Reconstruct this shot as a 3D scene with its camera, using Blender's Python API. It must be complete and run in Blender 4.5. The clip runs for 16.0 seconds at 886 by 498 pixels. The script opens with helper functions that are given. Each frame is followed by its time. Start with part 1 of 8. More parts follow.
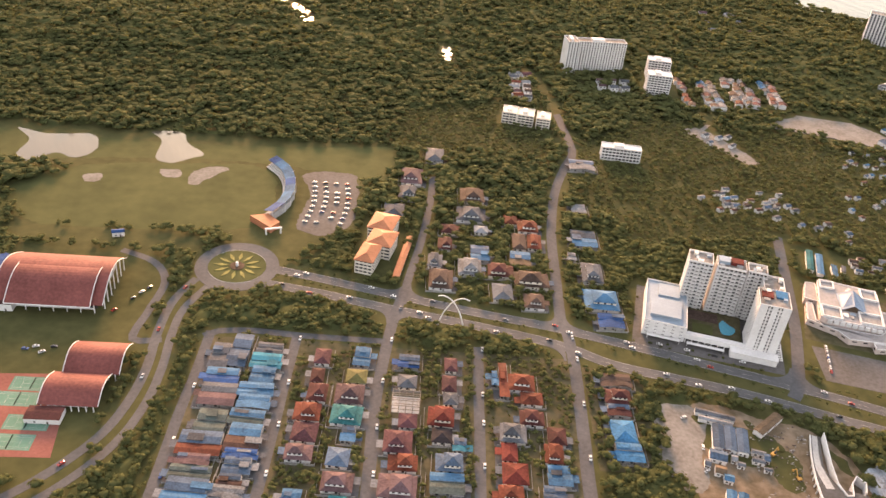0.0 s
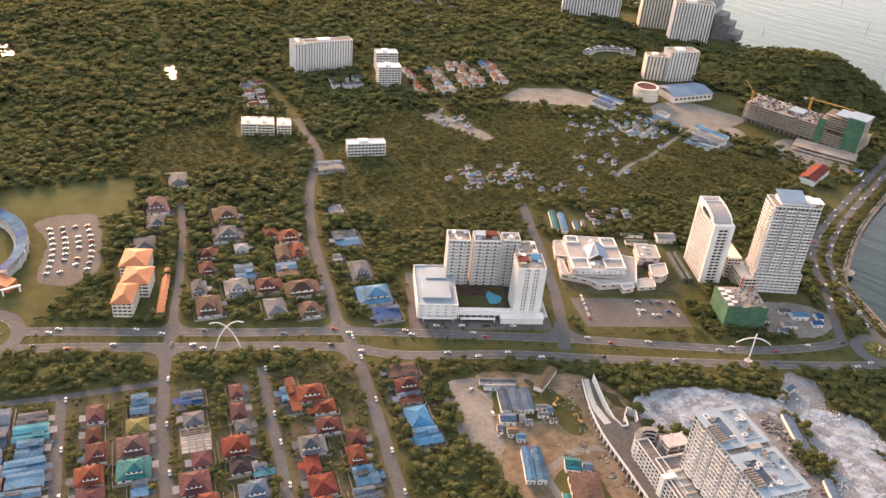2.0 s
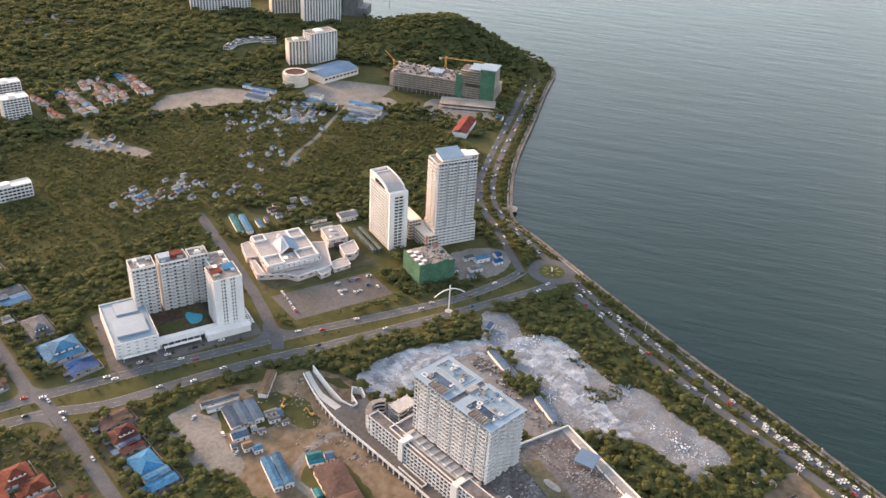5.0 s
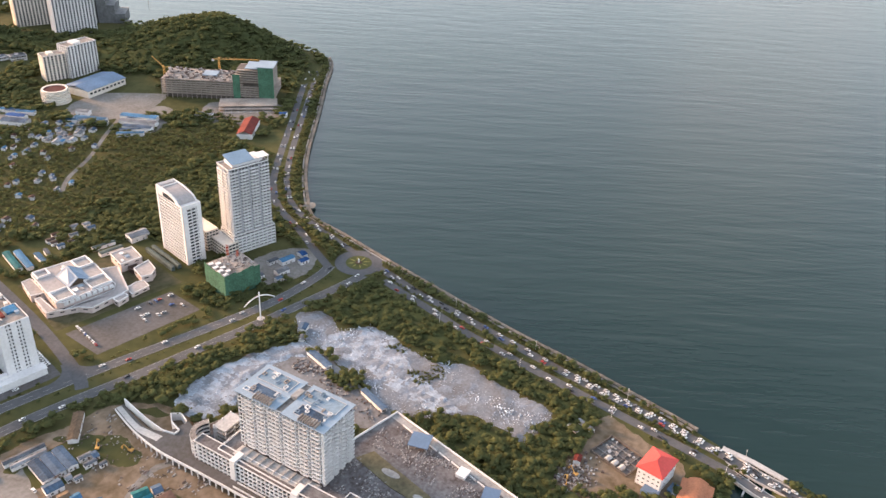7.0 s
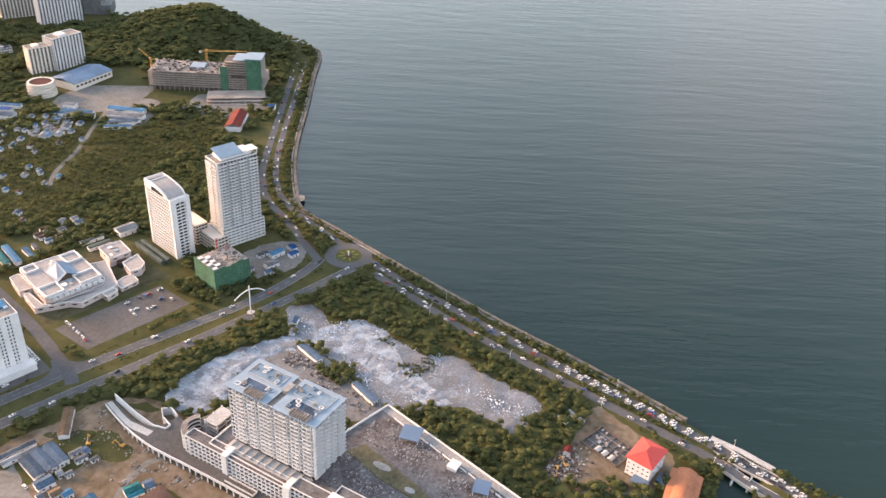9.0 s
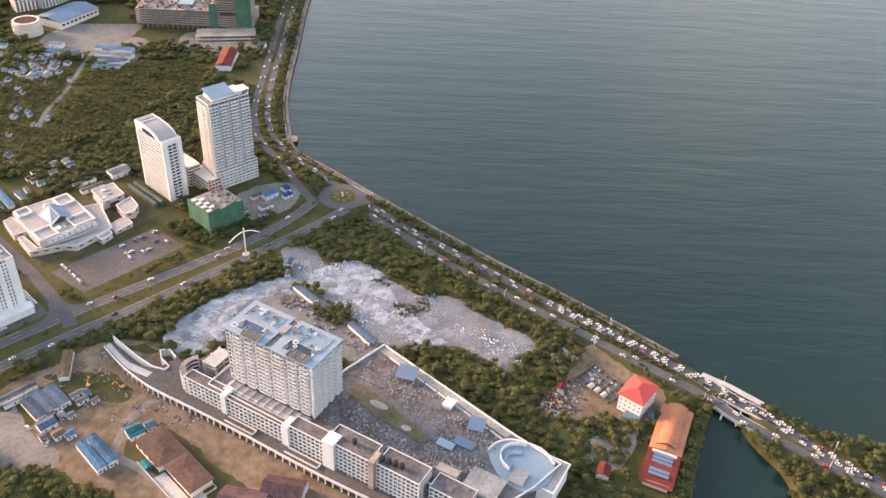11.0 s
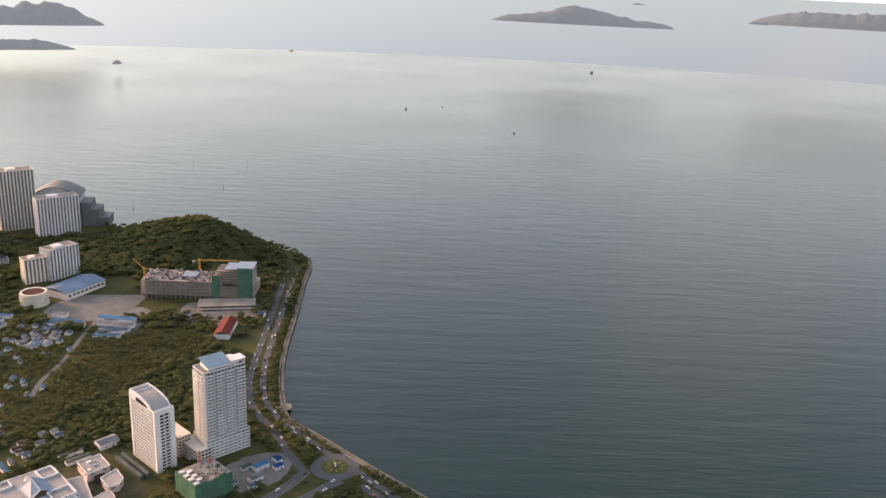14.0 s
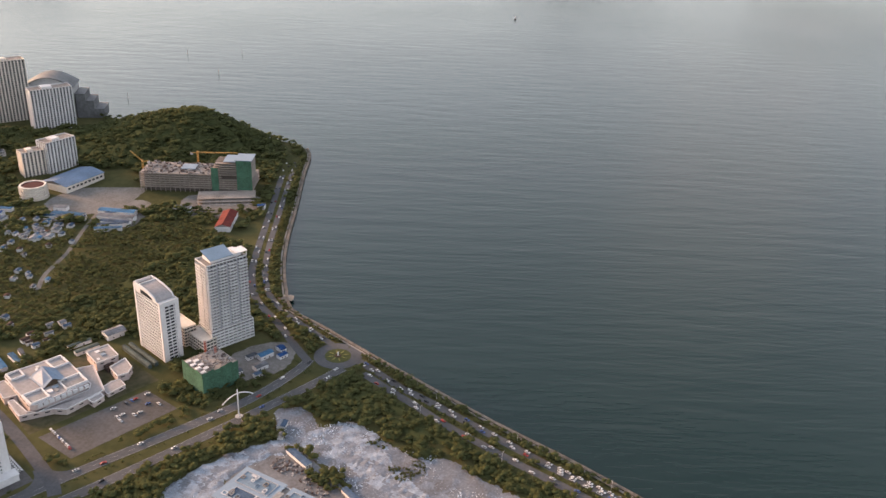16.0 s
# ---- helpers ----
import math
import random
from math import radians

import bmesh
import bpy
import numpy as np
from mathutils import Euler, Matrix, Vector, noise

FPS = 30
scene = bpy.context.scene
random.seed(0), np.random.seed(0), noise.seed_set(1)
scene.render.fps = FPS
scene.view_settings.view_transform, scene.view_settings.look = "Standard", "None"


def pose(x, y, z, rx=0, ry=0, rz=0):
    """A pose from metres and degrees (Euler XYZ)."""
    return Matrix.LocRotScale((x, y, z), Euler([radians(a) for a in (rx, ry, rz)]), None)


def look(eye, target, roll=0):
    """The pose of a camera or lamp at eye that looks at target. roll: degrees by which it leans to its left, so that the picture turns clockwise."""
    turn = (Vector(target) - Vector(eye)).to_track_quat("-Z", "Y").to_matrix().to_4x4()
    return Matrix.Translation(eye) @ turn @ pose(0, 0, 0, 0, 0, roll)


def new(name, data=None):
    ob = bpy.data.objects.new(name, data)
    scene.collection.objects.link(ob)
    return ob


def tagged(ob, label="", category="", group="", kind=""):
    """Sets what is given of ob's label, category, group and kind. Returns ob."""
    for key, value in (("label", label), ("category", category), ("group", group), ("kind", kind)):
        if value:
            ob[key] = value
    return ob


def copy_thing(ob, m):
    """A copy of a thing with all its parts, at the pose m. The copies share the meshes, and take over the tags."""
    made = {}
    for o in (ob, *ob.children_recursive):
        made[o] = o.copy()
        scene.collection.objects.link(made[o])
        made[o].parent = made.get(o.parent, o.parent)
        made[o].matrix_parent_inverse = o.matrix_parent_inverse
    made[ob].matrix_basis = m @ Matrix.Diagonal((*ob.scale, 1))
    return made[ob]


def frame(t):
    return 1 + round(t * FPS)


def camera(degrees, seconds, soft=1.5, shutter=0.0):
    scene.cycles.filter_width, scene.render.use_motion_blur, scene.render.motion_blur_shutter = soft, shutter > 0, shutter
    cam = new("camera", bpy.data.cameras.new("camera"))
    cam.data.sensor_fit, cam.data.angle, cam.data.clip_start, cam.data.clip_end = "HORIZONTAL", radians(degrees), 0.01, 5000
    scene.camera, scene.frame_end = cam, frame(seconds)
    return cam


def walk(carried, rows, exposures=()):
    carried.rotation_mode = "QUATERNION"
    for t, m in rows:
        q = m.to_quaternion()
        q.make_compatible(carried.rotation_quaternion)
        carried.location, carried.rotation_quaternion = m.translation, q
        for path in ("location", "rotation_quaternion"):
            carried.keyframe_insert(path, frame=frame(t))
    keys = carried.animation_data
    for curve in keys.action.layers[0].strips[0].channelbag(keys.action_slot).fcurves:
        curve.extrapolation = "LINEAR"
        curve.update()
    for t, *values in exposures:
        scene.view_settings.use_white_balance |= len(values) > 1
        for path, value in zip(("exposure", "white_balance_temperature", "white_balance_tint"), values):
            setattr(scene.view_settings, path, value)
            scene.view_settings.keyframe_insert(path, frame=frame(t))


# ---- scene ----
# how the picture's brightness and tint drift while the camera turns away from the low sun
EXPOSURES = [(0.0, 2.7, 8300, 16), (1.5, 2.65, 8000, 15), (3.5, 2.58, 7200, 12), (5.0, 2.5, 6850, 8), (7.5, 2.58, 6800, 10), (11.5, 2.67, 7000, 12), (12.5, 2.82, 7200, 14), (13.2, 2.58, 7200, 14), (14.2, 1.9, 7100, 14), (15.0, 1.75, 7100, 14), (16.0, 2.05, 7100, 14)]
# ---- camera ----
# a drone that hangs near one spot, climbs slowly and turns
cam = camera(55.23, 16.0, soft=1.5)
TURNS = [  # seconds, x, y, z, yaw, pitch, roll
    (0.0, -1.79, -1.95, 378.74, 0.92, -32.66, -5.34),
    (0.5, -1.61, -1.75, 379.70, -2.53, -32.30, -5.25),
    (1.0, -1.43, -1.56, 380.66, -9.40, -31.68, -4.95),
    (1.5, -1.25, -1.36, 381.63, -14.66, -31.29, -4.76),
    (2.0, -1.07, -1.17, 382.59, -18.12, -31.09, -4.60),
    (2.5, -0.90, -0.97, 383.55, -21.55, -30.93, -4.43),
    (3.0, -0.72, -0.78, 384.51, -25.18, -30.78, -4.22),
    (3.5, -0.54, -0.58, 385.47, -29.10, -30.63, -4.05),
    (4.0, -0.36, -0.39, 386.43, -33.84, -30.48, -3.68),
    (4.5, -0.18, -0.19, 387.39, -38.03, -30.40, -3.49),
    (5.0, 0.00, 0.00, 388.35, -42.98, -30.33, -3.13),
    (5.2, 0.07, 0.08, 388.73, -44.90, -30.31, -3.00),
    (7.3, -0.80, 2.84, 392.44, -59.24, -30.46, -2.80),
    (7.5, -0.78, 2.85, 392.69, -59.28, -30.60, -2.80),
    (8.0, -0.73, 2.88, 393.30, -59.33, -30.80, -2.83),
    (10.5, -0.47, 3.04, 396.38, -59.88, -31.88, -2.74),
    (11.0, -0.41, 3.07, 397.00, -59.95, -35.14, -2.71),
    (11.5, -0.36, 3.10, 397.62, -60.02, -36.01, -2.68),
    (12.0, -0.31, 3.13, 398.23, -60.09, -34.33, -2.67),
    (12.5, -0.25, 3.17, 398.85, -60.19, -29.44, -2.62),
    (13.0, -0.20, 3.20, 399.47, -60.26, -24.49, -2.60),
    (13.5, -0.15, 3.23, 400.08, -60.32, -19.81, -2.60),
    (14.0, -0.10, 3.26, 400.70, -60.37, -17.44, -2.57),
    (14.5, -0.04, 3.29, 401.31, -60.40, -17.61, -2.52),
    (15.0, 0.01, 3.33, 401.93, -60.42, -19.86, -2.51),
    (15.5, 0.06, 3.36, 402.55, -60.41, -24.44, -2.50),
    (16.0, 0.11, 3.39, 403.16, -60.43, -24.86, -2.46),
]
walk(cam, [(t, pose(x, y, z, 90 + pitch, roll, yaw)) for t, x, y, z, yaw, pitch, roll in TURNS], EXPOSURES)
# ---- world, sun ----
world = bpy.data.worlds.new("world")
scene.world = world
world.use_nodes = True
wn, wl = world.node_tree.nodes, world.node_tree.links
wn.clear()
SUN_EL, SUN_YAW = 14.0, 6.0
w_out = wn.new("ShaderNodeOutputWorld")
w_bg = wn.new("ShaderNodeBackground")
w_sky = wn.new("ShaderNodeTexSky")
w_sky.sky_type = "NISHITA"
w_sky.sun_disc = False
w_sky.sun_elevation = radians(SUN_EL)
w_sky.sun_rotation = radians(-SUN_YAW)
w_sky.altitude = 100
w_sky.air_density, w_sky.dust_density, w_sky.ozone_density = 1.0, 2.0, 1.5
w_bg.inputs["Strength"].default_value = 0.11
# below the horizon the far sea goes on, mirroring the sky
w_co, w_sep, w_abs, w_com = (wn.new("ShaderNode" + k) for k in ("TexCoord", "SeparateXYZ", "Math", "CombineXYZ"))
w_abs.operation = "MAXIMUM"
w_low_z = wn.new("ShaderNodeMath")
w_low_z.operation = "SUBTRACT"
w_low_z.inputs[0].default_value = 0.14
wl.new(w_co.outputs["Generated"], w_sep.inputs[0])
wl.new(w_sep.outputs["X"], w_com.inputs["X"])
wl.new(w_sep.outputs["Y"], w_com.inputs["Y"])
wl.new(w_sep.outputs["Z"], w_low_z.inputs[1])
wl.new(w_sep.outputs["Z"], w_abs.inputs[0])
wl.new(w_low_z.outputs[0], w_abs.inputs[1])
wl.new(w_abs.outputs[0], w_com.inputs["Z"])
wl.new(w_com.outputs[0], w_sky.inputs["Vector"])
w_hsv = wn.new("ShaderNodeHueSaturation")  # thin high cloud greys the sky
w_hsv.inputs["Saturation"].default_value = 0.75
wl.new(w_sky.outputs["Color"], w_hsv.inputs["Color"])
w_noise, w_ramp, w_cloud = wn.new("ShaderNodeTexNoise"), wn.new("ShaderNodeMapRange"), wn.new("ShaderNodeMix")  # broken evening cloud
w_noise.inputs["Scale"].default_value, w_noise.inputs["Detail"].default_value = 2.6, 5.0
wl.new(w_com.outputs[0], w_noise.inputs["Vector"])
for key_, value_ in (("From Min", 0.42), ("From Max", 0.68), ("To Min", 0.0), ("To Max", 0.75)):
    w_ramp.inputs[key_].default_value = value_
wl.new(w_noise.outputs["Fac"], w_ramp.inputs["Value"])
w_cloud.data_type = "RGBA"
w_low = wn.new("ShaderNodeMapRange")  # evening haze thickens towards the horizon
w_low.interpolation_type = "SMOOTHSTEP"
for key_, value_ in (("From Min", 0.0), ("From Max", 0.8), ("To Min", 0.55), ("To Max", 0.0)):
    w_low.inputs[key_].default_value = value_
wl.new(w_abs.outputs[0], w_low.inputs["Value"])
w_thick = wn.new("ShaderNodeMath")
w_thick.operation = "MAXIMUM"
wl.new(w_low.outputs["Result"], w_thick.inputs[0])
wl.new(w_ramp.outputs["Result"], w_thick.inputs[1])
wl.new(w_thick.outputs[0], w_cloud.inputs[0])
wl.new(w_hsv.outputs["Color"], w_cloud.inputs[6])
w_cloud.inputs[7].default_value = (2.88, 2.93, 3.15, 1)
w_far = wn.new("ShaderNodeMapRange")  # share of the sky that the far sea gives back
for key_, value_ in (("From Min", -0.09), ("From Max", 0.0), ("To Min", 0.42), ("To Max", 0.48)):
    w_far.inputs[key_].default_value = value_
wl.new(w_sep.outputs["Z"], w_far.inputs["Value"])
w_up = wn.new("ShaderNodeMath")
w_up.operation = "GREATER_THAN"
w_up.inputs[1].default_value = 0.0
wl.new(w_sep.outputs["Z"], w_up.inputs[0])
w_max = wn.new("ShaderNodeMath")
w_max.operation = "MAXIMUM"
wl.new(w_far.outputs["Result"], w_max.inputs[0])
wl.new(w_up.outputs[0], w_max.inputs[1])
w_mul = wn.new("ShaderNodeVectorMath")
w_mul.operation = "SCALE"
wl.new(w_cloud.outputs[2], w_mul.inputs[0])
wl.new(w_max.outputs[0], w_mul.inputs["Scale"])
wl.new(w_mul.outputs[0], w_bg.inputs["Color"])
wl.new(w_bg.outputs["Background"], w_out.inputs["Surface"])

sun = new("sun", bpy.data.lights.new("sun", "SUN"))
sun.data.energy, sun.data.angle, sun.data.color = 2.3, radians(16.0), (1.0, 0.58, 0.34)
sun_dir = Vector((-math.sin(radians(SUN_YAW)) * math.cos(radians(SUN_EL)), math.cos(radians(SUN_YAW)) * math.cos(radians(SUN_EL)), math.sin(radians(SUN_EL))))
sun.matrix_world = look((0, 0, 900), Vector((0, 0, 900)) - sun_dir)

# ---- materials ----
def surface(name, color, rough=0.8, var=0.25, big=0.04, small=0.6, bump=0.2, metal=0.0, tint=None, rand=0.0, island=False, spec=0.3):
    """A base colour broken up by two sizes of noise, towards a second colour, with fine relief."""
    m = bpy.data.materials.new(name)
    m.use_nodes = True
    n, l = m.node_tree.nodes, m.node_tree.links
    b = n["Principled BSDF"]
    b.inputs["Roughness"].default_value, b.inputs["Metallic"].default_value = rough, metal
    b.inputs["Specular IOR Level"].default_value = spec
    geo = n.new("ShaderNodeNewGeometry")
    na, nb = n.new("ShaderNodeTexNoise"), n.new("ShaderNodeTexNoise")
    for node, scale, detail in ((na, big, 4.0), (nb, small, 5.0)):
        node.inputs["Scale"].default_value, node.inputs["Detail"].default_value = scale, detail
        l.new(geo.outputs["Position"], node.inputs["Vector"])
    add = n.new("ShaderNodeMath")
    add.operation = "ADD"
    l.new(na.outputs["Fac"], add.inputs[0])
    l.new(nb.outputs["Fac"], add.inputs[1])
    last = add.outputs[0]
    if rand or island:
        more = n.new("ShaderNodeMath")
        more.operation = "MULTIPLY_ADD"
        if island:
            l.new(geo.outputs["Random Per Island"], more.inputs[0])
        else:
            info = n.new("ShaderNodeObjectInfo")
            l.new(info.outputs["Random"], more.inputs[0])
        more.inputs[1].default_value = rand or 0.6
        l.new(last, more.inputs[2])
        sub = n.new("ShaderNodeMath")
        sub.operation = "SUBTRACT"
        l.new(more.outputs[0], sub.inputs[0])
        sub.inputs[1].default_value = (rand or 0.6) / 2
        last = sub.outputs[0]
    rng = n.new("ShaderNodeMapRange")
    rng.inputs["From Min"].default_value, rng.inputs["From Max"].default_value = 0.7, 1.3
    l.new(last, rng.inputs["Value"])
    mix = n.new("ShaderNodeMix")
    mix.data_type = "RGBA"
    other = tint or tuple(c * (1 - 1.6 * var) for c in color)
    if tint is None:
        color = tuple(min(0.9, c * (1 + 0.7 * var)) for c in color)
    mix.inputs[6].default_value, mix.inputs[7].default_value = (*color, 1), (*other, 1)
    l.new(rng.outputs["Result"], mix.inputs[0])
    l.new(mix.outputs[2], b.inputs["Base Color"])
    if bump:
        bp = n.new("ShaderNodeBump")
        bp.inputs["Strength"].default_value, bp.inputs["Distance"].default_value = bump, 0.3
        l.new(nb.outputs["Fac"], bp.inputs["Height"])
        l.new(bp.outputs["Normal"], b.inputs["Normal"])
    return m


GRASS = surface("grass", (0.078, 0.074, 0.032), 0.95, big=0.012, small=0.12, tint=(0.042, 0.047, 0.02), spec=0.05)
MEADOW = surface("meadow", (0.078, 0.083, 0.035), 0.95, big=0.02, small=0.09, tint=(0.05, 0.057, 0.024), spec=0.05)
YARD = surface("yard_ground", (0.1, 0.085, 0.055), 0.95, big=0.05, small=0.25, tint=(0.045, 0.047, 0.024), spec=0.05)
ASPHALT = surface("asphalt", (0.09, 0.092, 0.098), 0.9, 0.15, big=0.03, small=0.5, spec=0.1)
CARPARK = surface("carpark", (0.11, 0.108, 0.112), 0.9, big=0.03, small=0.4, tint=(0.07, 0.065, 0.06), spec=0.1)
LANE = surface("lane", (0.083, 0.086, 0.094), 0.9, 0.18, big=0.03, small=0.5, spec=0.1)
LINE = surface("road_paint", (0.34, 0.34, 0.33), 0.7, 0.3, big=0.1, small=0.9)
CONCRETE = surface("concrete", (0.4, 0.395, 0.39), 0.85, 0.2, big=0.05, small=0.7, spec=0.15)
PAVING = surface("paving", (0.25, 0.24, 0.225), 0.9, big=0.05, small=0.4, tint=(0.15, 0.135, 0.115), spec=0.1)
DIRT = surface("dirt", (0.2, 0.155, 0.118), 0.95, big=0.05, small=0.22, tint=(0.085, 0.065, 0.04), spec=0.08)
GRAVEL = surface("gravel", (0.2, 0.192, 0.185), 0.95, big=0.05, small=0.4, tint=(0.12, 0.112, 0.1), spec=0.08)
RUBBLE = surface("rubble", (0.215, 0.245, 0.29), 0.95, big=0.09, small=0.8, tint=(0.11, 0.114, 0.124), bump=0.9, spec=0.05)
ROCK = surface("broken_concrete", (0.52, 0.57, 0.63), 0.95, 0.4, big=0.06, small=0.9, rand=0.8, island=True, spec=0.03)
SOIL = surface("dark_soil", (0.085, 0.058, 0.042), 0.95, 0.3, big=0.03, small=0.3, spec=0.1)
WHITE = surface("white_paint", (0.6, 0.595, 0.6), 0.65, 0.09, big=0.06, small=0.6, bump=0.03, spec=0.2)
CREAM = surface("cream_paint", (0.62, 0.57, 0.51), 0.7, 0.1, big=0.05, small=0.5, bump=0.03, spec=0.2)
PINKISH = surface("pale_pink_render", (0.52, 0.44, 0.415), 0.7, 0.12, big=0.05, small=0.5, bump=0.03, spec=0.2)
ROOFTOP = surface("rooftop_screed", (0.27, 0.265, 0.262), 0.9, 0.25, big=0.07, small=0.6, spec=0.15)
BLUEROOF = surface("pale_blue_roof", (0.2, 0.265, 0.33), 0.6, 0.1, big=0.08, small=0.7, spec=0.3)
BARE = surface("bare_concrete", (0.3, 0.26, 0.23), 0.9, 0.3, big=0.06, small=0.6)
GREENNET = surface("green_netting", (0.06, 0.135, 0.092), 0.9, 0.3, big=0.1, small=0.8, spec=0.1)
STEEL = surface("painted_steel", (0.6, 0.58, 0.55), 0.5, 0.15)
YELLOW = surface("yellow_steel", (0.5, 0.28, 0.08), 0.55, 0.15)
REDPAINT = surface("red_steel", (0.5, 0.1, 0.05), 0.55, 0.15)
CLAY = surface("red_court", (0.22, 0.085, 0.07), 0.9, 0.15, spec=0.1)
COURT = surface("green_court", (0.1, 0.2, 0.155), 0.9, 0.12, spec=0.1)
BARK = surface("bark", (0.12, 0.085, 0.06), 0.95, 0.3)
LEAF = surface("leaf", (0.085, 0.098, 0.038), 0.85, big=0.02, small=0.5, tint=(0.05, 0.062, 0.025), rand=0.4, spec=0.1)
FOREST = surface("forest_leaf", (0.092, 0.102, 0.043), 0.95, big=0.008, small=0.09, tint=(0.058, 0.07, 0.031), rand=0.3, island=True, spec=0.05)
for leafy in (LEAF, FOREST):
    n_, l_ = leafy.node_tree.nodes, leafy.node_tree.links
    thin, both = n_.new("ShaderNodeBsdfTranslucent"), n_.new("ShaderNodeMixShader")
    thin.inputs["Color"].default_value = (0.125, 0.128, 0.045, 1)
    both.inputs[0].default_value = 0.35
    l_.new(n_["Principled BSDF"].outputs[0], both.inputs[1])
    l_.new(thin.outputs[0], both.inputs[2])
    l_.new(both.outputs[0], n_["Material Output"].inputs["Surface"])
RUBBER = surface("tyre_rubber", (0.025, 0.025, 0.025), 0.8, 0.1)
ISLAND = surface("far_island_haze_glow", (0.06, 0.065, 0.07), 0.95, 0.2, big=0.004, small=0.02, spec=0.05)
isl = ISLAND.node_tree.nodes["Principled BSDF"]  # a far backdrop; a faint bluish glow stands in for distance haze
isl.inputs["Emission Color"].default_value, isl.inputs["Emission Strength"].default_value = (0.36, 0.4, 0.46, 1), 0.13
SEAWALL = surface("seawall_stone", (0.16, 0.14, 0.12), 0.9, 0.35, big=0.1, small=0.7, bump=0.6, spec=0.1)
POOL = surface("pool_water", (0.06, 0.3, 0.42), 0.08, 0.1, spec=0.5)

SLABEDGE = surface("slab_edge", (0.29, 0.25, 0.22), 0.9, 0.2, big=0.06, small=0.5)
GREYSTRIP = surface("grey_strip", (0.36, 0.37, 0.39), 0.8, 0.15)
PINKROOF = surface("mall_roof", (0.3, 0.282, 0.28), 0.9, 0.16, big=0.06, small=0.5, spec=0.12)
ROOFORANGE = surface("orange_tile", (0.36, 0.145, 0.08), 0.7, 0.18, big=0.1, small=0.8, spec=0.15)
GLASS = surface("window_glass", (0.03, 0.035, 0.04), 0.15, 0.3, big=0.3, small=2.0, bump=0.0, rand=0.9, spec=0.3)
CARGLASS = surface("car_glass", (0.02, 0.022, 0.025), 0.1, 0.1, bump=0.0, spec=0.5)
CARPAINT = {key: surface("car_paint_" + key, c, 0.25, 0.05, bump=0.0, spec=0.6) for key, c in (
    ("white", (0.62, 0.62, 0.61)), ("silver", (0.5, 0.5, 0.5)), ("black", (0.03, 0.03, 0.035)), ("red", (0.35, 0.05, 0.04)), ("blue", (0.06, 0.1, 0.25)), ("grey", (0.16, 0.16, 0.17)))}
ROOF_COLOURS = {
    "gb": ("grey-blue", (0.19, 0.3, 0.46)), "gy": ("grey", (0.25, 0.28, 0.33)), "bl": ("blue", (0.06, 0.2, 0.56)), "pk": ("faded pink", (0.3, 0.19, 0.21)),
    "gg": ("grey-green", (0.22, 0.29, 0.28)), "or": ("orange-red", (0.37, 0.11, 0.075)), "lb": ("light blue", (0.15, 0.4, 0.7)), "cy": ("turquoise", (0.06, 0.46, 0.66)),
    "ru": ("rusty", (0.22, 0.125, 0.105)), "wh": ("whitish", (0.5, 0.535, 0.59)), "mv": ("mauve-red", (0.27, 0.12, 0.14)), "mr": ("maroon", (0.19, 0.07, 0.07)),
    "ol": ("olive-yellow", (0.3, 0.285, 0.12)), "te": ("teal", (0.07, 0.39, 0.43)), "ta": ("tan", (0.36, 0.26, 0.18)), "rd": ("red", (0.38, 0.085, 0.07)),
    "dk": ("dark brown", (0.11, 0.09, 0.1)), "br": ("brown", (0.21, 0.145, 0.125)), "sb": ("sky-blue", (0.1, 0.42, 0.82))}
ROOF = {key: surface("roof_" + key, tuple(0.33 * q for q in c), 0.85, 0.34, big=0.09, small=0.7, bump=0.25, rand=0.3, spec=0.12) for key, (_, c) in ROOF_COLOURS.items()}


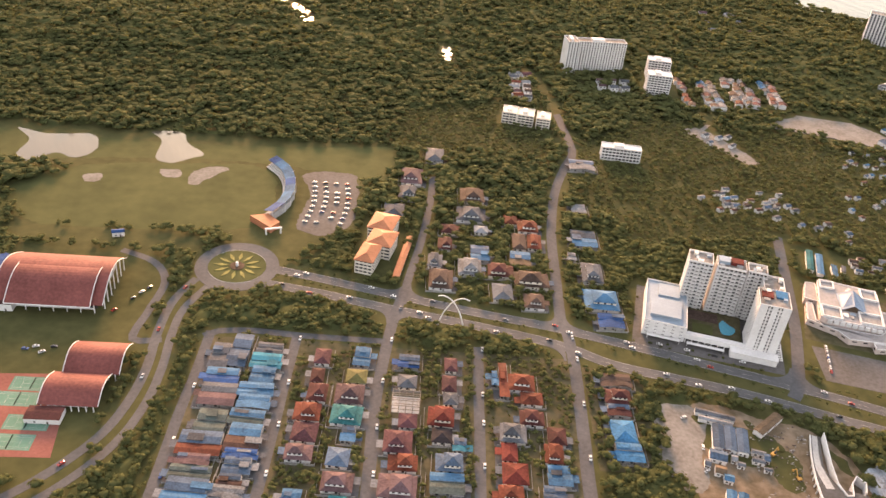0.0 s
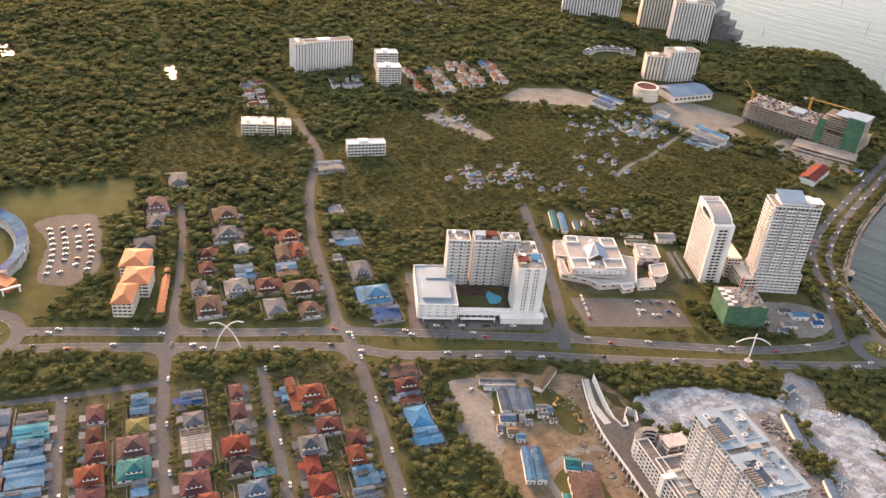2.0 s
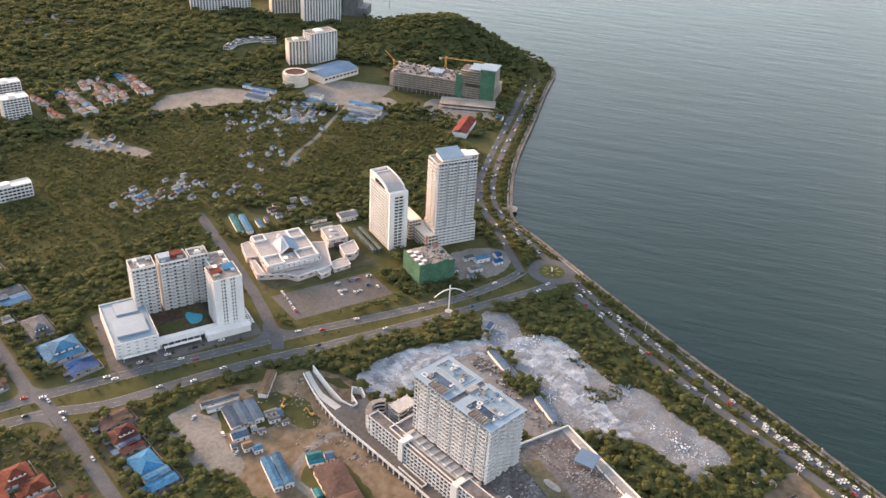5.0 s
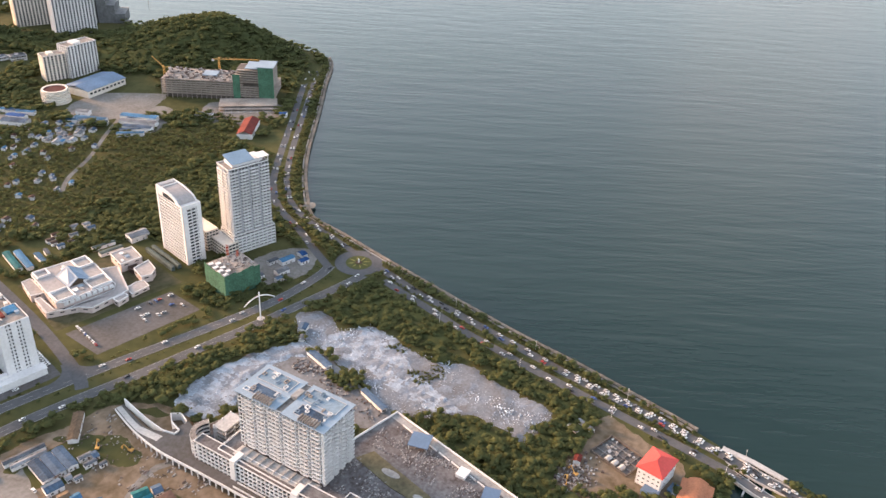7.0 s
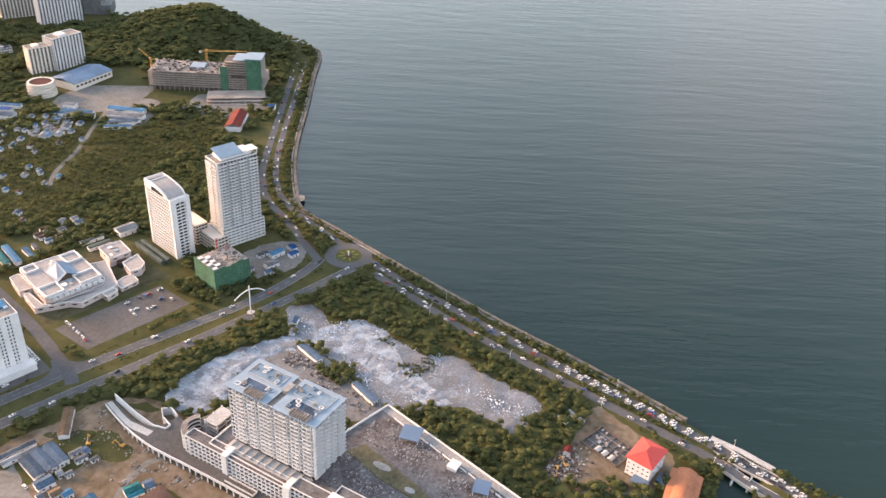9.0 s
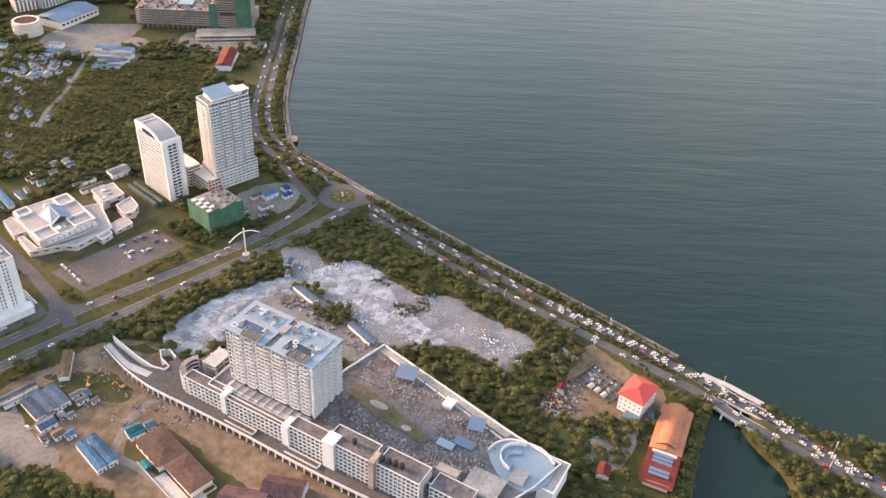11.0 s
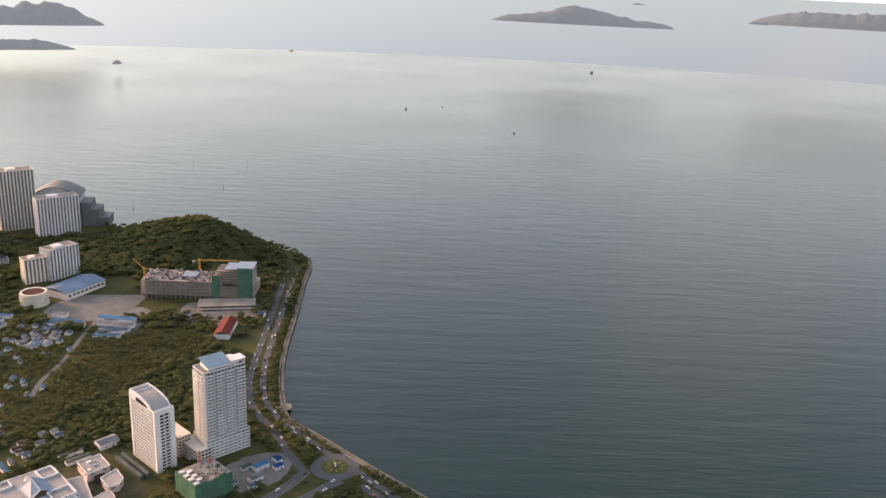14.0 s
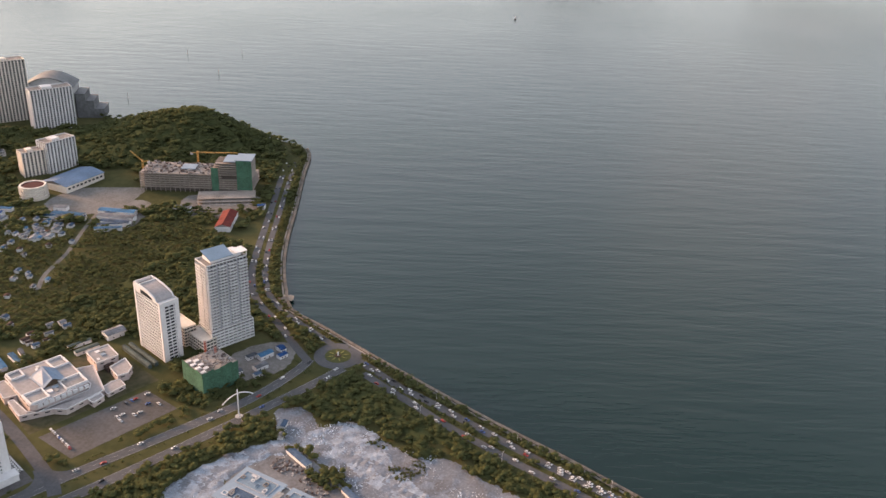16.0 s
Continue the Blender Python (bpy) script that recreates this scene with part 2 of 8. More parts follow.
def water_surface(name, deep, rough, ripple, flat=True):
    """Open water: dark body, gloss, long and short ripples; the sheet is lit as level water all over."""
    m = bpy.data.materials.new(name)
    m.use_nodes = True
    n, l = m.node_tree.nodes, m.node_tree.links
    b = n["Principled BSDF"]
    b.inputs["IOR"].default_value = 1.33
    geo = n.new("ShaderNodeNewGeometry")
    tint = n.new("ShaderNodeTexNoise")
    tint.inputs["Scale"].default_value, tint.inputs["Detail"].default_value = 0.0022, 5.0
    l.new(geo.outputs["Position"], tint.inputs["Vector"])
    mix = n.new("ShaderNodeMix")
    mix.data_type = "RGBA"
    mix.inputs[6].default_value = (*deep, 1)
    mix.inputs[7].default_value = (*(c * 1.5 for c in deep), 1)
    l.new(tint.outputs["Fac"], mix.inputs[0])
    l.new(mix.outputs[2], b.inputs["Base Color"])
    rr = n.new("ShaderNodeMapRange")
    rr.inputs["To Min"].default_value, rr.inputs["To Max"].default_value = rough * 0.75, rough * 1.25
    l.new(tint.outputs["Fac"], rr.inputs["Value"])
    l.new(rr.outputs["Result"], b.inputs["Roughness"])
    turn = n.new("ShaderNodeMapping")
    turn.vector_type = "TEXTURE"  # wave crests run along the coast
    turn.inputs["Rotation"].default_value = (0, 0, radians(30))
    turn.inputs["Scale"].default_value = (1.0, 5.0, 1.0)
    l.new(geo.outputs["Position"], turn.inputs["Vector"])
    up = n.new("ShaderNodeCombineXYZ")
    up.inputs["Z"].default_value = 1.0
    last = up.outputs[0]
    for scale, strength, dist in ((0.05, ripple, 0.9), (0.2, ripple * 0.8, 0.25)):
        wave = n.new("ShaderNodeTexNoise")
        wave.inputs["Scale"].default_value, wave.inputs["Detail"].default_value = scale, 3.0
        l.new(turn.outputs["Vector"], wave.inputs["Vector"])
        bp = n.new("ShaderNodeBump")
        bp.inputs["Strength"].default_value, bp.inputs["Distance"].default_value = strength, dist
        l.new(wave.outputs["Fac"], bp.inputs["Height"])
        l.new(last, bp.inputs["Normal"])
        last = bp.outputs["Normal"]
    l.new(last, b.inputs["Normal"])
    return m


SEA = water_surface("sea_water", (0.005, 0.0158, 0.0142), 0.2, 0.8)
PONDWATER = water_surface("pond_water", (0.07, 0.06, 0.045), 0.12, 0.25)


# ---- mesh tools ----
class Geo:
    """Collects plain solids into one mesh."""

    def __init__(self):
        self.v, self.f, self.m = [], [], []

    def add(self, verts, faces, mat=0):
        k = len(self.v)
        self.v += verts
        self.f += [tuple(i + k for i in face) for face in faces]
        self.m += [mat] * len(faces)

    def box(self, x0, y0, z0, x1, y1, z1, mat=0):
        self.add([(x0, y0, z0), (x1, y0, z0), (x1, y1, z0), (x0, y1, z0), (x0, y0, z1), (x1, y0, z1), (x1, y1, z1), (x0, y1, z1)],
                 [(3, 2, 1, 0), (4, 5, 6, 7), (0, 1, 5, 4), (1, 2, 6, 5), (2, 3, 7, 6), (3, 0, 4, 7)], mat)

    def bar(self, a, b, width, height, mat=0):
        """A beam along the ground plan from a to b, given (x, y, z) at its underside."""
        a, b = Vector(a), Vector(b)
        d = b - a
        s = Vector((-d.y, d.x, 0)).normalized() * (width / 2)
        u = Vector((0, 0, height))
        p = [a - s, b - s, b + s, a + s]
        self.add([tuple(q) for q in p] + [tuple(q + u) for q in p], [(3, 2, 1, 0), (4, 5, 6, 7), (0, 1, 5, 4), (1, 2, 6, 5), (2, 3, 7, 6), (3, 0, 4, 7)], mat)

    def strut(self, a, b, r, mat=0, n=5):
        a, b = Vector(a), Vector(b)
        q = (b - a).to_track_quat("Z", "Y")
        ring = [q @ Vector((r * math.cos(6.2832 * i / n), r * math.sin(6.2832 * i / n), 0)) for i in range(n)]
        self.add([tuple(a + p) for p in ring] + [tuple(b + p) for p in ring], [(i, (i + 1) % n, n + (i + 1) % n, n + i) for i in range(n)] + [tuple(range(n))[::-1], tuple(range(n, 2 * n))], mat)

    def prism(self, pts, z0, z1, mat=0):
        n = len(pts)
        if sum(pts[i - 1][0] * pts[i][1] - pts[i][0] * pts[i - 1][1] for i in range(n)) < 0:
            pts = pts[::-1]
        self.add([(x, y, z0) for x, y in pts] + [(x, y, z1) for x, y in pts],
                 [tuple(range(n))[::-1], tuple(range(n, 2 * n))] + [(i, (i + 1) % n, n + (i + 1) % n, n + i) for i in range(n)], mat)

    def drum(self, cx, cy, r, z0, z1, n=24, mat=0):
        self.prism([(cx + r * math.cos(6.2832 * i / n), cy + r * math.sin(6.2832 * i / n)) for i in range(n)], z0, z1, mat)

    def hip(self, x0, y0, x1, y1, z, h, t=0.25, mat=0):
        """A hipped roof with a fascia."""
        w, d = x1 - x0, y1 - y0
        r = min(w, d) / 2
        if w >= d:
            a, b = (x0 + r, (y0 + y1) / 2, z + t + h), (x1 - r, (y0 + y1) / 2, z + t + h)
            tops = [(4, 5, 9, 8), (5, 6, 9), (6, 7, 8, 9), (7, 4, 8)]
        else:
            a, b = ((x0 + x1) / 2, y0 + r, z + t + h), ((x0 + x1) / 2, y1 - r, z + t + h)
            tops = [(4, 5, 8), (5, 6, 9, 8), (6, 7, 9), (7, 4, 8, 9)]
        self.add([(x0, y0, z), (x1, y0, z), (x1, y1, z), (x0, y1, z), (x0, y0, z + t), (x1, y0, z + t), (x1, y1, z + t), (x0, y1, z + t), a, b],
                 [(3, 2, 1, 0), (0, 1, 5, 4), (1, 2, 6, 5), (2, 3, 7, 6), (3, 0, 4, 7)] + tops, mat)

    def gable(self, x0, y0, x1, y1, z, h, t=0.15, along="y", mat=0):
        """A gabled roof, its ridge along x or y."""
        if along == "y":
            xm = (x0 + x1) / 2
            prof = [(x0, z), (xm, z + h), (x1, z), (x1, z + t), (xm, z + h + t), (x0, z + t)]
            vs = [(px, y0, pz) for px, pz in prof] + [(px, y1, pz) for px, pz in prof]
        else:
            ym = (y0 + y1) / 2
            prof = [(y0, z), (ym, z + h), (y1, z), (y1, z + t), (ym, z + h + t), (y0, z + t)]
            vs = [(x1, py, pz) for py, pz in prof] + [(x0, py, pz) for py, pz in prof]
        self.add(vs, [(0, 1, 4, 5), (1, 2, 3, 4), (11, 10, 7, 6), (10, 9, 8, 7), (0, 6, 7, 1), (1, 7, 8, 2), (2, 8, 9, 3), (3, 9, 10, 4), (4, 10, 11, 5), (5, 11, 6, 0)], mat)

    def vault(self, x0, y0, x1, y1, z, h, t=0.3, along="y", n=10, mat=0):
        """A shallow barrel roof; along is the way of its axis."""
        pts = []
        for k in range(n + 1):
            s = k / n
            pts.append((s, z + h * math.sin(math.pi * s)))
        m = n + 1
        rows = []
        for end in (0, 1):
            for drop in (0.0, t):
                for s, zz in pts:
                    if along == "y":
                        rows.append((x0 + (x1 - x0) * s, y1 if end else y0, zz - drop))
                    else:
                        rows.append((x0 if end else x1, y0 + (y1 - y0) * s, zz - drop))
        faces = [(0, m, 3 * m, 2 * m), (m - 1, 3 * m - 1, 4 * m - 1, 2 * m - 1)]
        for k in range(n):
            faces += [(k, k + 1, 2 * m + k + 1, 2 * m + k), (m + k + 1, m + k, 3 * m + k, 3 * m + k + 1), (k + 1, k, m + k, m + k + 1), (2 * m + k, 2 * m + k + 1, 3 * m + k + 1, 3 * m + k)]
        self.add(rows, faces, mat)

    def mesh(self, name, *mats):
        me = bpy.data.meshes.new(name)
        me.from_pydata(self.v, [], self.f)
        for mt in mats:
            me.materials.append(mt)
        if len(mats) > 1:
            me.polygons.foreach_set("material_index", self.m)
        me.update()
        return me


def survey(x, y):
    """Plan places were taken by range and bearing from the drone while it climbed; this corrects both. Gives x, y, the scale and the turn."""
    r, az = math.hypot(x, y), math.degrees(math.atan2(x, y))
    w, w2 = min(1, max(0, (38 - az) / 14)), min(1, max(0, (28 - az) / 20))
    s = 1 + w * (6e-5 * (r - 690) + min(0.01, max(-0.03, 0.0007 * az - 0.005)))
    da = w2 * min(0.45, max(-0.1, 0.12 - 0.0016 * (r - 600)))
    a = radians(az + da)
    return r * s * math.sin(a), r * s * math.cos(a), s, -da


def part(name, geo, material, parent, label=""):
    """One mesh under a thing or under a part; geo is a Geo or a ready mesh."""
    me = geo if isinstance(geo, bpy.types.Mesh) else geo.mesh(name, material)
    ob = new(name, me)
    ob.parent = parent
    return tagged(ob, label)


def thing(name, x, y, z, turn, label, category, group="", kind="", about=None):
    """The base of a thing; about: the middle of one that is built in plan places."""
    ob = new(name)
    if about:
        sx, sy, s, da = survey(*about)
        ob.matrix_basis = pose(0, 0, z, 0, 0, da) @ Matrix.Diagonal((s, s, s, 1))
    else:
        sx, sy, s, da = survey(x, y)
        ob.matrix_basis = pose(sx, sy, z, 0, 0, turn + da) @ Matrix.Diagonal((s, s, s, 1))
    ob.empty_display_size = 1.0
    return tagged(ob, label, category, group, kind)


def solid(name, geo, material, label, category, group="", kind=""):
    """A thing of one mesh, built in plan places."""
    geo.v = [(*survey(x, y)[:2], z) if x * x + y * y < 2.6e6 else (x, y, z) for x, y, z in geo.v]
    return tagged(new(name, geo.mesh(name, material)), label, category, group, kind)


_windows = {}


def pane_mesh(w, h, mat=None, name="window"):
    key = (round(w, 2), round(h, 2), name)
    if key not in _windows:
        g = Geo()
        g.box(-w / 2, -0.05, 0, w / 2, 0.05, h)
        _windows[key] = g.mesh(name, mat or GLASS)
    return _windows[key]


def put(name, mesh, parent, x, y, z, turn=0.0):
    ob = new(name, mesh)
    ob.parent = parent
    ob.matrix_basis = pose(x, y, z, 0, 0, turn)
    return ob


def spline(pts, step=6.0, closed=False):
    """A smooth line through the given plan points, cut evenly."""
    p = [Vector((*q, 0)) for q in pts]
    n, out = len(p), []
    for i in range(n if closed else n - 1):
        a, b, c, d = (p[(i + k) % n] if closed else p[min(max(i + k, 0), n - 1)] for k in (-1, 0, 1, 2))
        m = max(1, int((c - b).length / step))
        for j in range(m):
            s = j / m
            out.append(0.5 * (2 * b + (c - a) * s + (2 * a - 5 * b + 4 * c - d) * s * s + (3 * b - a - 3 * c + d) * s ** 3))
    if not closed:
        out.append(p[-1])
    return [(q.x, q.y) for q in out]


def offset(line, d):
    """The line moved sideways, to its left for a positive distance."""
    out = []
    for i, q in enumerate(line):
        a, b = line[max(i - 1, 0)], line[min(i + 1, len(line) - 1)]
        dx, dy = b[0] - a[0], b[1] - a[1]
        k = d / max(1e-6, math.hypot(dx, dy))
        out.append((q[0] - dy * k, q[1] + dx * k))
    return out


def ribbon(geo, line, width, z0, z1, mat=0):
    """A slab along a line."""
    L, R = offset(line, width / 2), offset(line, -width / 2)
    n = len(line)
    vs = [(*q, z1) for q in L] + [(*q, z1) for q in R] + [(*q, z0) for q in L] + [(*q, z0) for q in R]
    fs = []
    for i in range(n - 1):
        fs += [(n + i, n + i + 1, i + 1, i), (i, i + 1, 2 * n + i + 1, 2 * n + i), (n + i + 1, n + i, 3 * n + i, 3 * n + i + 1)]
    fs += [(0, 2 * n, 3 * n, n), (n - 1, 2 * n - 1, 4 * n - 1, 3 * n - 1)]
    geo.add(vs, fs, mat)


def inside(px, py, poly):
    """Which of the points lie in the polygon."""
    hit = np.zeros(len(px), bool)
    n = len(poly)
    for i in range(n):
        (x0, y0), (x1, y1) = poly[i - 1], poly[i]
        if y0 != y1:
            hit ^= ((y0 > py) != (y1 > py)) & (px < (x1 - x0) * (py - y0) / (y1 - y0) + x0)
    return hit


def line_distance(px, py, line):
    best = np.full(len(px), 1e9)
    for (x0, y0), (x1, y1) in zip(line, line[1:]):
        dx, dy = x1 - x0, y1 - y0
        s = np.clip(((px - x0) * dx + (py - y0) * dy) / max(dx * dx + dy * dy, 1e-9), 0, 1)
        best = np.minimum(best, np.hypot(px - x0 - s * dx, py - y0 - s * dy))
    return best


# ---- ground and water ----
Z = 3.0  # level of the land above the sea
SHORE = spline([(560, -700), (515, -200), (474, -80), (456, -40), (456, -15), (459, 2), (445, 9), (429, 11), (417, -2), (407, -19), (396, -28), (365, -30), (330, -28), (240, -16), (240, 8), (330, 16), (372, 23), (400, 27), (430, 30), (448, 31), (462, 34), (470, 50), (474, 65), (484, 111), (494, 160), (502, 212), (514, 271),
                (528, 335), (538, 378), (549, 423), (559, 467), (585, 494), (622, 527), (677, 568), (772, 629), (863, 689), (938, 737), (960, 772), (962, 830),
                (960, 900), (955, 985), (925, 1050), (890, 1105), (905, 1180), (880, 1250), (800, 1320), (693, 1345), (638, 1366), (560, 1420), (420, 1600), (200, 2300), (0, 3600)], 14)
LAND = SHORE + [(-3500, 3600), (-3500, -700)]


def hill(x, y):
    """Rise of the wooded slopes above the flat land."""
    h = 47 * np.exp(-(((x - 868) * 0.75 + (y - 905) * 0.66) / 75) ** 2 - (((x - 868) * -0.66 + (y - 905) * 0.75) / 120) ** 2)
    h = h + 14 * np.exp(-((x - 560) / 190) ** 2 - ((y - 1130) / 110) ** 2)
    h = h + 16 * np.exp(-((x - 60) / 260) ** 2 - ((y - 1220) / 130) ** 2)
    h = h + 12 * np.exp(-((x + 330) / 260) ** 2 - ((y - 1050) / 130) ** 2)
    return h


def spaced(a, b, lo, hi, fine, grow):
    """Grid lines, fine from lo to hi and coarser outwards."""
    mid = list(np.arange(lo, hi, fine))
    out, q, s = [], hi, fine
    while q < b:
        out.append(q)
        s *= grow
        q += s
    left, q, s = [], lo, fine
    while q > a:
        s *= grow
        q -= s
        left.append(q)
    return np.array(left[::-1] + mid + out + [b])


gx, gy = spaced(-3500, 1300, -420, 1010, 5.0, 1.09), spaced(-700, 3600, -110, 1360, 5.0, 1.09)
GX, GY = np.meshgrid(gx, gy)
fx, fy = GX.ravel(), GY.ravel()
shore_d = np.where(inside(fx, fy, LAND), 1.0, -1.0) * line_distance(fx, fy, SHORE)
fz = np.clip(shore_d * 0.45 - 0.3, -4, Z) + hill(fx, fy) * np.clip(shore_d / 60, 0, 1)
nx_, ny_ = len(gx), len(gy)
ii = np.arange((ny_ - 1) * (nx_ - 1))
k0 = (ii // (nx_ - 1)) * nx_ + ii % (nx_ - 1)
quads = np.stack([k0, k0 + 1, k0 + nx_ + 1, k0 + nx_], 1)
quads = quads[fz[quads].max(1) > -3.5]
used, back = np.unique(quads, return_inverse=True)
ground_mesh = bpy.data.meshes.new("ground")
ground_mesh.from_pydata(np.stack([fx, fy, fz], 1)[used].tolist(), [], back.reshape(-1, 4).tolist())
ground_mesh.materials.append(GRASS)
ground_mesh.polygons.foreach_set("use_smooth", [True] * len(ground_mesh.polygons))
tagged(new("ground", ground_mesh), "rough green-brown grass and scrub over flat coastal land", "ground", kind="structure")

sea = Geo()
rings = [0, 300, 500, 800, 1200, 2000, 3000, 4000, 4970]
for r in rings:
    for k in range(96):
        a = 6.2832 * k / 96
        sea.v.append((r * math.cos(a), r * math.sin(a), 0))
for i in range(len(rings) - 1):
    for k in range(96):
        sea.f.append((i * 96 + k, (i + 1) * 96 + k, (i + 1) * 96 + (k + 1) % 96, i * 96 + (k + 1) % 96))
        sea.m.append(0)
sea_ob = solid("water", sea, SEA, "grey-green calm sea with faint ripples reaching the horizon", "sea", kind="structure")
sea_ob.data.polygons.foreach_set("use_smooth", [True] * len(sea_ob.data.polygons))


def rough(line, amp, seed=0.0):
    """A closed line with a ragged edge."""
    return [(x + amp * (noise.noise(Vector((x * 0.09, y * 0.09, seed))) + 0.7 * noise.noise(Vector((x * 0.3, y * 0.3, seed + 5)))),
             y + amp * (noise.noise(Vector((x * 0.09, y * 0.09, seed + 9))) + 0.7 * noise.noise(Vector((x * 0.3, y * 0.3, seed + 3))))) for x, y in line]


def patch(name, pts, mat, label, category, lift=0.05, smooth=True, kind="structure", step=2.5, thick=0.4, amp=2.5):
    g = Geo()
    g.prism(rough(spline(pts, step, True), amp) if smooth else pts, Z - thick, Z + lift)
    return solid(name, g, mat, label, category, kind=kind)


def turned(x, y, u, v, deg):
    """Plan point at u, v in a frame turned by deg about (x, y)."""
    c, s = math.cos(radians(deg)), math.sin(radians(deg))
    return (x + u * c - v * s, y + u * s + v * c)


# ---- roads ----
ROADS = []  # line, half width: kept clear of trees


def road(name, pts, width, mat, label, lift, step=6.0, smooth=True):
    line = spline(pts, step) if smooth else pts
    g = Geo()
    ribbon(g, line, width, Z - 0.5, Z + lift)
    ROADS.append((line, width / 2))
    ob = solid(name, g, mat, label, "road", kind="structure")
    return line


def edge_lines(line, width, lift, parent_name):
    """Painted edge lines and a dashed middle line on a road."""
    g = Geo()
    for d in (-width / 2 + 0.5, width / 2 - 0.5):
        ribbon(g, offset(line, d), 0.18, Z + lift - 0.02, Z + lift + 0.006)
    for a, b in list(zip(line, line[1:]))[::2]:
        ribbon(g, [a, b], 0.16, Z + lift - 0.02, Z + lift + 0.006)
    solid("road_marking", g, LINE, "white painted lines on the asphalt", "road marking", kind="structure")


MAIN_N = road("main_road_north_lane", [(-112, 549), (-76, 541), (-13, 525), (52, 509), (111, 496), (195, 471), (287, 444), (360, 420), (420, 402), (470, 396), (496, 398)], 9.5, ASPHALT, "grey asphalt carriageway of a tree-lined avenue", 0.10)
MAIN_S = road("main_road_south_lane", [(-118, 530), (-73, 522), (-16, 508), (56, 492), (112, 476), (151, 457), (228, 439), (300, 417), (360, 400), (420, 384), (470, 372), (500, 366)], 9.5, ASPHALT, "grey asphalt carriageway of a tree-lined avenue", 0.12)
edge_lines(MAIN_N, 9.5, 0.10, "")
edge_lines(MAIN_S, 9.5, 0.12, "")
ROAD_W = road("west_road_outer_lane", [(-166, 530), (-176, 500), (-177, 464), (-174, 428), (-176, 396), (-184, 366), (-203, 336), (-226, 312), (-262, 285)], 6.5, ASPHALT, "grey curving road beside the sports halls", 0.09)
road("west_road_inner_lane", [(-155, 522), (-166, 492), (-167, 464), (-164, 428), (-165, 394), (-173, 361), (-191, 330), (-214, 305), (-250, 276)], 6.0, ASPHALT, "grey curving road under roadside trees", 0.11)
ROAD_A = road("street_cross", [(-8, 524), (-12, 505), (-15, 480), (-18, 443), (-20, 404), (-18, 330), (-17, 150)], 8, LANE, "grey residential street between house rows", 0.14)
ST1 = road("street_west", [(-141, 470), (-141, 426), (-142, 384), (-141, 321), (-140, 150)], 7, LANE, "grey residential street between house rows", 0.07)
ST2 = road("street_middle", [(-80, 470), (-81, 431), (-81, 384), (-81, 325), (-80, 150)], 7, LANE, "grey residential street between house rows", 0.075)
ST4 = road("street_inner", [(49, 470), (48, 421), (48, 380), (48, 335), (48, 150)], 7, LANE, "grey residential street between house rows", 0.07)
ST5 = road("street_east", [(113, 500), (116, 487), (117, 456), (116, 411), (115, 376), (114, 340), (112, 150)], 8.5, LANE, "grey residential street beside gardens", 0.135)
road("back_lane", [(-145, 464), (-136, 470), (-111, 473), (-78, 471), (-14, 470)], 6, LANE, "narrow grey lane behind a belt of trees", 0.085)
road("hill_road", [(112, 498), (114, 557), (117, 624), (127, 694), (143, 751), (155, 789), (150, 855), (142, 922), (133, 975), (110, 1020)], 8.5, LANE, "pale grey road winding towards wooded hills", 0.115)
road("garden_road", [(-8, 515), (-5, 543), (4, 601), (11, 667), (13, 715)], 6.5, LANE, "narrow road between villas and trees", 0.13)
road("mall_road", [(268, 436), (276, 450), (289, 491), (300, 533), (315, 605), (324, 650)], 9, LANE, "grey side road past a hotel block", 0.14)
road("hall_drive", [(-172, 457), (-192, 456), (-190, 488), (-188, 523), (-203, 547), (-232, 560)], 6, LANE, "narrow asphalt drive round the sports halls", 0.06)
COAST_A = road("coast_road_inland_lane", [(419, -138), (423, -78), (425, -56), (428, -32), (433, -3), (437, 16), (444, 36), (449, 65), (454, 100), (461, 145), (468, 195), (473, 221), (478, 250), (486, 280), (494, 312), (503, 347)], 7.5, ASPHALT, "busy grey coastal carriageway with queueing cars", 0.10)
COAST_B = road("coast_road_sea_lane", [(419, -137), (429, -77), (432, -55), (438, -30), (448, -0), (451, 19), (457, 40), (462, 69), (468, 104), (472, 132), (476, 161), (482, 192), (489, 230), (498, 277), (503, 310), (513, 345), (517, 362)], 8.0, ASPHALT, "busy grey coastal carriageway beside the seawall", 0.12)
COAST_N = road("coast_road_bay_lane", [(492, 396), (508, 425), (529, 460), (552, 505), (585, 541), (628, 573), (735, 642), (834, 706), (905, 748), (935, 780), (945, 830), (930, 900)], 7.5, ASPHALT, "grey coastal road curving round the bay", 0.14)
COAST_N2 = road("coast_road_promenade_lane", [(526, 395), (536, 428), (548, 465), (566, 500), (600, 536), (655, 577), (748, 637), (842, 697), (915, 741)], 6.5, ASPHALT, "grey coastal lane along the promenade", 0.11)
road("site_road", [(448, 690), (473, 712), (520, 738), (575, 777), (641, 818), (722, 858)], 4.5, GRAVEL, "pale dusty track to a building site", 0.08)


def ring(name, cx, cy, r_in, r_out, lift, label):
    g = Geo()
    line = [(cx + (r_in + r_out) / 2 * math.cos(6.2832 * k / 40), cy + (r_in + r_out) / 2 * math.sin(6.2832 * k / 40)) for k in range(41)]
    ribbon(g, line, r_out - r_in, Z - 0.5, Z + lift)
    ROADS.append((line, (r_out - r_in) / 2))
    solid(name, g, ASPHALT, label, "road", kind="structure")


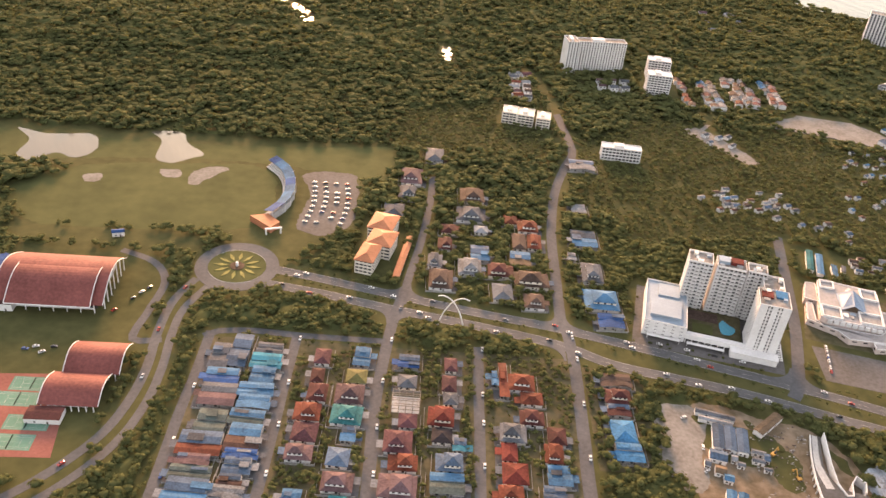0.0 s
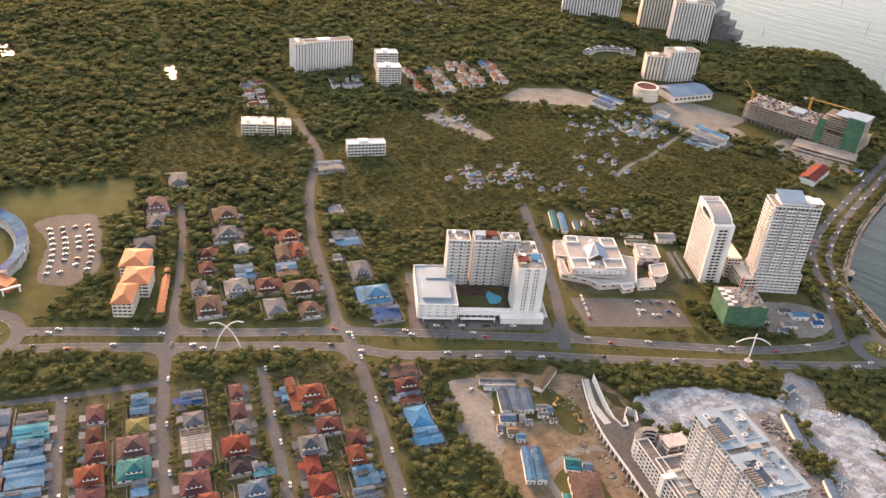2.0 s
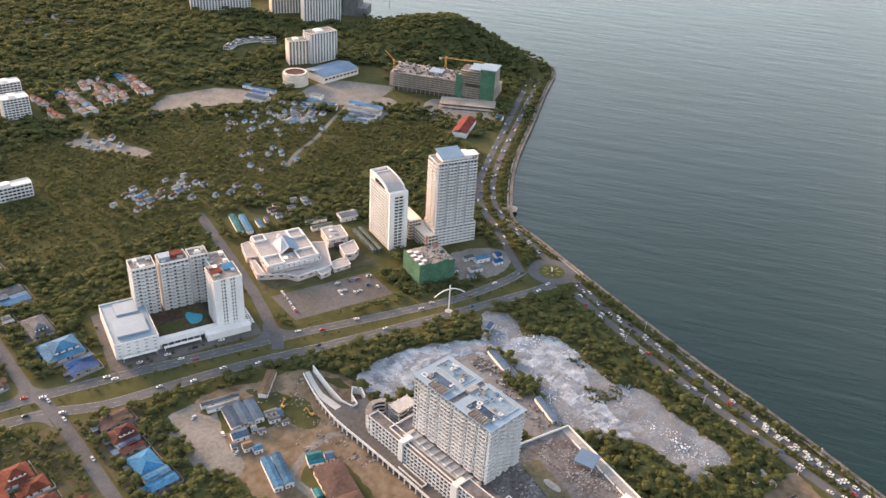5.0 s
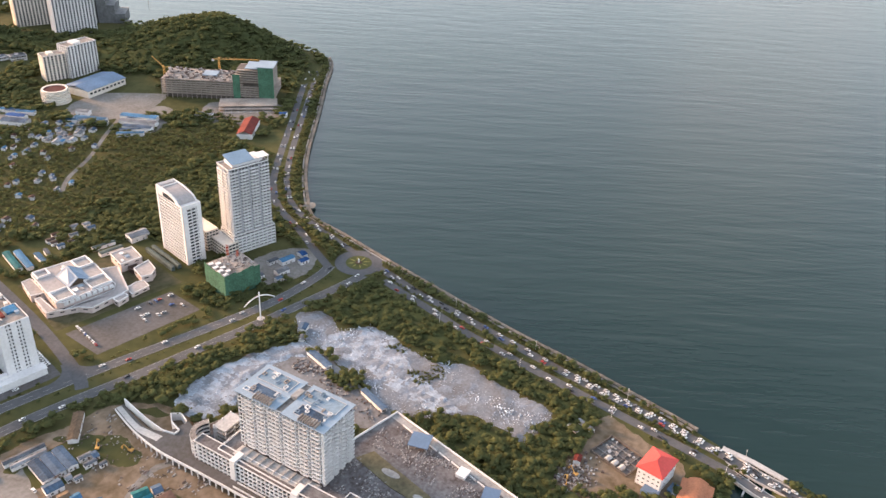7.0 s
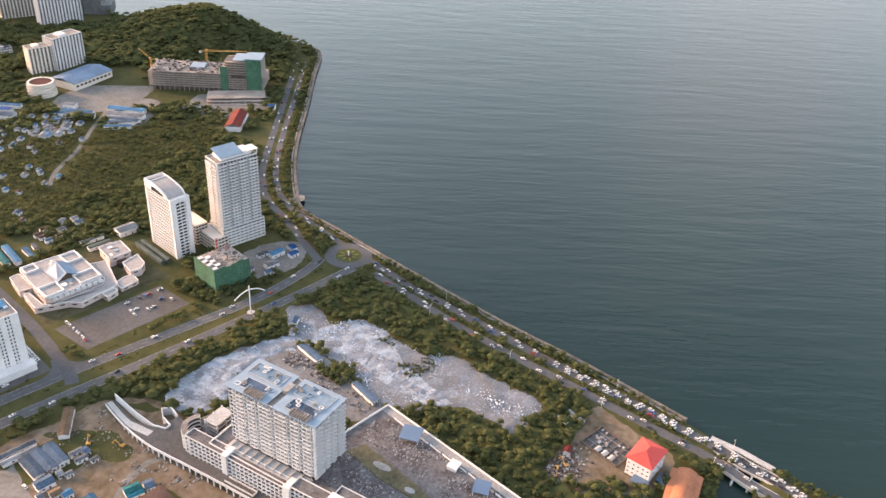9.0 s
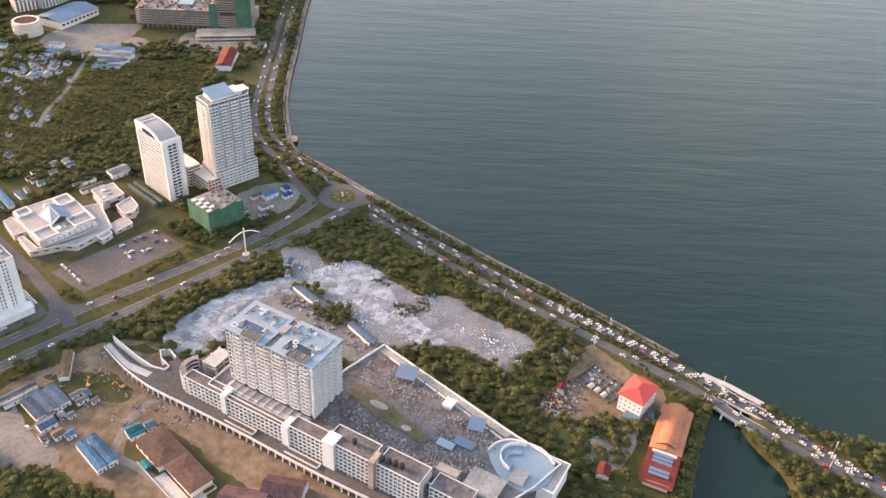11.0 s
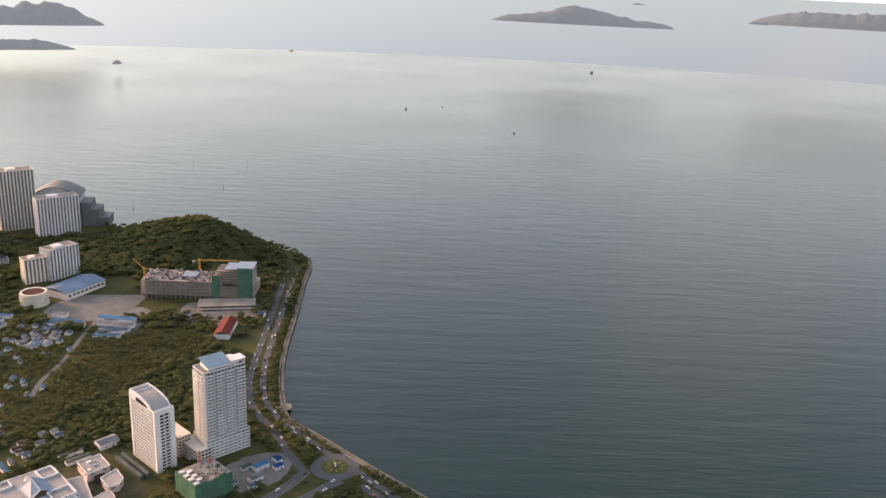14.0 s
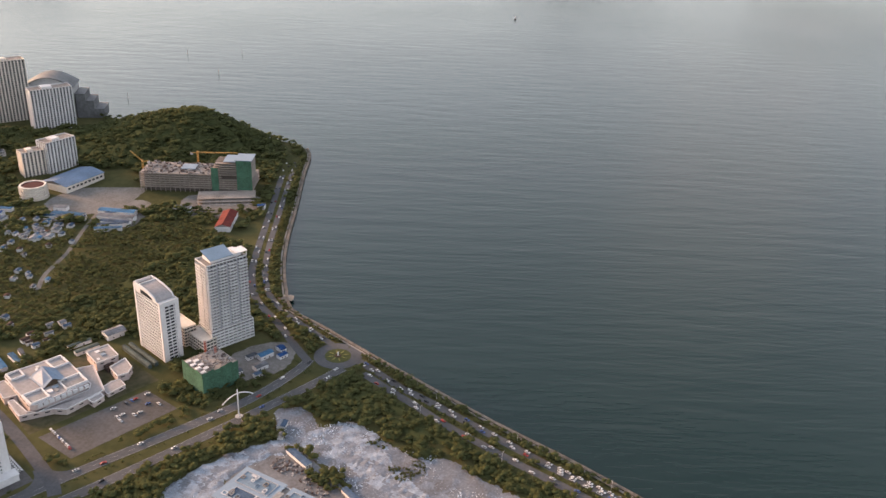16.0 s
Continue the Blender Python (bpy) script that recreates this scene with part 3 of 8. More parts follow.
def roundabout(cx, cy, r, petals):
    root = thing("roundabout_island", cx, cy, Z, 0, "round grass traffic island with planted flower beds", "traffic island")
    g = Geo()
    g.drum(0, 0, r, -0.3, 0.12, 36)
    part("kerb", g, CONCRETE, root, "pale concrete kerb")
    g = Geo()
    g.drum(0, 0, r - 0.5, -0.2, 0.25, 36)
    part("lawn", g, MEADOW, root)
    for k in range(petals):
        a = 6.2832 * k / petals
        c, s = math.cos(a), math.sin(a)
        g = Geo()
        g.prism([(r * 0.3 * c, r * 0.3 * s), (r * 0.55 * c - r * 0.07 * s, r * 0.55 * s + r * 0.07 * c), (r * 0.8 * c, r * 0.8 * s), (r * 0.55 * c + r * 0.07 * s, r * 0.55 * s - r * 0.07 * c)], 0.2, 0.6)
        part("flower_bed", g, BED, root)
    g = Geo()
    g.drum(0, 0, r * 0.25, 0.2, 0.5, 16)
    part("round_bed", g, SOIL, root)
    g = Geo()
    g.drum(0, 0, r * 0.05, 0.4, 4.0, 8)
    part("post", g, WHITE, root)


def corner(x, y, u, side, half, reach=12.0):
    """Rounded asphalt corners where a side road leaves a carriageway; u: angle of the carriageway, side: that of the side road."""
    ux, uy, vx, vy = math.cos(radians(u)), math.sin(radians(u)), math.cos(radians(side)), math.sin(radians(side))
    for s in (-1, 1):
        c = (x + s * ux * half + vx * 4.5, y + s * uy * half + vy * 4.5)
        a, b = (c[0] + vx * reach, c[1] + vy * reach), (c[0] + s * ux * reach, c[1] + s * uy * reach)
        arc = [tuple((1 - t) ** 2 * a[i] + 2 * t * (1 - t) * (c[i] * 0.9 + (a[i] + b[i]) * 0.05) + t * t * b[i] for i in (0, 1)) for t in [k / 8 for k in range(9)]]
        g = Geo()
        g.prism(arc + [(c[0] + s * ux * reach - vx * 2, c[1] + s * uy * reach - vy * 2), (c[0] - s * ux * 2 - vx * 2, c[1] - s * uy * 2 - vy * 2), (a[0] - s * ux * 2, a[1] - s * uy * 2)], Z - 0.3, Z + 0.128)
        solid("road_corner", g, ASPHALT, "rounded grey asphalt corner of a junction", "road", kind="structure")
        ROADS.append((arc, 3))


corner(274, 448, -16.4, 72, 4.5, 16)
corner(114, 476, -14, -89, 4.2)
corner(112, 496, -14, 89, 4.2)
corner(-13, 507, -13, -95, 4.0)
corner(-7, 524, -14, 82, 3.2)
BED = surface("flower_bed", (0.19, 0.18, 0.055), 0.9, 0.25, big=0.2, small=1.0)
ring("roundabout_road", -139, 549, 22.5, 32.5, 0.155, "grey asphalt ring of a roundabout")
roundabout(-139, 549, 23, 12)
ring("coast_roundabout_road", 514, 381, 11.5, 21, 0.155, "grey asphalt ring of a small roundabout")
roundabout(514, 381, 12, 8)
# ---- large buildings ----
# dark colour standing for shade inside open frames; also the tank compound's wall
DARKWALL_SHADE = surface("dark_wall_and_shade", (0.1, 0.085, 0.075), 0.9, 0.3)
SCREED = surface("worn_screed", (0.23, 0.21, 0.195), 0.9, 0.3, big=0.1, small=0.5, spec=0.1)


class Block:
    """Walls, floor bands, piers and window places of one many-storeyed building."""

    def __init__(self, root, split=False):
        self.root, self.wall, self.rear, self.wins, self.balc = root, Geo(), Geo(), [], []
        self.split, self.bits = split, []  # split: bands and piers become parts of their own

    def bit(self, name, x0, y0, z0, x1, y1, z1):
        if self.split:
            self.bits.append((name, x0, y0, z0, x1, y1, z1))
        else:
            self.wall.box(x0, y0, z0, x1, y1, z1)

    def box(self, x0, y0, x1, y1, z0, floors, fh, nx, ny, band=1.0, pier=0.6, dep=0.4, parapet=1.0, show="ws", cap=True):
        top = z0 + floors * fh
        W = self.wall
        W.box(x0 + dep, y0 + dep, z0, x1 - dep, y1 - dep, top)
        for i in range(floors):
            self.bit("floor_band", x0, y0, z0 + i * fh, x1, y1, z0 + i * fh + band)
        if cap:
            self.bit("roof_slab", x0 - 0.1, y0 - 0.1, top, x1 + 0.1, y1 + 0.1, top + 0.35)
            for a in ((x0, y0, x1, y0 + 0.3), (x0, y1 - 0.3, x1, y1), (x0, y0 + 0.3, x0 + 0.3, y1 - 0.3), (x1 - 0.3, y0 + 0.3, x1, y1 - 0.3)):
                self.bit("roof_parapet", a[0], a[1], top + 0.35, a[2], a[3], top + 0.35 + parapet)
        for n, face in ((nx, "s"), (nx, "n"), (ny, "w"), (ny, "e")):
            length = x1 - x0 if face in "sn" else y1 - y0
            bay = length / n
            for k in range(n + 1):
                c = k * bay
                lo, hi = max(0, c - pier / 2), min(length, c + pier / 2)
                if face == "s":
                    self.bit("pier", x0 + lo, y0 - 0.04, z0, x0 + hi, y0 + dep + 0.05, top)
                elif face == "w":
                    self.bit("pier", x0 - 0.04, y0 + lo, z0, x0 + dep + 0.05, y0 + hi, top)
                elif self.split:
                    continue
                elif face == "n":
                    W.box(x0 + lo, y1 - dep - 0.05, z0, x0 + hi, y1 + 0.04, top)
                else:
                    W.box(x1 - dep - 0.05, y0 + lo, z0, x1 + 0.04, y0 + hi, top)
            for i in range(floors):
                for k in range(n):
                    c, z = (k + 0.5) * bay, z0 + i * fh + band
                    w, h = bay - pier, fh - band
                    at = {"s": (x0 + c, y0 + dep - 0.04, 0), "n": (x0 + c, y1 - dep + 0.04, 180), "w": (x0 + dep - 0.04, y0 + c, 90), "e": (x1 - dep + 0.04, y0 + c, -90)}[face]
                    if face in show:
                        self.wins.append((at[0], at[1], z, at[2], w, h))
                    else:
                        hx, hy = (w / 2, 0.05) if face in "sn" else (0.05, w / 2)
                        self.rear.box(at[0] - hx, at[1] - hy, z, at[0] + hx, at[1] + hy, z + h)
        return top

    def balconies(self, mesh, spots):
        self.balc += [(mesh, *s) for s in spots]

    def done(self, wall_mat, rear_label="", limit=300):
        part("wall", self.wall, wall_mat, self.root)
        shared = {}
        for name, x0, y0, z0, x1, y1, z1 in self.bits:
            key = (name, round(x1 - x0, 2), round(y1 - y0, 2), round(z1 - z0, 2))
            if key not in shared:
                g = Geo()
                g.box(0, 0, 0, x1 - x0, y1 - y0, z1 - z0)
                shared[key] = g.mesh(name, SCREED if name == "roof_slab" else wall_mat)
            put(name, shared[key], self.root, x0, y0, z0)
        for x, y, z, turn, w, h in self.wins[:limit]:
            put("window", pane_mesh(w, h), self.root, x, y, z, turn)
        for x, y, z, turn, w, h in self.wins[limit:]:
            hx, hy = (w / 2, 0.05) if turn in (0, 180) else (0.05, w / 2)
            self.rear.box(x - hx, y - hy, z, x + hx, y + hy, z + h)
        if self.rear.v:
            tagged(part("rear_glazing", self.rear, GLASS, self.root), kind="stuff")
        for mesh, x, y, z, turn in self.balc:
            put("balcony", mesh, self.root, x, y, z, turn)


def balcony_mesh(w, d, mat, rail=1.05):
    g = Geo()
    g.box(-w / 2, -d, 0, w / 2, 0, 0.18)
    g.box(-w / 2, -d, 0.18, w / 2, -d + 0.12, rail)
    g.box(-w / 2, -d + 0.12, 0.18, -w / 2 + 0.12, 0, rail)
    g.box(w / 2 - 0.12, -d + 0.12, 0.18, w / 2, 0, rail)
    return g.mesh("balcony", mat)


def roof_clutter(root, x0, y0, x1, y1, z, n, seed, tall=2.2):
    """Tank, lift and plant boxes on a flat roof."""
    r = random.Random(seed)
    for k in range(n):
        g = Geo()
        w, d, h = r.uniform(1.5, 4.5), r.uniform(1.5, 4), r.uniform(0.8, tall)
        x, y = r.uniform(x0, x1 - w), r.uniform(y0, y1 - d)
        g.box(x, y, z - 0.05, x + w, y + d, z + h)
        g.box(x - 0.15, y - 0.15, z + h, x + w + 0.15, y + d + 0.15, z + h + 0.15)
        part("roof_plant", g, r.choice((WHITE, ROOFTOP, BLUEROOF, STEEL)), root)


SCREEDBLUE = surface("blue_screed", (0.16, 0.225, 0.285), 0.7, 0.2, big=0.1, small=0.6, spec=0.2)


def condo_tower():
    """The white block on the car-park podium, roof not yet finished."""
    root = thing("apartment_tower", 275, 230, 22, 0, "white fourteen-storey apartment tower with pale blue unfinished roof terraces", "apartment block")
    b = Block(root, True)
    top = b.box(0, 0, 28, 64, 2.4, 13, 2.98, 9, 22, band=0.7, pier=0.5, dep=1.5, parapet=0.5)
    for x in (1, 9, 18, 26):
        for y in (1, 16, 32, 48, 62):
            b.wall.box(x - 0.5, y - 0.5, 0, x + 0.5, y + 0.5, 2.4)
    for y0, w in ((2.9, 5.8), (11.6, 5.8), (20.4, 8.7), (32.0, 8.7), (43.6, 5.8), (52.4, 5.8)):
        bal = balcony_mesh(w, 0.8, WHITE)
        b.balconies(bal, [(-0.04, y0 + w / 2, 2.4 + i * 2.98, -90) for i in range(13)])
    for x0, w in ((0.0, 6.2), (9.3, 3.1), (15.5, 3.1), (21.8, 6.2)):
        bal = balcony_mesh(w, 0.9, WHITE)
        b.balconies(bal, [(x0 + w / 2, -0.04, 2.4 + i * 2.98, 0) for i in range(13)])
    b.done(WHITE, limit=140)
    for (x0, y0, x1, y1) in ((-1.2, -1.2, 29.2, 30), (-1.2, 34, 29.2, 65.2)):
        g = Geo()
        g.box(x0, y0, top + 1.2, x1, y1, top + 1.5)
        for k in range(6):
            xx = x0 + 1.5 + k * (x1 - x0 - 3) / 5
            for yy in (y0 + 0.8, y1 - 0.8):
                g.box(xx - 0.25, yy - 0.25, top + 0.3, xx + 0.25, yy + 0.25, top + 1.2)
        part("roof_deck", g, BLUEROOF, root, "pale blue roof deck")
    r = random.Random(4)
    z = top + 1.5
    for (x0, y0, x1, y1) in ((3, 5, 12, 24), (3, 40, 12, 58), (15, 3, 26, 27), (15, 38, 26, 62)):
        g = Geo()
        for a in ((x0, y0, x1, y0 + 0.3), (x0, y1 - 0.3, x1, y1), (x0, y0 + 0.3, x0 + 0.3, y1 - 0.3), (x1 - 0.3, y0 + 0.3, x1, y1 - 0.3)):
            g.box(a[0], a[1], z, a[2], a[3], z + 0.5)
        part("roof_upstand", g, GREYSTRIP, root)
        g = Geo()
        g.box(x0 + 0.3, y0 + 0.3, z, x1 - 0.3, y1 - 0.3, z + 0.06)
        part("roof_bay", g, ROOF["gb"] if x0 < 10 else SCREEDBLUE, root, "sunken blue-grey roof bay")
    for k in range(34):
        g = Geo()
        x, y = r.uniform(2, 24), r.choice((r.uniform(2, 27), r.uniform(36, 61)))
        w, d, hh = r.uniform(1, 3.6), r.uniform(1, 3.6), r.uniform(0.5, 1.5)
        for a in ((x, y, x + w, y + 0.3), (x, y + d - 0.3, x + w, y + d), (x, y + 0.3, x + 0.3, y + d - 0.3), (x + w - 0.3, y + 0.3, x + w, y + d - 0.3)):
            g.box(a[0], a[1], z, a[2], a[3], z + hh)
        part("roof_kerb", g, r.choice((BLUEROOF, BLUEROOF, WHITE, ROOFTOP, SLABEDGE)), root)
    for k in range(16):
        g = Geo()
        y = (5.5 if k < 8 else 39) + (k % 8) * 1.7
        g.box(-0.6, y, z, 5.0, y + 0.35, z + 1.9)
        part("trellis_beam", g, SLABEDGE, root, "brown unfinished roof beam")
    g = Geo()
    g.box(13, 30, top + 0.3, 21, 34, top + 2.8)
    part("lift_housing", g, ROOFTOP, root)
    g = Geo()
    g.box(-9, 2, -0.3, -0.2, 63, 0.25)
    for k in range(11):
        y = 3 + k * 5.7
        g.box(-8.5, y, 0.25, -0.5, y + 0.3, 1.3)
    part("terrace", g, CONCRETE, root, "row of walled terraces")


def podium():
    root = thing("parking_podium", 0, 0, Z, 0, "long white multi-storey car-park podium with rubble-strewn roof deck", "car park building", about=(300, 220))
    h = 19.0
    deck = Geo()
    outline = [(264, 303), (300, 303), (306, 240), (319, 240), (353, 232), (329, 126), (323, 92), (300, 98), (277, 108), (271, 150), (266, 215), (263, 240)]
    deck.prism(outline, 0.0, h - 0.6)
    part("inner_fill", deck, DECK, root, "grey-brown dusty concrete roof deck")
    par = Geo()
    for a, b in zip(outline, outline[1:] + outline[:1]):
        par.bar((*a, h - 0.6), (*b, h - 0.6), 0.5, 1.5)
    part("parapet", par, WHITE, root)
    # street front, in stepped lengths
    for (y0, y1, x0, dep, floors, fh, ny) in ((290, 320, 260.5, 8, 6, 3.1, 9), (243, 286, 260.5, 8, 6, 3.1, 13), (213, 238, 261, 9, 7, 3.1, 8), (182, 212, 261.5, 14, 8, 3.1, 10), (150, 178, 262.5, 14, 8, 3.1, 10), (122, 146, 266.5, 12, 7, 3.1, 8)):
        sub = part("front_block", Geo(), WHITE, root)
        bl = Block(sub, True)
        bl.box(x0, y0, x0 + dep, y1, 0, floors, fh, 3, ny, band=0.75, pier=0.5, dep=0.8, parapet=0.9)
        bl.done(WHITE, limit=45)
        g = Geo()
        g.box(x0 + 0.4, y0 + 0.4, floors * fh + 0.36, x0 + dep - 0.4, y1 - 0.4, floors * fh + 0.44)
        part("roof_screed", g, DECK, sub)
    for (y0, y1, x0, hh) in ((286, 290, 259.8, 20.5), (238, 243, 259.8, 21), (205, 213, 259.5, 26.5), (178.2, 181.8, 260.0, 27.5)):
        g = Geo()
        g.box(x0, y0, 0, x0 + 9, y1, hh)
        part("stair_tower", g, WHITE if y0 != 178.2 else BARE, root)
    # rounded north end round a sunken court with an open concrete frame
    arc = [(272 + 9.5 * math.cos(a), 318 + 10.5 * math.sin(a)) for a in [math.pi - k * math.pi / 12 for k in range(10)]]
    for i in range(6):
        g = Geo()
        for a, b in zip(arc, arc[1:]):
            g.bar((*a, i * 3.1), (*b, i * 3.1), 3.4, 1.0)
        part("curved_floor", g, WHITE, root)
    g = Geo()
    for a, b in zip(arc, arc[1:]):
        g.bar((*a, 0), (*b, 0), 2.2, 18.4)
    part("curved_glazing", g, GLASS, root)
    g = Geo()
    for a, b in zip(arc, arc[1:]):
        g.bar((*a, 18.4), (*b, 18.4), 3.6, 0.5)
    part("curved_roof", g, SCREED, root)
    for q in arc:
        g = Geo()
        d = Vector((q[0] - 272, q[1] - 318, 0)).normalized() * 1.6
        g.box(q[0] + d.x - 0.3, q[1] + d.y - 0.3, 0, q[0] + d.x + 0.3, q[1] + d.y + 0.3, 18.6)
        part("column", g, WHITE, root)
    g = Geo()
    g.prism([(268, 303), (300, 303), (300, 322), (282, 329), (268, 322)], 0, 8)
    part("court_floor", g, DECK, root)
    g = Geo()
    for a, b in (((300, 303), (300, 322)), ((300, 322), (282, 329))):
        g.bar((*a, 0), (*b, 0), 0.5, 12)
    part("court_wall", g, BARE, root)
    for i in range(4):
        g = Geo()
        g.box(277, 309, 9.5 + i * 3.1, 293, 320, 10.0 + i * 3.1)
        g.box(277, 309, 10.0 + i * 3.1, 293, 309.3, 10.9 + i * 3.1)
        part("frame_floor", g, CONCRETE, root)
    # solid dark box in place of the shade between the frame's floors
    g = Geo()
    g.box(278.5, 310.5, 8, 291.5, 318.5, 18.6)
    part("frame_fill", g, DARKWALL_SHADE, root)
    for x in (277.4, 285, 292.6):
        for y in (309.4, 319.6):
            g = Geo()
            g.box(x - 0.4, y - 0.4, 8, x + 0.4, y + 0.4, 20)
            part("frame_column", g, WHITE, root)
    # garden bed, tanks, solar roofs and low walls on the deck
    g = Geo()
    g.prism([(305, 230), (316, 224), (304, 176), (299, 164), (294, 168), (297, 200)], h - 0.6, h - 0.2)
    part("garden_bed", g, BEDSOIL, root, "brown unplanted garden bed")
    for cx, cy, rx, ry in ((306, 205, 2.6, 6.5), (299, 181, 2.0, 3.5)):
        g = Geo()
        g.prism([(cx + rx * math.cos(k * 0.524), cy + ry * math.sin(k * 0.524)) for k in range(12)], h - 0.3, h + 0.1)
        part("pond_basin", g, ROOFTOP, root)
    for (cx, cy, w, d) in ((337, 204, 13, 13), (322, 146, 11, 10)):
        g = Geo()
        g.prism([turned(cx, cy, u * w / 2, v * d / 2, 15) for u, v in ((-1, -1), (1, -1), (1, 1), (-1, 1))], h + 2.6, h + 3.0)
        part("canopy_roof", g, SOLAR, root, "dark blue flat canopy roof")
        g = Geo()
        for u, v in ((-1, -1), (1, -1), (1, 1), (-1, 1)):
            q = turned(cx, cy, u * w * 0.44, v * d * 0.44, 15)
            g.box(q[0] - 0.2, q[1] - 0.2, h - 0.6, q[0] + 0.2, q[1] + 0.2, h + 2.6)
        part("canopy_posts", g, WHITE, root)
    g = Geo()
    for k in range(9):
        a = turned(345, 222 - k * 10.5, -2.6 * k * 1.0, 0, 0)
        g.bar((*a, h - 0.6), (a[0] - 2.4, a[1] - 9, h - 0.6), 0.4, 1.1)
    part("inner_parapet", g, WHITE, root)
    for x, y in ((268, 196), (266, 176), (266.5, 172), (267, 168), (267.5, 164)):
        g = Geo()
        z0 = 25.9
        g.drum(x, y, 1.5, z0, z0 + 3.0, 12)
        g.drum(x, y, 0.8, z0 + 3.0, z0 + 3.4, 12)
        part("water_tank", g, RUBBER, root, "black plastic water tank")
    g = Geo()
    g.prism([(353, 232), (329, 126), (324.5, 127.5), (347.5, 233.2)], h - 0.6, h - 0.42)
    part("edge_walk", g, ROOFTOP, root, "grey concrete edge walk")
    g = Geo()
    g.prism(spline([(310, 132), (318, 130), (325, 122), (327, 106), (321, 95), (306, 93), (294, 102), (297, 118)], 2.5, True), h - 0.6, h - 0.38)
    part("south_terrace", g, BLUEROOF, root, "pale blue-grey roof terrace")
    g = Geo()
    rim = spline([(310, 132), (318, 130), (325, 122), (327, 106), (321, 95)], 2.5)
    for a, b in zip(rim, rim[1:]):
        g.bar((*a, h - 0.4), (*b, h - 0.4), 0.7, 1.5)
    part("terrace_rim", g, WHITE, root)
    r = random.Random(11)
    debris = Geo()
    for k in range(5200):
        s = r.random()
        y = 128 + 104 * s
        x = r.uniform(281 - 6 * s, 322 + 22 * s)
        if 288 < x < 318 and 164 < y < 232 and abs(x - (290 + (y - 170) * 0.3) - 8) < 9:
            continue
        if noise.noise(Vector((x * 0.11, y * 0.06, 2.0))) < r.uniform(-0.35, 0.25):
            continue
        w, d, hh = r.uniform(0.2, 0.9) * r.choice((1, 1, 2.2)), r.uniform(0.2, 0.9), r.uniform(0.1, 0.45)
        debris.box(x, y, h - 0.7, x + w, y + d, h - 0.6 + hh)
    tagged(part("debris", debris, RUBBLE_MIX, root, "scattered building debris"), kind="stuff")
    # south end: curved white walls, ramp and low roofs on the deck
    g = Geo()
    arc = [(314 + 11 * math.cos(a), 112 + 13 * math.sin(a)) for a in [0.2 + k * 0.3 for k in range(10)]]
    for a, b in zip(arc, arc[1:]):
        g.bar((*a, h - 0.7), (*b, h - 0.7), 0.6, 3.0)
    part("curved_wall", g, WHITE, root)
    g = Geo()
    arc = [(312 + 6 * math.cos(a), 113 + 8 * math.sin(a)) for a in [0.2 + k * 0.3 for k in range(10)]]
    for a, b in zip(arc, arc[1:]):
        g.bar((*a, h - 0.7), (*b, h - 0.7), 3.0, 1.4)
    part("curved_ramp", g, BLUEROOF, root)
    g = Geo()
    g.box(303, 88, 4, 326, 101, h - 1.5)
    g.box(302, 87, h - 1.5, 327, 101, h - 0.9)
    part("south_wing", g, WHITE, root)
    g = Geo()
    g.box(303, 88, h - 0.9, 326, 100.5, h - 0.8)
    part("wing_roof", g, ROOFTOP, root)
    for (x0, y0, x1, y1, hh, m) in ((278, 112, 294, 132, 2.4, ROOFTOP), (296, 104, 306, 112, 2.0, ROOFTOP), (281, 137, 286, 150, 2.6, BARE), (326, 166, 333, 172, 2.2, WHITE), (304, 140, 310, 152, 1.2, SOLAR), (298, 150, 303, 160, 1.0, BLUEROOF)):
        g = Geo()
        g.box(x0, y0, h - 0.7, x1, y1, h + hh - 0.6)
        g.box(x0 - 0.3, y0 - 0.3, h + hh - 0.6, x1 + 0.3, y1 + 0.3, h + hh - 0.35)
        part("roof_room", g, m, root)


DECK = surface("dusty_deck", (0.16, 0.158, 0.165), 0.95, big=0.11, small=0.5, tint=(0.065, 0.055, 0.055), spec=0.08)
BEDSOIL = surface("weedy_soil", (0.105, 0.092, 0.055), 0.95, 0.3, big=0.05, small=0.4)
SOLAR = surface("dark_blue_panel", (0.09, 0.14, 0.22), 0.35, 0.1, spec=0.5)
RUBBLE_MIX = surface("debris", (0.3, 0.29, 0.285), 0.9, big=0.1, small=0.8, tint=(0.09, 0.07, 0.065), rand=1.2, island=True, spec=0.1)


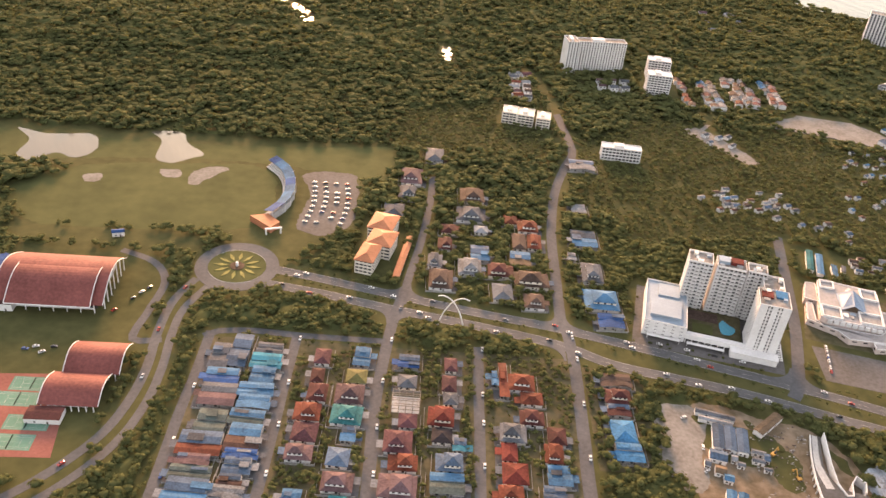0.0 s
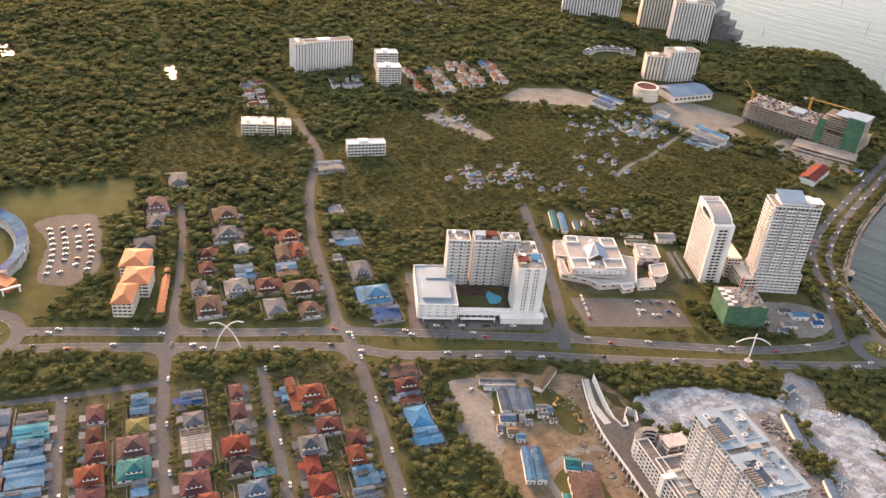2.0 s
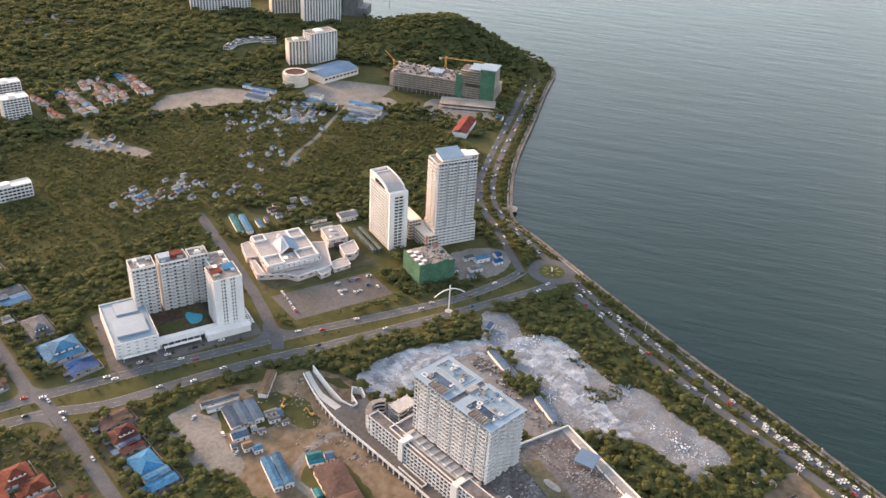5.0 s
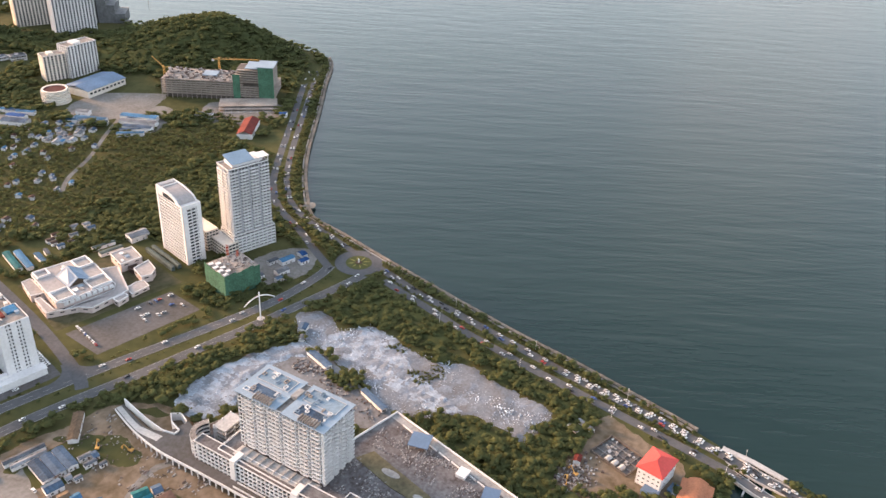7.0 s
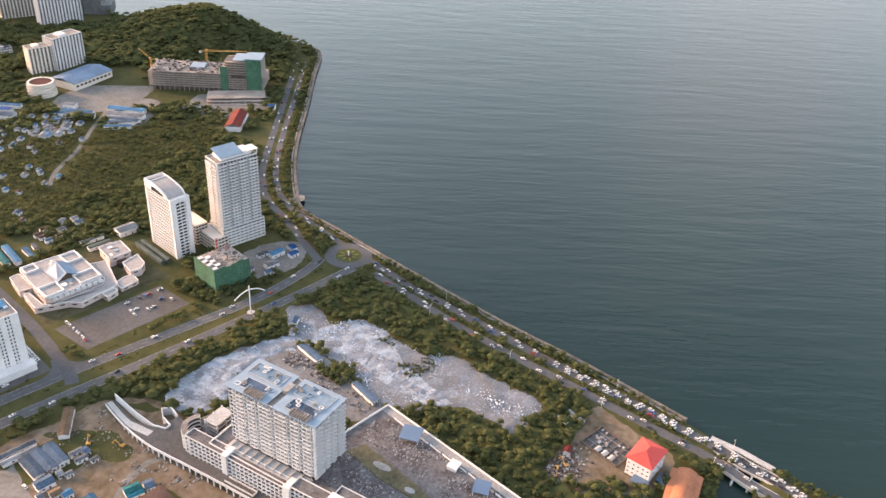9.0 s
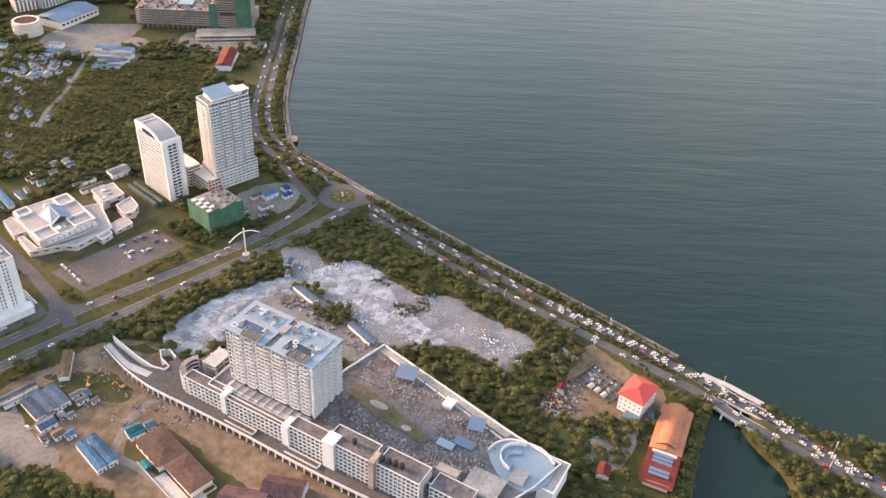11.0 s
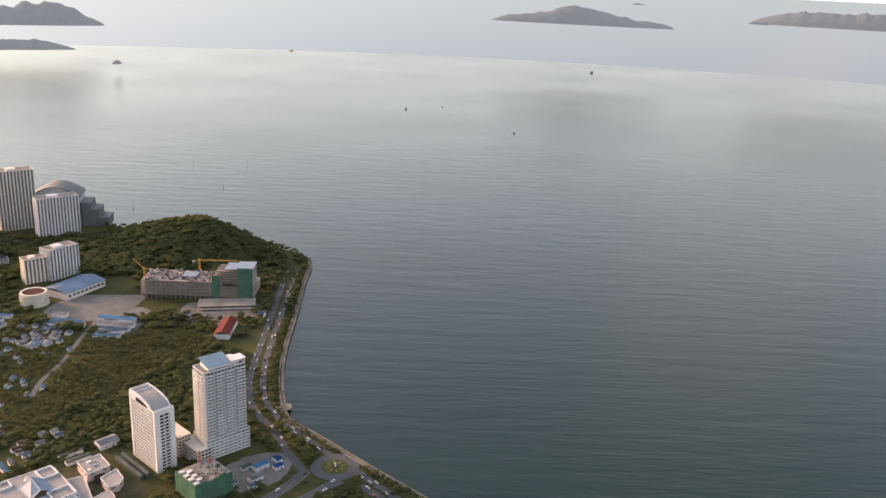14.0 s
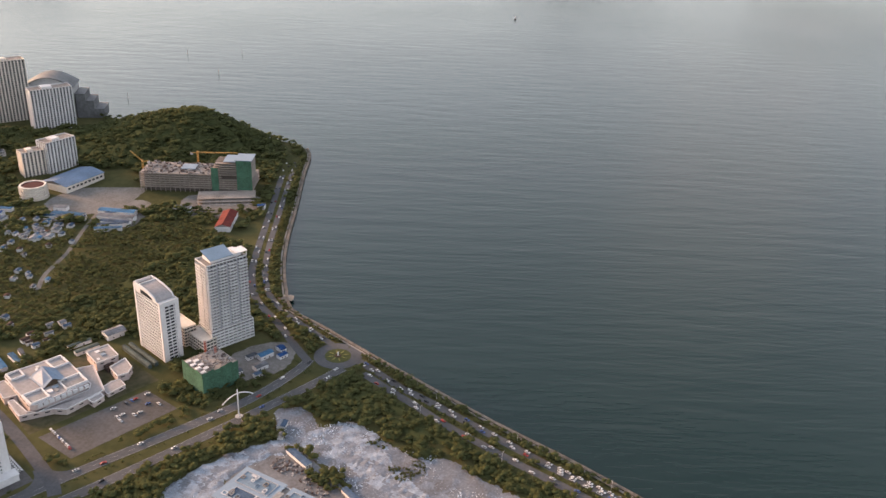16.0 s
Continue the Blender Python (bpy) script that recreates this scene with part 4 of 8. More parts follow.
def viaduct():
    """The raised access road with its parapets and legs."""
    root = thing("elevated_access_road", 0, 0, Z, 0, "raised concrete access road with white parapets on columns", "elevated road", about=(256, 280))
    west = spline([(266, 400), (257, 372), (252, 345), (252.5, 310), (253, 270), (252.5, 227), (253, 195), (255, 150)], 5)
    g = Geo()
    n = len(west)
    east = [(max(x + 8, min(260.2, x + 12)), y) if y < 322 else (x + 7 + 12 * max(0, 1 - abs(y - 338) / 30), y) for x, y in west]
    zs = [0.4 + 4.8 * min(1, max(0, (402 - y) / 50)) for x, y in west]
    g.add([(*q, z) for q, z in zip(west, zs)] + [(*q, z) for q, z in zip(east, zs)] + [(*q, z - 0.8) for q, z in zip(west, zs)] + [(*q, z - 0.8) for q, z in zip(east, zs)],
          [f for i in range(n - 1) for f in ((i, i + 1, n + i + 1, n + i), (2 * n + i + 1, 2 * n + i, 3 * n + i, 3 * n + i + 1), (i + 1, i, 2 * n + i, 2 * n + i + 1), (n + i, n + i + 1, 3 * n + i + 1, 3 * n + i))])
    part("deck", g, CARPARK, root)
    g = Geo()
    for i in range(n - 1):
        g.bar((*west[i], zs[i] - 0.9), (*west[i + 1], zs[i + 1] - 0.9), 0.5, 2.0)
    part("parapet", g, WHITE, root)
    lane = [i for i in range(n) if west[i][1] > 348]
    mid = [(west[i][0] * 0.5 + east[i][0] * 0.5 + 0.5, west[i][1]) for i in lane]
    wl_, wr_ = offset(mid, 2.6), offset(mid, -2.6)
    m = len(lane)
    g = Geo()
    g.add([(*q, zs[i] + 0.03) for q, i in zip(wl_, lane)] + [(*q, zs[i] + 0.03) for q, i in zip(wr_, lane)], [(k, k + 1, m + k + 1, m + k)[::-1] for k in range(m - 1)])
    part("ramp_surface", g, CONCRETE, root, "pale concrete ramp lane")
    legs = [i for i in range(n) if zs[i] > 3][::1]
    for i in legs:
        g = Geo()
        x, y = west[i]
        g.box(x - 0.35, y - 0.35, -0.2, x + 0.35, y + 0.35, zs[i] - 0.8)
        g.box(x - 0.4, y - 0.4, zs[i] - 1.3, x + 3, y + 0.4, zs[i] - 0.8)
        part("column", g, WHITE, root)
    g = Geo()
    inner = [(273, 398), (268, 372), (266, 355), (268, 346), (272, 346), (275, 356), (280, 362), (284, 357), (281, 349)]
    for a, b in zip(inner, inner[1:]):
        g.bar((*a, 0), (*b, 0), 0.6, 6.3)
    part("ramp_wall", g, WHITE, root)
    g = Geo()
    g.prism([(264, 352), (282, 348), (276, 331), (262, 320), (256, 322), (256, 350)], -0.2, 5.0)
    part("forecourt", g, CARPARK, root)
    for y0, y1 in ((262, 284), (214, 238)):
        g = Geo()
        for a, b in (((255.4, y0), (255.4, y1)), ((259.2, y0), (259.2, y1)), ((255.4, y0), (259.2, y0))):
            g.bar((*a, 5), (*b, 5), 0.4, 1.5)
        part("lower_ramp_wall", g, WHITE, root)


condo_tower()
podium()
viaduct()


def short_tower():
    root = thing("office_tower", 425, 496, Z, -13, "slim white tower with curved roof and gridded windows", "tower")
    b = Block(root, True)
    top = b.box(0, 0, 17, 40, 0, 18, 3.05, 4, 14, band=0.95, pier=0.6, dep=0.9, parapet=0.3, cap=False)
    # plain end wall with a narrow strip of windows down the middle
    b.bit("end_wall", -0.3, -0.3, 0, 3.8, 0.15, top + 1.5)
    b.bit("end_wall", 13.4, -0.3, 0, 17.3, 0.15, top + 1.5)
    b.bit("end_wall", 3.8, -0.3, top - 1.5, 13.4, 0.1, top + 1.5)
    b.bit("end_wall", -0.3, 37.5, 0, 0.05, 40.3, top + 7)
    b.bit("end_wall", -0.3, -0.3, 0, 0.05, 2.2, top + 1.5)
    b.done(WHITE, limit=210)
    # the roof sweeps down from the lift housing to an open terrace at the south end
    n = 14
    prof = [(5.5 + 26.5 * k / n, top + 0.4 + 6.6 * math.sqrt(max(0.0, 1 - (1 - k / n) ** 2))) for k in range(n + 1)]
    g = Geo()
    m = n + 1
    g.add([(1.0, y, z) for y, z in prof] + [(16.0, y, z) for y, z in prof] + [(1.0, y, top - 0.2) for y, z in prof] + [(16.0, y, top - 0.2) for y, z in prof],
          [f for k in range(n) for f in ((k, m + k, m + k + 1, k + 1), (2 * m + k, k, k + 1, 2 * m + k + 1), (m + k, 3 * m + k, 3 * m + k + 1, m + k + 1))])
    part("curved_roof", g, PINKROOF, root, "pale curved metal roof")
    for x in (-0.1, 16.0):
        g = Geo()
        for (ya, za), (yb, zb) in zip(prof, prof[1:]):
            g.add([(x, ya, top - 0.1), (x + 1.1, ya, top - 0.1), (x + 1.1, yb, top - 0.1), (x, yb, top - 0.1), (x, ya, za + 0.9), (x + 1.1, ya, za + 0.9), (x + 1.1, yb, zb + 0.9), (x, yb, zb + 0.9)],
                  [(3, 2, 1, 0), (4, 5, 6, 7), (0, 1, 5, 4), (1, 2, 6, 5), (2, 3, 7, 6), (3, 0, 4, 7)])
        part("gable_wall", g, WHITE, root)
    g = Geo()
    arch = [(10.5 + 19 * k / 12, top + 0.8 + 4.0 * math.sin(math.pi * (0.12 + 0.5 * k / 12))) for k in range(13)]
    g.add([(-0.16, y, top + 0.7) for y, z in arch] + [(-0.16, y, z) for y, z in arch], [(k + 1, k, 13 + k, 14 + k) for k in range(12)])
    part("arched_window", g, GLASS, root, "dark arched window under the roof")
    g = Geo()
    for a in ((-0.1, 32, 17.1, 32.6), (-0.1, 39.5, 17.1, 40.1), (-0.1, 32.6, 0.8, 39.5), (16.2, 32.6, 17.1, 39.5)):
        g.box(a[0], a[1], top - 0.1, a[2], a[3], top + 7.9)
    part("lift_housing", g, WHITE, root)
    g = Geo()
    g.box(0.8, 32.6, top, 16.2, 39.5, top + 5.2)
    part("housing_roof", g, PINKROOF, root)
    g = Geo()
    for a in ((0, 0.1, 17, 0.5), (0, 0.5, 0.4, 5.5), (16.6, 0.5, 17, 5.5)):
        g.box(a[0], a[1], top, a[2], a[3], top + 1.5)
    g.box(0.4, 0.5, top, 16.6, 5.6, top + 0.1)
    part("terrace_parapet", g, WHITE, root)
    for x0, y0, x1, y1, h in ((-16, 0, -12, 44, 3.5), (-10, 0, -6, 44, 3.5)):
        g = Geo()
        g.gable(x0, y0, x1, y1, h, 0.8)
        g.box(x0 + 0.4, y0 + 0.4, 0, x1 - 0.4, y1 - 0.4, h)
        part("covered_walk", g, ROOF["gg"], root, "long grey-green walkway roof")


def tall_tower():
    root = thing("apartment_tower", 465.5, 477, Z, -18, "tall white balconied apartment tower with blue-grey roof screens", "apartment block")
    b = Block(root, True)
    b.box(-4.5, -2.5, 37, 20, 0, 6, 2.95, 10, 6, band=1.45, pier=0.3, dep=1.2)
    top = b.box(-3, 0, 35, 20, 17.7, 21, 2.95, 12, 7, band=0.55, pier=0.3, dep=1.5)
    for x0, w in ((-3, 8.2), (7.4, 7.4), (17.0, 7.4), (26.6, 8.4)):
        bal = balcony_mesh(w, 1.5, WHITE, 1.3)
        b.balconies(bal, [(x0 + w / 2, -0.04, 17.7 + i * 2.95, 0) for i in range(21)])
    for y0, w in ((0.5, 6.2), (8.5, 9.5)):
        bal = balcony_mesh(w, 1.5, WHITE, 1.3)
        b.balconies(bal, [(-3.04, y0 + w / 2, 17.7 + i * 2.95, -90) for i in range(21)])
    for x0 in (5.6, 15.2, 24.8):
        g = Geo()
        g.box(x0, -0.5, 17.7, x0 + 1.6, 0.3, top - 0.5)
        part("recess_strip", g, GREYSTRIP, root, "grey vertical recess strip")
    b.done(WHITE, limit=150)
    g = Geo()
    g.box(3, 4, top, 32, 18, top + 3.4)
    part("plant_room", g, WHITE, root)
    g = Geo()
    g.add([(2, 3, top + 3.4), (24, 3, top + 3.4), (24, 19, top + 7.5), (2, 19, top + 7.5), (2, 3, top + 3.0), (24, 3, top + 3.0), (24, 19, top + 7.1), (2, 19, top + 7.1)], [(0, 1, 2, 3), (7, 6, 5, 4), (4, 5, 1, 0), (5, 6, 2, 1), (6, 7, 3, 2), (7, 4, 0, 3)])
    part("roof_screen", g, BLUEROOF, root, "sloping blue-grey metal roof screen")
    g = Geo()
    g.box(26, 1, top + 4.5, 37, 12, top + 5.0)
    for x in (27, 36):
        for y in (2, 11):
            g.box(x - 0.3, y - 0.3, top, x + 0.3, y + 0.3, top + 4.5)
    part("roof_canopy", g, WHITE, root)
    g = Geo()
    for k in range(5):
        g.strut((4 + k * 4.5, 18.6, top + 3), (4 + k * 4.5, 18.6, top + 7), 0.2)
    part("screen_posts", g, STEEL, root)
    # lower wing behind
    wing = thing("annexe_block", 452, 500, Z, -14, "low cream annexe with rows of windows", "building")
    c = Block(wing)
    c.box(0, 0, 12, 26, 0, 6, 3.0, 4, 8, band=1.2, pier=0.6)
    c.done(CREAM)
    wing2 = thing("annexe_block", 461, 478, Z, -14, "low brown-banded annexe below a tower", "building")
    c = Block(wing2)
    c.box(-10, -4, 3.5, 24, 0, 4, 3.2, 4, 9, band=1.3, pier=0.5)
    c.done(CREAM)


def green_site():
    root = thing("building_under_construction", 405, 433, Z, -14, "concrete frame wrapped in green safety netting", "construction site")
    g = Geo()
    g.box(0.6, 0.6, 0, 32.4, 29.4, 20.5)
    part("frame_fill", g, BARE, root)
    for k in range(6):
        for face in "sw":
            g = Geo()
            if face == "s":
                g.box(k * 5.5, -0.15, 0.2, k * 5.5 + 5.45, 0.1, 21.5 + 0.8 * math.sin(k * 2.1))
            else:
                g.box(-0.15, k * 5.0, 0.2, 0.1, k * 5.0 + 4.95, 21.3 + 0.8 * math.sin(k * 1.7))
            part("netting", g, GREENNET, root)
    r = random.Random(3)
    g = Geo()
    for k in range(190):
        x, y = r.uniform(2, 31), r.uniform(2, 28)
        if r.random() < 0.5:
            g.box(x, y, 20.4, x + 0.25, y + 0.25, 20.5 + r.uniform(0.6, 2.8))
        else:
            g.box(x, y, 20.4, x + r.uniform(0.4, 3), y + r.uniform(0.3, 1.6), 20.5 + r.uniform(0.2, 0.9))
    tagged(part("rebar_and_formwork", g, RUBBLE_MIX, root), kind="stuff")
    for k in range(7):
        g = Geo()
        x, y = 1 + (k % 2) * 4.6, 2 + k * 3.6
        g.box(x, y, 20.8, x + 4.2, y + 3.0, 21.4 + 0.2 * (k % 3))
        part("roof_sheet", g, WHITE, root, "white metal roof sheet")
    for x, y, h in ((20, 27, 32), (26, 22, 27)):
        g = Geo()
        for a, b in ((0, 0), (1.2, 0), (1.2, 1.2), (0, 1.2)):
            g.strut((x + a, y + b, 18), (x + a, y + b, h), 0.14)
        for i in range(int((h - 20) / 1.5)):
            z = 20 + i * 1.5
            g.strut((x, y, z), (x + 1.2, y, z + 1.5), 0.08)
            g.strut((x, y, z), (x, y + 1.2, z + 1.5), 0.08)
        part("hoist_mast", g, REDPAINT, root, "red lattice hoist mast")
    # site yard with blue hoarding and sheds
    yard = patch("site_yard", [(436, 428), (470, 408), (500, 418), (504, 440), (470, 458), (446, 452)], GRAVEL, "pale gravel yard of a building site", "yard", 0.06)
    for x, y, w, d, h, key in ((462, 424, 12, 8, 3.5, "wh"), (478, 432, 14, 7, 4, "lb"), (486, 420, 9, 6, 3, "bl"), (452, 418, 8, 5, 3, "gb"), (470, 441, 10, 5, 3, "gy"), (494, 428, 6, 9, 3, "bl"), (446, 434, 6, 6, 3, "gy")):
        shed(x, y, w, d, h, key, -14)


def shed(x, y, w, d, h, key, turn=0.0, along="x", group="", pitch=0.16, label=""):
    """A small metal-roofed shed with walls and a door."""
    root = thing("shed", x, y, Z, turn, label or "small shed with %s corrugated metal roof" % ROOF_COLOURS[key][0], "shed", group)
    g = Geo()
    g.box(-w / 2 + 0.3, -d / 2 + 0.3, -0.2, w / 2 - 0.3, d / 2 - 0.3, h)
    part("wall", g, CREAM if key in ("or", "ru", "br") else WHITE, root)
    g = Geo()
    g.gable(-w / 2, -d / 2, w / 2, d / 2, h, (d if along == "x" else w) * pitch, 0.12, along)
    part("roof", g, ROOF[key], root)
    put("door", pane_mesh(1.2, 2.1, DARKDOOR, "door"), root, w * 0.15, -d / 2 + 0.28, 0)
    put("window", pane_mesh(1.4, 1.1), root, -w * 0.2, -d / 2 + 0.28, 1.1)
    return root


DARKDOOR = surface("dark_door", (0.1, 0.08, 0.07), 0.6, 0.2)
short_tower()
tall_tower()
green_site()


def hotel():
    root = thing("hotel_block", 172, 497, Z, -13, "white hotel complex of stepped slabs round a pool court", "hotel")
    pod = part("podium", Geo(), WHITE, root)
    b = Block(pod)
    b.box(0, 0, 31, 56, 0, 4, 2.95, 5, 7, band=2.2, pier=4.2, dep=0.5, parapet=1.2)
    b.done(WHITE, limit=45)
    g = Geo()
    g.box(4, 8, 12.1, 26, 30, 14)
    g.box(3.6, 7.6, 14, 26.4, 30.4, 14.4)
    g.box(0.4, 0.4, 12.16, 30.6, 55.6, 12.22)
    part("hall_roof", g, BLUEROOF, root, "pale blue-grey flat roof")
    g = Geo()
    g.box(9, 36, 12.2, 25, 52, 13.6)
    part("upper_roof", g, BLUEROOF, root)
    for x0, y0, x1, y1, nx, ny, fl in ((25, 44, 43, 60, 6, 5, 14), (46, 44, 67.5, 59, 7, 5, 14), (69, 46, 83, 58, 5, 4, 14), (80, 24, 95, 50, 5, 8, 13), (74, 2, 95.5, 24, 6, 7, 14)):
        wing = part("wing", Geo(), WHITE, root)
        b = Block(wing, True)
        if (x0, y0) == (74, 2):
            top = b.box(x0, y0, x1, y1, 3.2, fl, 2.95, nx, ny, band=1.15, pier=1.0, dep=0.9, parapet=1.0)
            for a0, a1 in ((74, 79.6), (82.8, 86.6), (89.8, 95.5)):
                b.bit("end_wall", a0, y0 - 0.35, 0, a1, y0 + 0.2, top + 1)
        else:
            top = b.box(x0, y0, x1, y1, 0, fl, 3.05, nx, ny, band=1.25, pier=0.8, dep=1.0, parapet=1.6)
            bal = balcony_mesh((x1 - x0) / nx + 0.6, 1.2, WHITE, 1.3)
            b.balconies(bal, [(x0 + (k + 0.5) * (x1 - x0) / nx, y0 - 0.04, i * 3.05, 0) for k in range(0, nx, 2) for i in range(1, fl)])
        b.done(WHITE, limit=45)
        roof_clutter(wing, x0 + 1, y0 + 1, x1 - 1, y1 - 1, top + 0.35, 4, int(x0), 2.6)
    for (x0, y0, x1, y1, m) in ((76, 12, 84, 20, ROOF["rd"]), (86, 14, 94, 23, ROOF["sb"]), (56, 50, 65, 57, ROOF["rd"]), (47, 49, 55, 57, BLUEROOF)):
        g = Geo()
        g.box(x0, y0, 43.5, x1, y1, 46.2)
        part("roof_terrace", g, m, root)
    g = Geo()
    g.box(31, 0, 3.6, 76, 6, 6.6)
    for k in range(10):
        x = 32 + k * 4.7
        g.box(x - 0.3, 0.2, 0, x + 0.3, 0.9, 3.6)
    g.box(31, 0, 6.6, 76, 0.3, 7.6)
    part("arcade", g, WHITE, root)
    g = Geo()
    g.box(64, -6, 0, 97, 2, 5.2)
    g.box(63.5, -6.5, 5.2, 97.5, 2, 5.7)
    part("entrance_block", g, WHITE, root)
    g = Geo()
    g.box(33, 8, -0.1, 73, 43, 3.0)
    part("court_deck", g, YARD, root)
    g = Geo()
    g.box(37, 12, 3.0, 52, 24, 3.25)
    part("court_lawn", g, MEADOW, root)
    g = Geo()
    g.box(34, 28, 3.0, 56, 40, 3.2)
    part("court_terrace", g, ROOF["br"], root)
    g = Geo()
    g.prism(spline([(59, 17), (66, 18), (69, 26), (64, 30), (60, 34), (57, 28)], 2, True), 3.0, 3.1)
    part("pool", g, POOL, root, "bright blue swimming pool")
    for x0, x1 in ((4, 28), (33, 60)):
        g = Geo()
        g.box(x0, -4.5, 2.6, x1, -1.8, 2.9)
        for x in (x0 + 0.5, x1 - 0.5):
            g.box(x - 0.15, -4.2, 0, x + 0.15, -3.9, 2.6)
        part("canopy", g, WHITE, root)


def mall():
    root = thing("shopping_centre", 352, 534, Z, -13, "low pale pink-grey mall with stepped white parapets and folded blue skylight", "shopping centre")

    root.matrix_basis = root.matrix_basis @ Matrix.Diagonal((1, 1, 0.82, 1))

    def hall(name, pts, h, roof=PINKROOF, rail=1.0, z0=0.0):
        g = Geo()
        g.prism(pts, z0, h)
        ob = part(name, g, PINKISH, root)
        g = Geo()
        for a, b in zip(pts, pts[1:] + pts[:1]):
            g.bar((*a, h), (*b, h), 0.5, rail)
        part("parapet", g, WHITE, ob)
        cx, cy = sum(q[0] for q in pts) / len(pts), sum(q[1] for q in pts) / len(pts)
        g = Geo()
        g.prism([(cx + (x - cx) * 0.96, cy + (y - cy) * 0.96) for x, y in pts], h, h + 0.1)
        part("flat_roof", g, roof, ob)
        for (xa, ya), (xb, yb) in list(zip(pts, pts[1:] + pts[:1])):
            length = math.dist((xa, ya), (xb, yb))
            side = math.degrees(math.atan2(yb - ya, xb - xa))
            for k in range(int(length / 7)):
                s = (k + 0.5) / int(length / 7)
                put("window", pane_mesh(3.4, 1.3), ob, xa + (xb - xa) * s, ya + (yb - ya) * s, h - 2.8, side)
        return ob

    main = hall("main_hall", [(-33, -19), (-29, -22), (11, -20), (14, -16), (16, 28), (13, 32), (-26, 35), (-30, 32)], 12, PINKROOF, 0.7)
    # raised white parapet bays at the corners
    for x0, y0, x1, y1 in ((2, 16, 15, 31), (-4, -19, 13.5, -4), (-32, -20, -17, -4), (-29, 22, -18, 33)):
        g = Geo()
        for a in ((x0, y0, x1, y0 + 0.9), (x0, y1 - 0.9, x1, y1), (x0, y0 + 0.9, x0 + 0.9, y1 - 0.9), (x1 - 0.9, y0 + 0.9, x1, y1 - 0.9)):
            g.box(a[0], a[1], 11.5, a[2], a[3], 14.2)
        part("roof_bay", g, WHITE, root, "raised white roof bay")
        g = Geo()
        g.box(x0 + 2, y0 + 2, 12.1, x1 - 3, y1 - 6, 12.9)
        part("roof_plant", g, ROOFTOP, root)
    for k in range(9):
        g = Geo()
        g.box(-28 + k * 4.6, -22.6, 8.2, -24.6 + k * 4.6, -21.0, 11.6)
        part("facade_panel", g, WHITE, root)
    # folded blue skylight: two roof planes like an open book
    for s in (-1, 1):
        g = Geo()
        q = [(-7, -3, 17.5), (-7, 15, 21.5), (-7 + s * 10.5, 17, 13), (-7 + s * 9.5, -6, 13)]
        g.add([(x, y, z) for x, y, z in q] + [(x, y, z - 0.5) for x, y, z in q], [(0, 1, 2, 3), (7, 6, 5, 4), (4, 5, 1, 0), (5, 6, 2, 1), (6, 7, 3, 2), (7, 4, 0, 3)])
        part("skylight_wing", g, SKYLIGHT, root, "blue metal and glass skylight plane")
    g = Geo()
    g.add([(-15, -5, 12), (1, -5, 12), (-7, -2.6, 17)], [(0, 1, 2)])
    part("skylight_gable", g, ROOF["ta"], root)
    g = Geo()
    g.add([(-15, 16, 12), (1, 16, 12), (-7, 14.6, 21)], [(2, 1, 0)])
    part("skylight_gable", g, ROOF["ta"], root)
    hall("west_annexe", [(-41, 9), (-30.5, 7), (-30.5, 34), (-38, 33)], 7, PINKROOF, 0.5)
    hall("south_skirt", [(-42, -20), (-20, -28), (-13, -36), (20, -31), (31, 8), (16.5, 13), (16.5, -16), (12, -22.5), (-30, -24.5), (-35.5, -18), (-36, 4), (-40, 4)], 6, PINKROOF, 0.6)
    hall("east_hall", [(32, 4), (51, 4), (53, 25), (34, 26)], 9.5, PINKROOF, 1.0)
    hall("east_wing", [(36, -22), (44, -24), (51, -18), (53.5, -2), (38, -6)], 7.5, PINKROOF, 1.0)
    hall("low_wing", [(20, -36), (36, -34), (37, -23), (31, -22), (20.5, -25)], 4.2, PINKROOF, 0.5)
    hall("entrance_hall", [(6, -41), (16, -38), (16, -32.5), (5, -34)], 5, PINKROOF, 1.2)
    for x0, x1, y in ((37, 45, -4), (37, 45, 0)):
        g = Geo()
        g.box(x0, y, 0, x1, y + 3, 5.5)
        part("plant_block", g, ROOF["br"], root)
    roof_clutter(root, -16, -16, -6, -6, 12.1, 4, 8, 1.2)
    roof_clutter(root, -14, 20, 0, 30, 12.1, 4, 9, 1.2)
    roof_clutter(root, 34, 6, 50, 22, 9.6, 4, 19, 1.0)


SKYLIGHT = surface("blue_skylight", (0.13, 0.2, 0.29), 0.5, 0.2, spec=0.3)
hotel()
mall()
patch("mall_forecourt", [turned(352, 534, u, v, -13) for u, v in ((-44, -40), (62, -40), (58, 34), (-40, 38))], YARD, "dusty paved forecourt round the mall", "pavement", 0.03, False)
patch("mall_carpark", [(302, 497), (388, 478), (383, 440), (299, 458)], CARPARK, "worn grey asphalt car park with few cars", "car park", 0.05, False)
patch("hotel_forecourt", [turned(172, 497, u, v, -13) for u, v in ((-6, -14), (104, -14), (104, 62), (-6, 62))], CARPARK, "paved hotel forecourt and drive", "pavement", 0.04, False)
for x, y, w, d, turn, key in ((340, 612, 34, 6, 73, "te"), (347, 607, 34, 6, 73, "lb"), (357, 598, 20, 5, 76, "lb"), (403, 576, 21, 4, -15, "gg"), (401, 564, 21, 6, -14, "gg"), (366, 602, 12, 4, 70, "gy")):
    shed(x, y, w, d, 3.2, key, turn, "x", "long sheds behind the mall", 0.1, "long low shed with %s metal roof behind a mall" % ROOF_COLOURS[key][0])
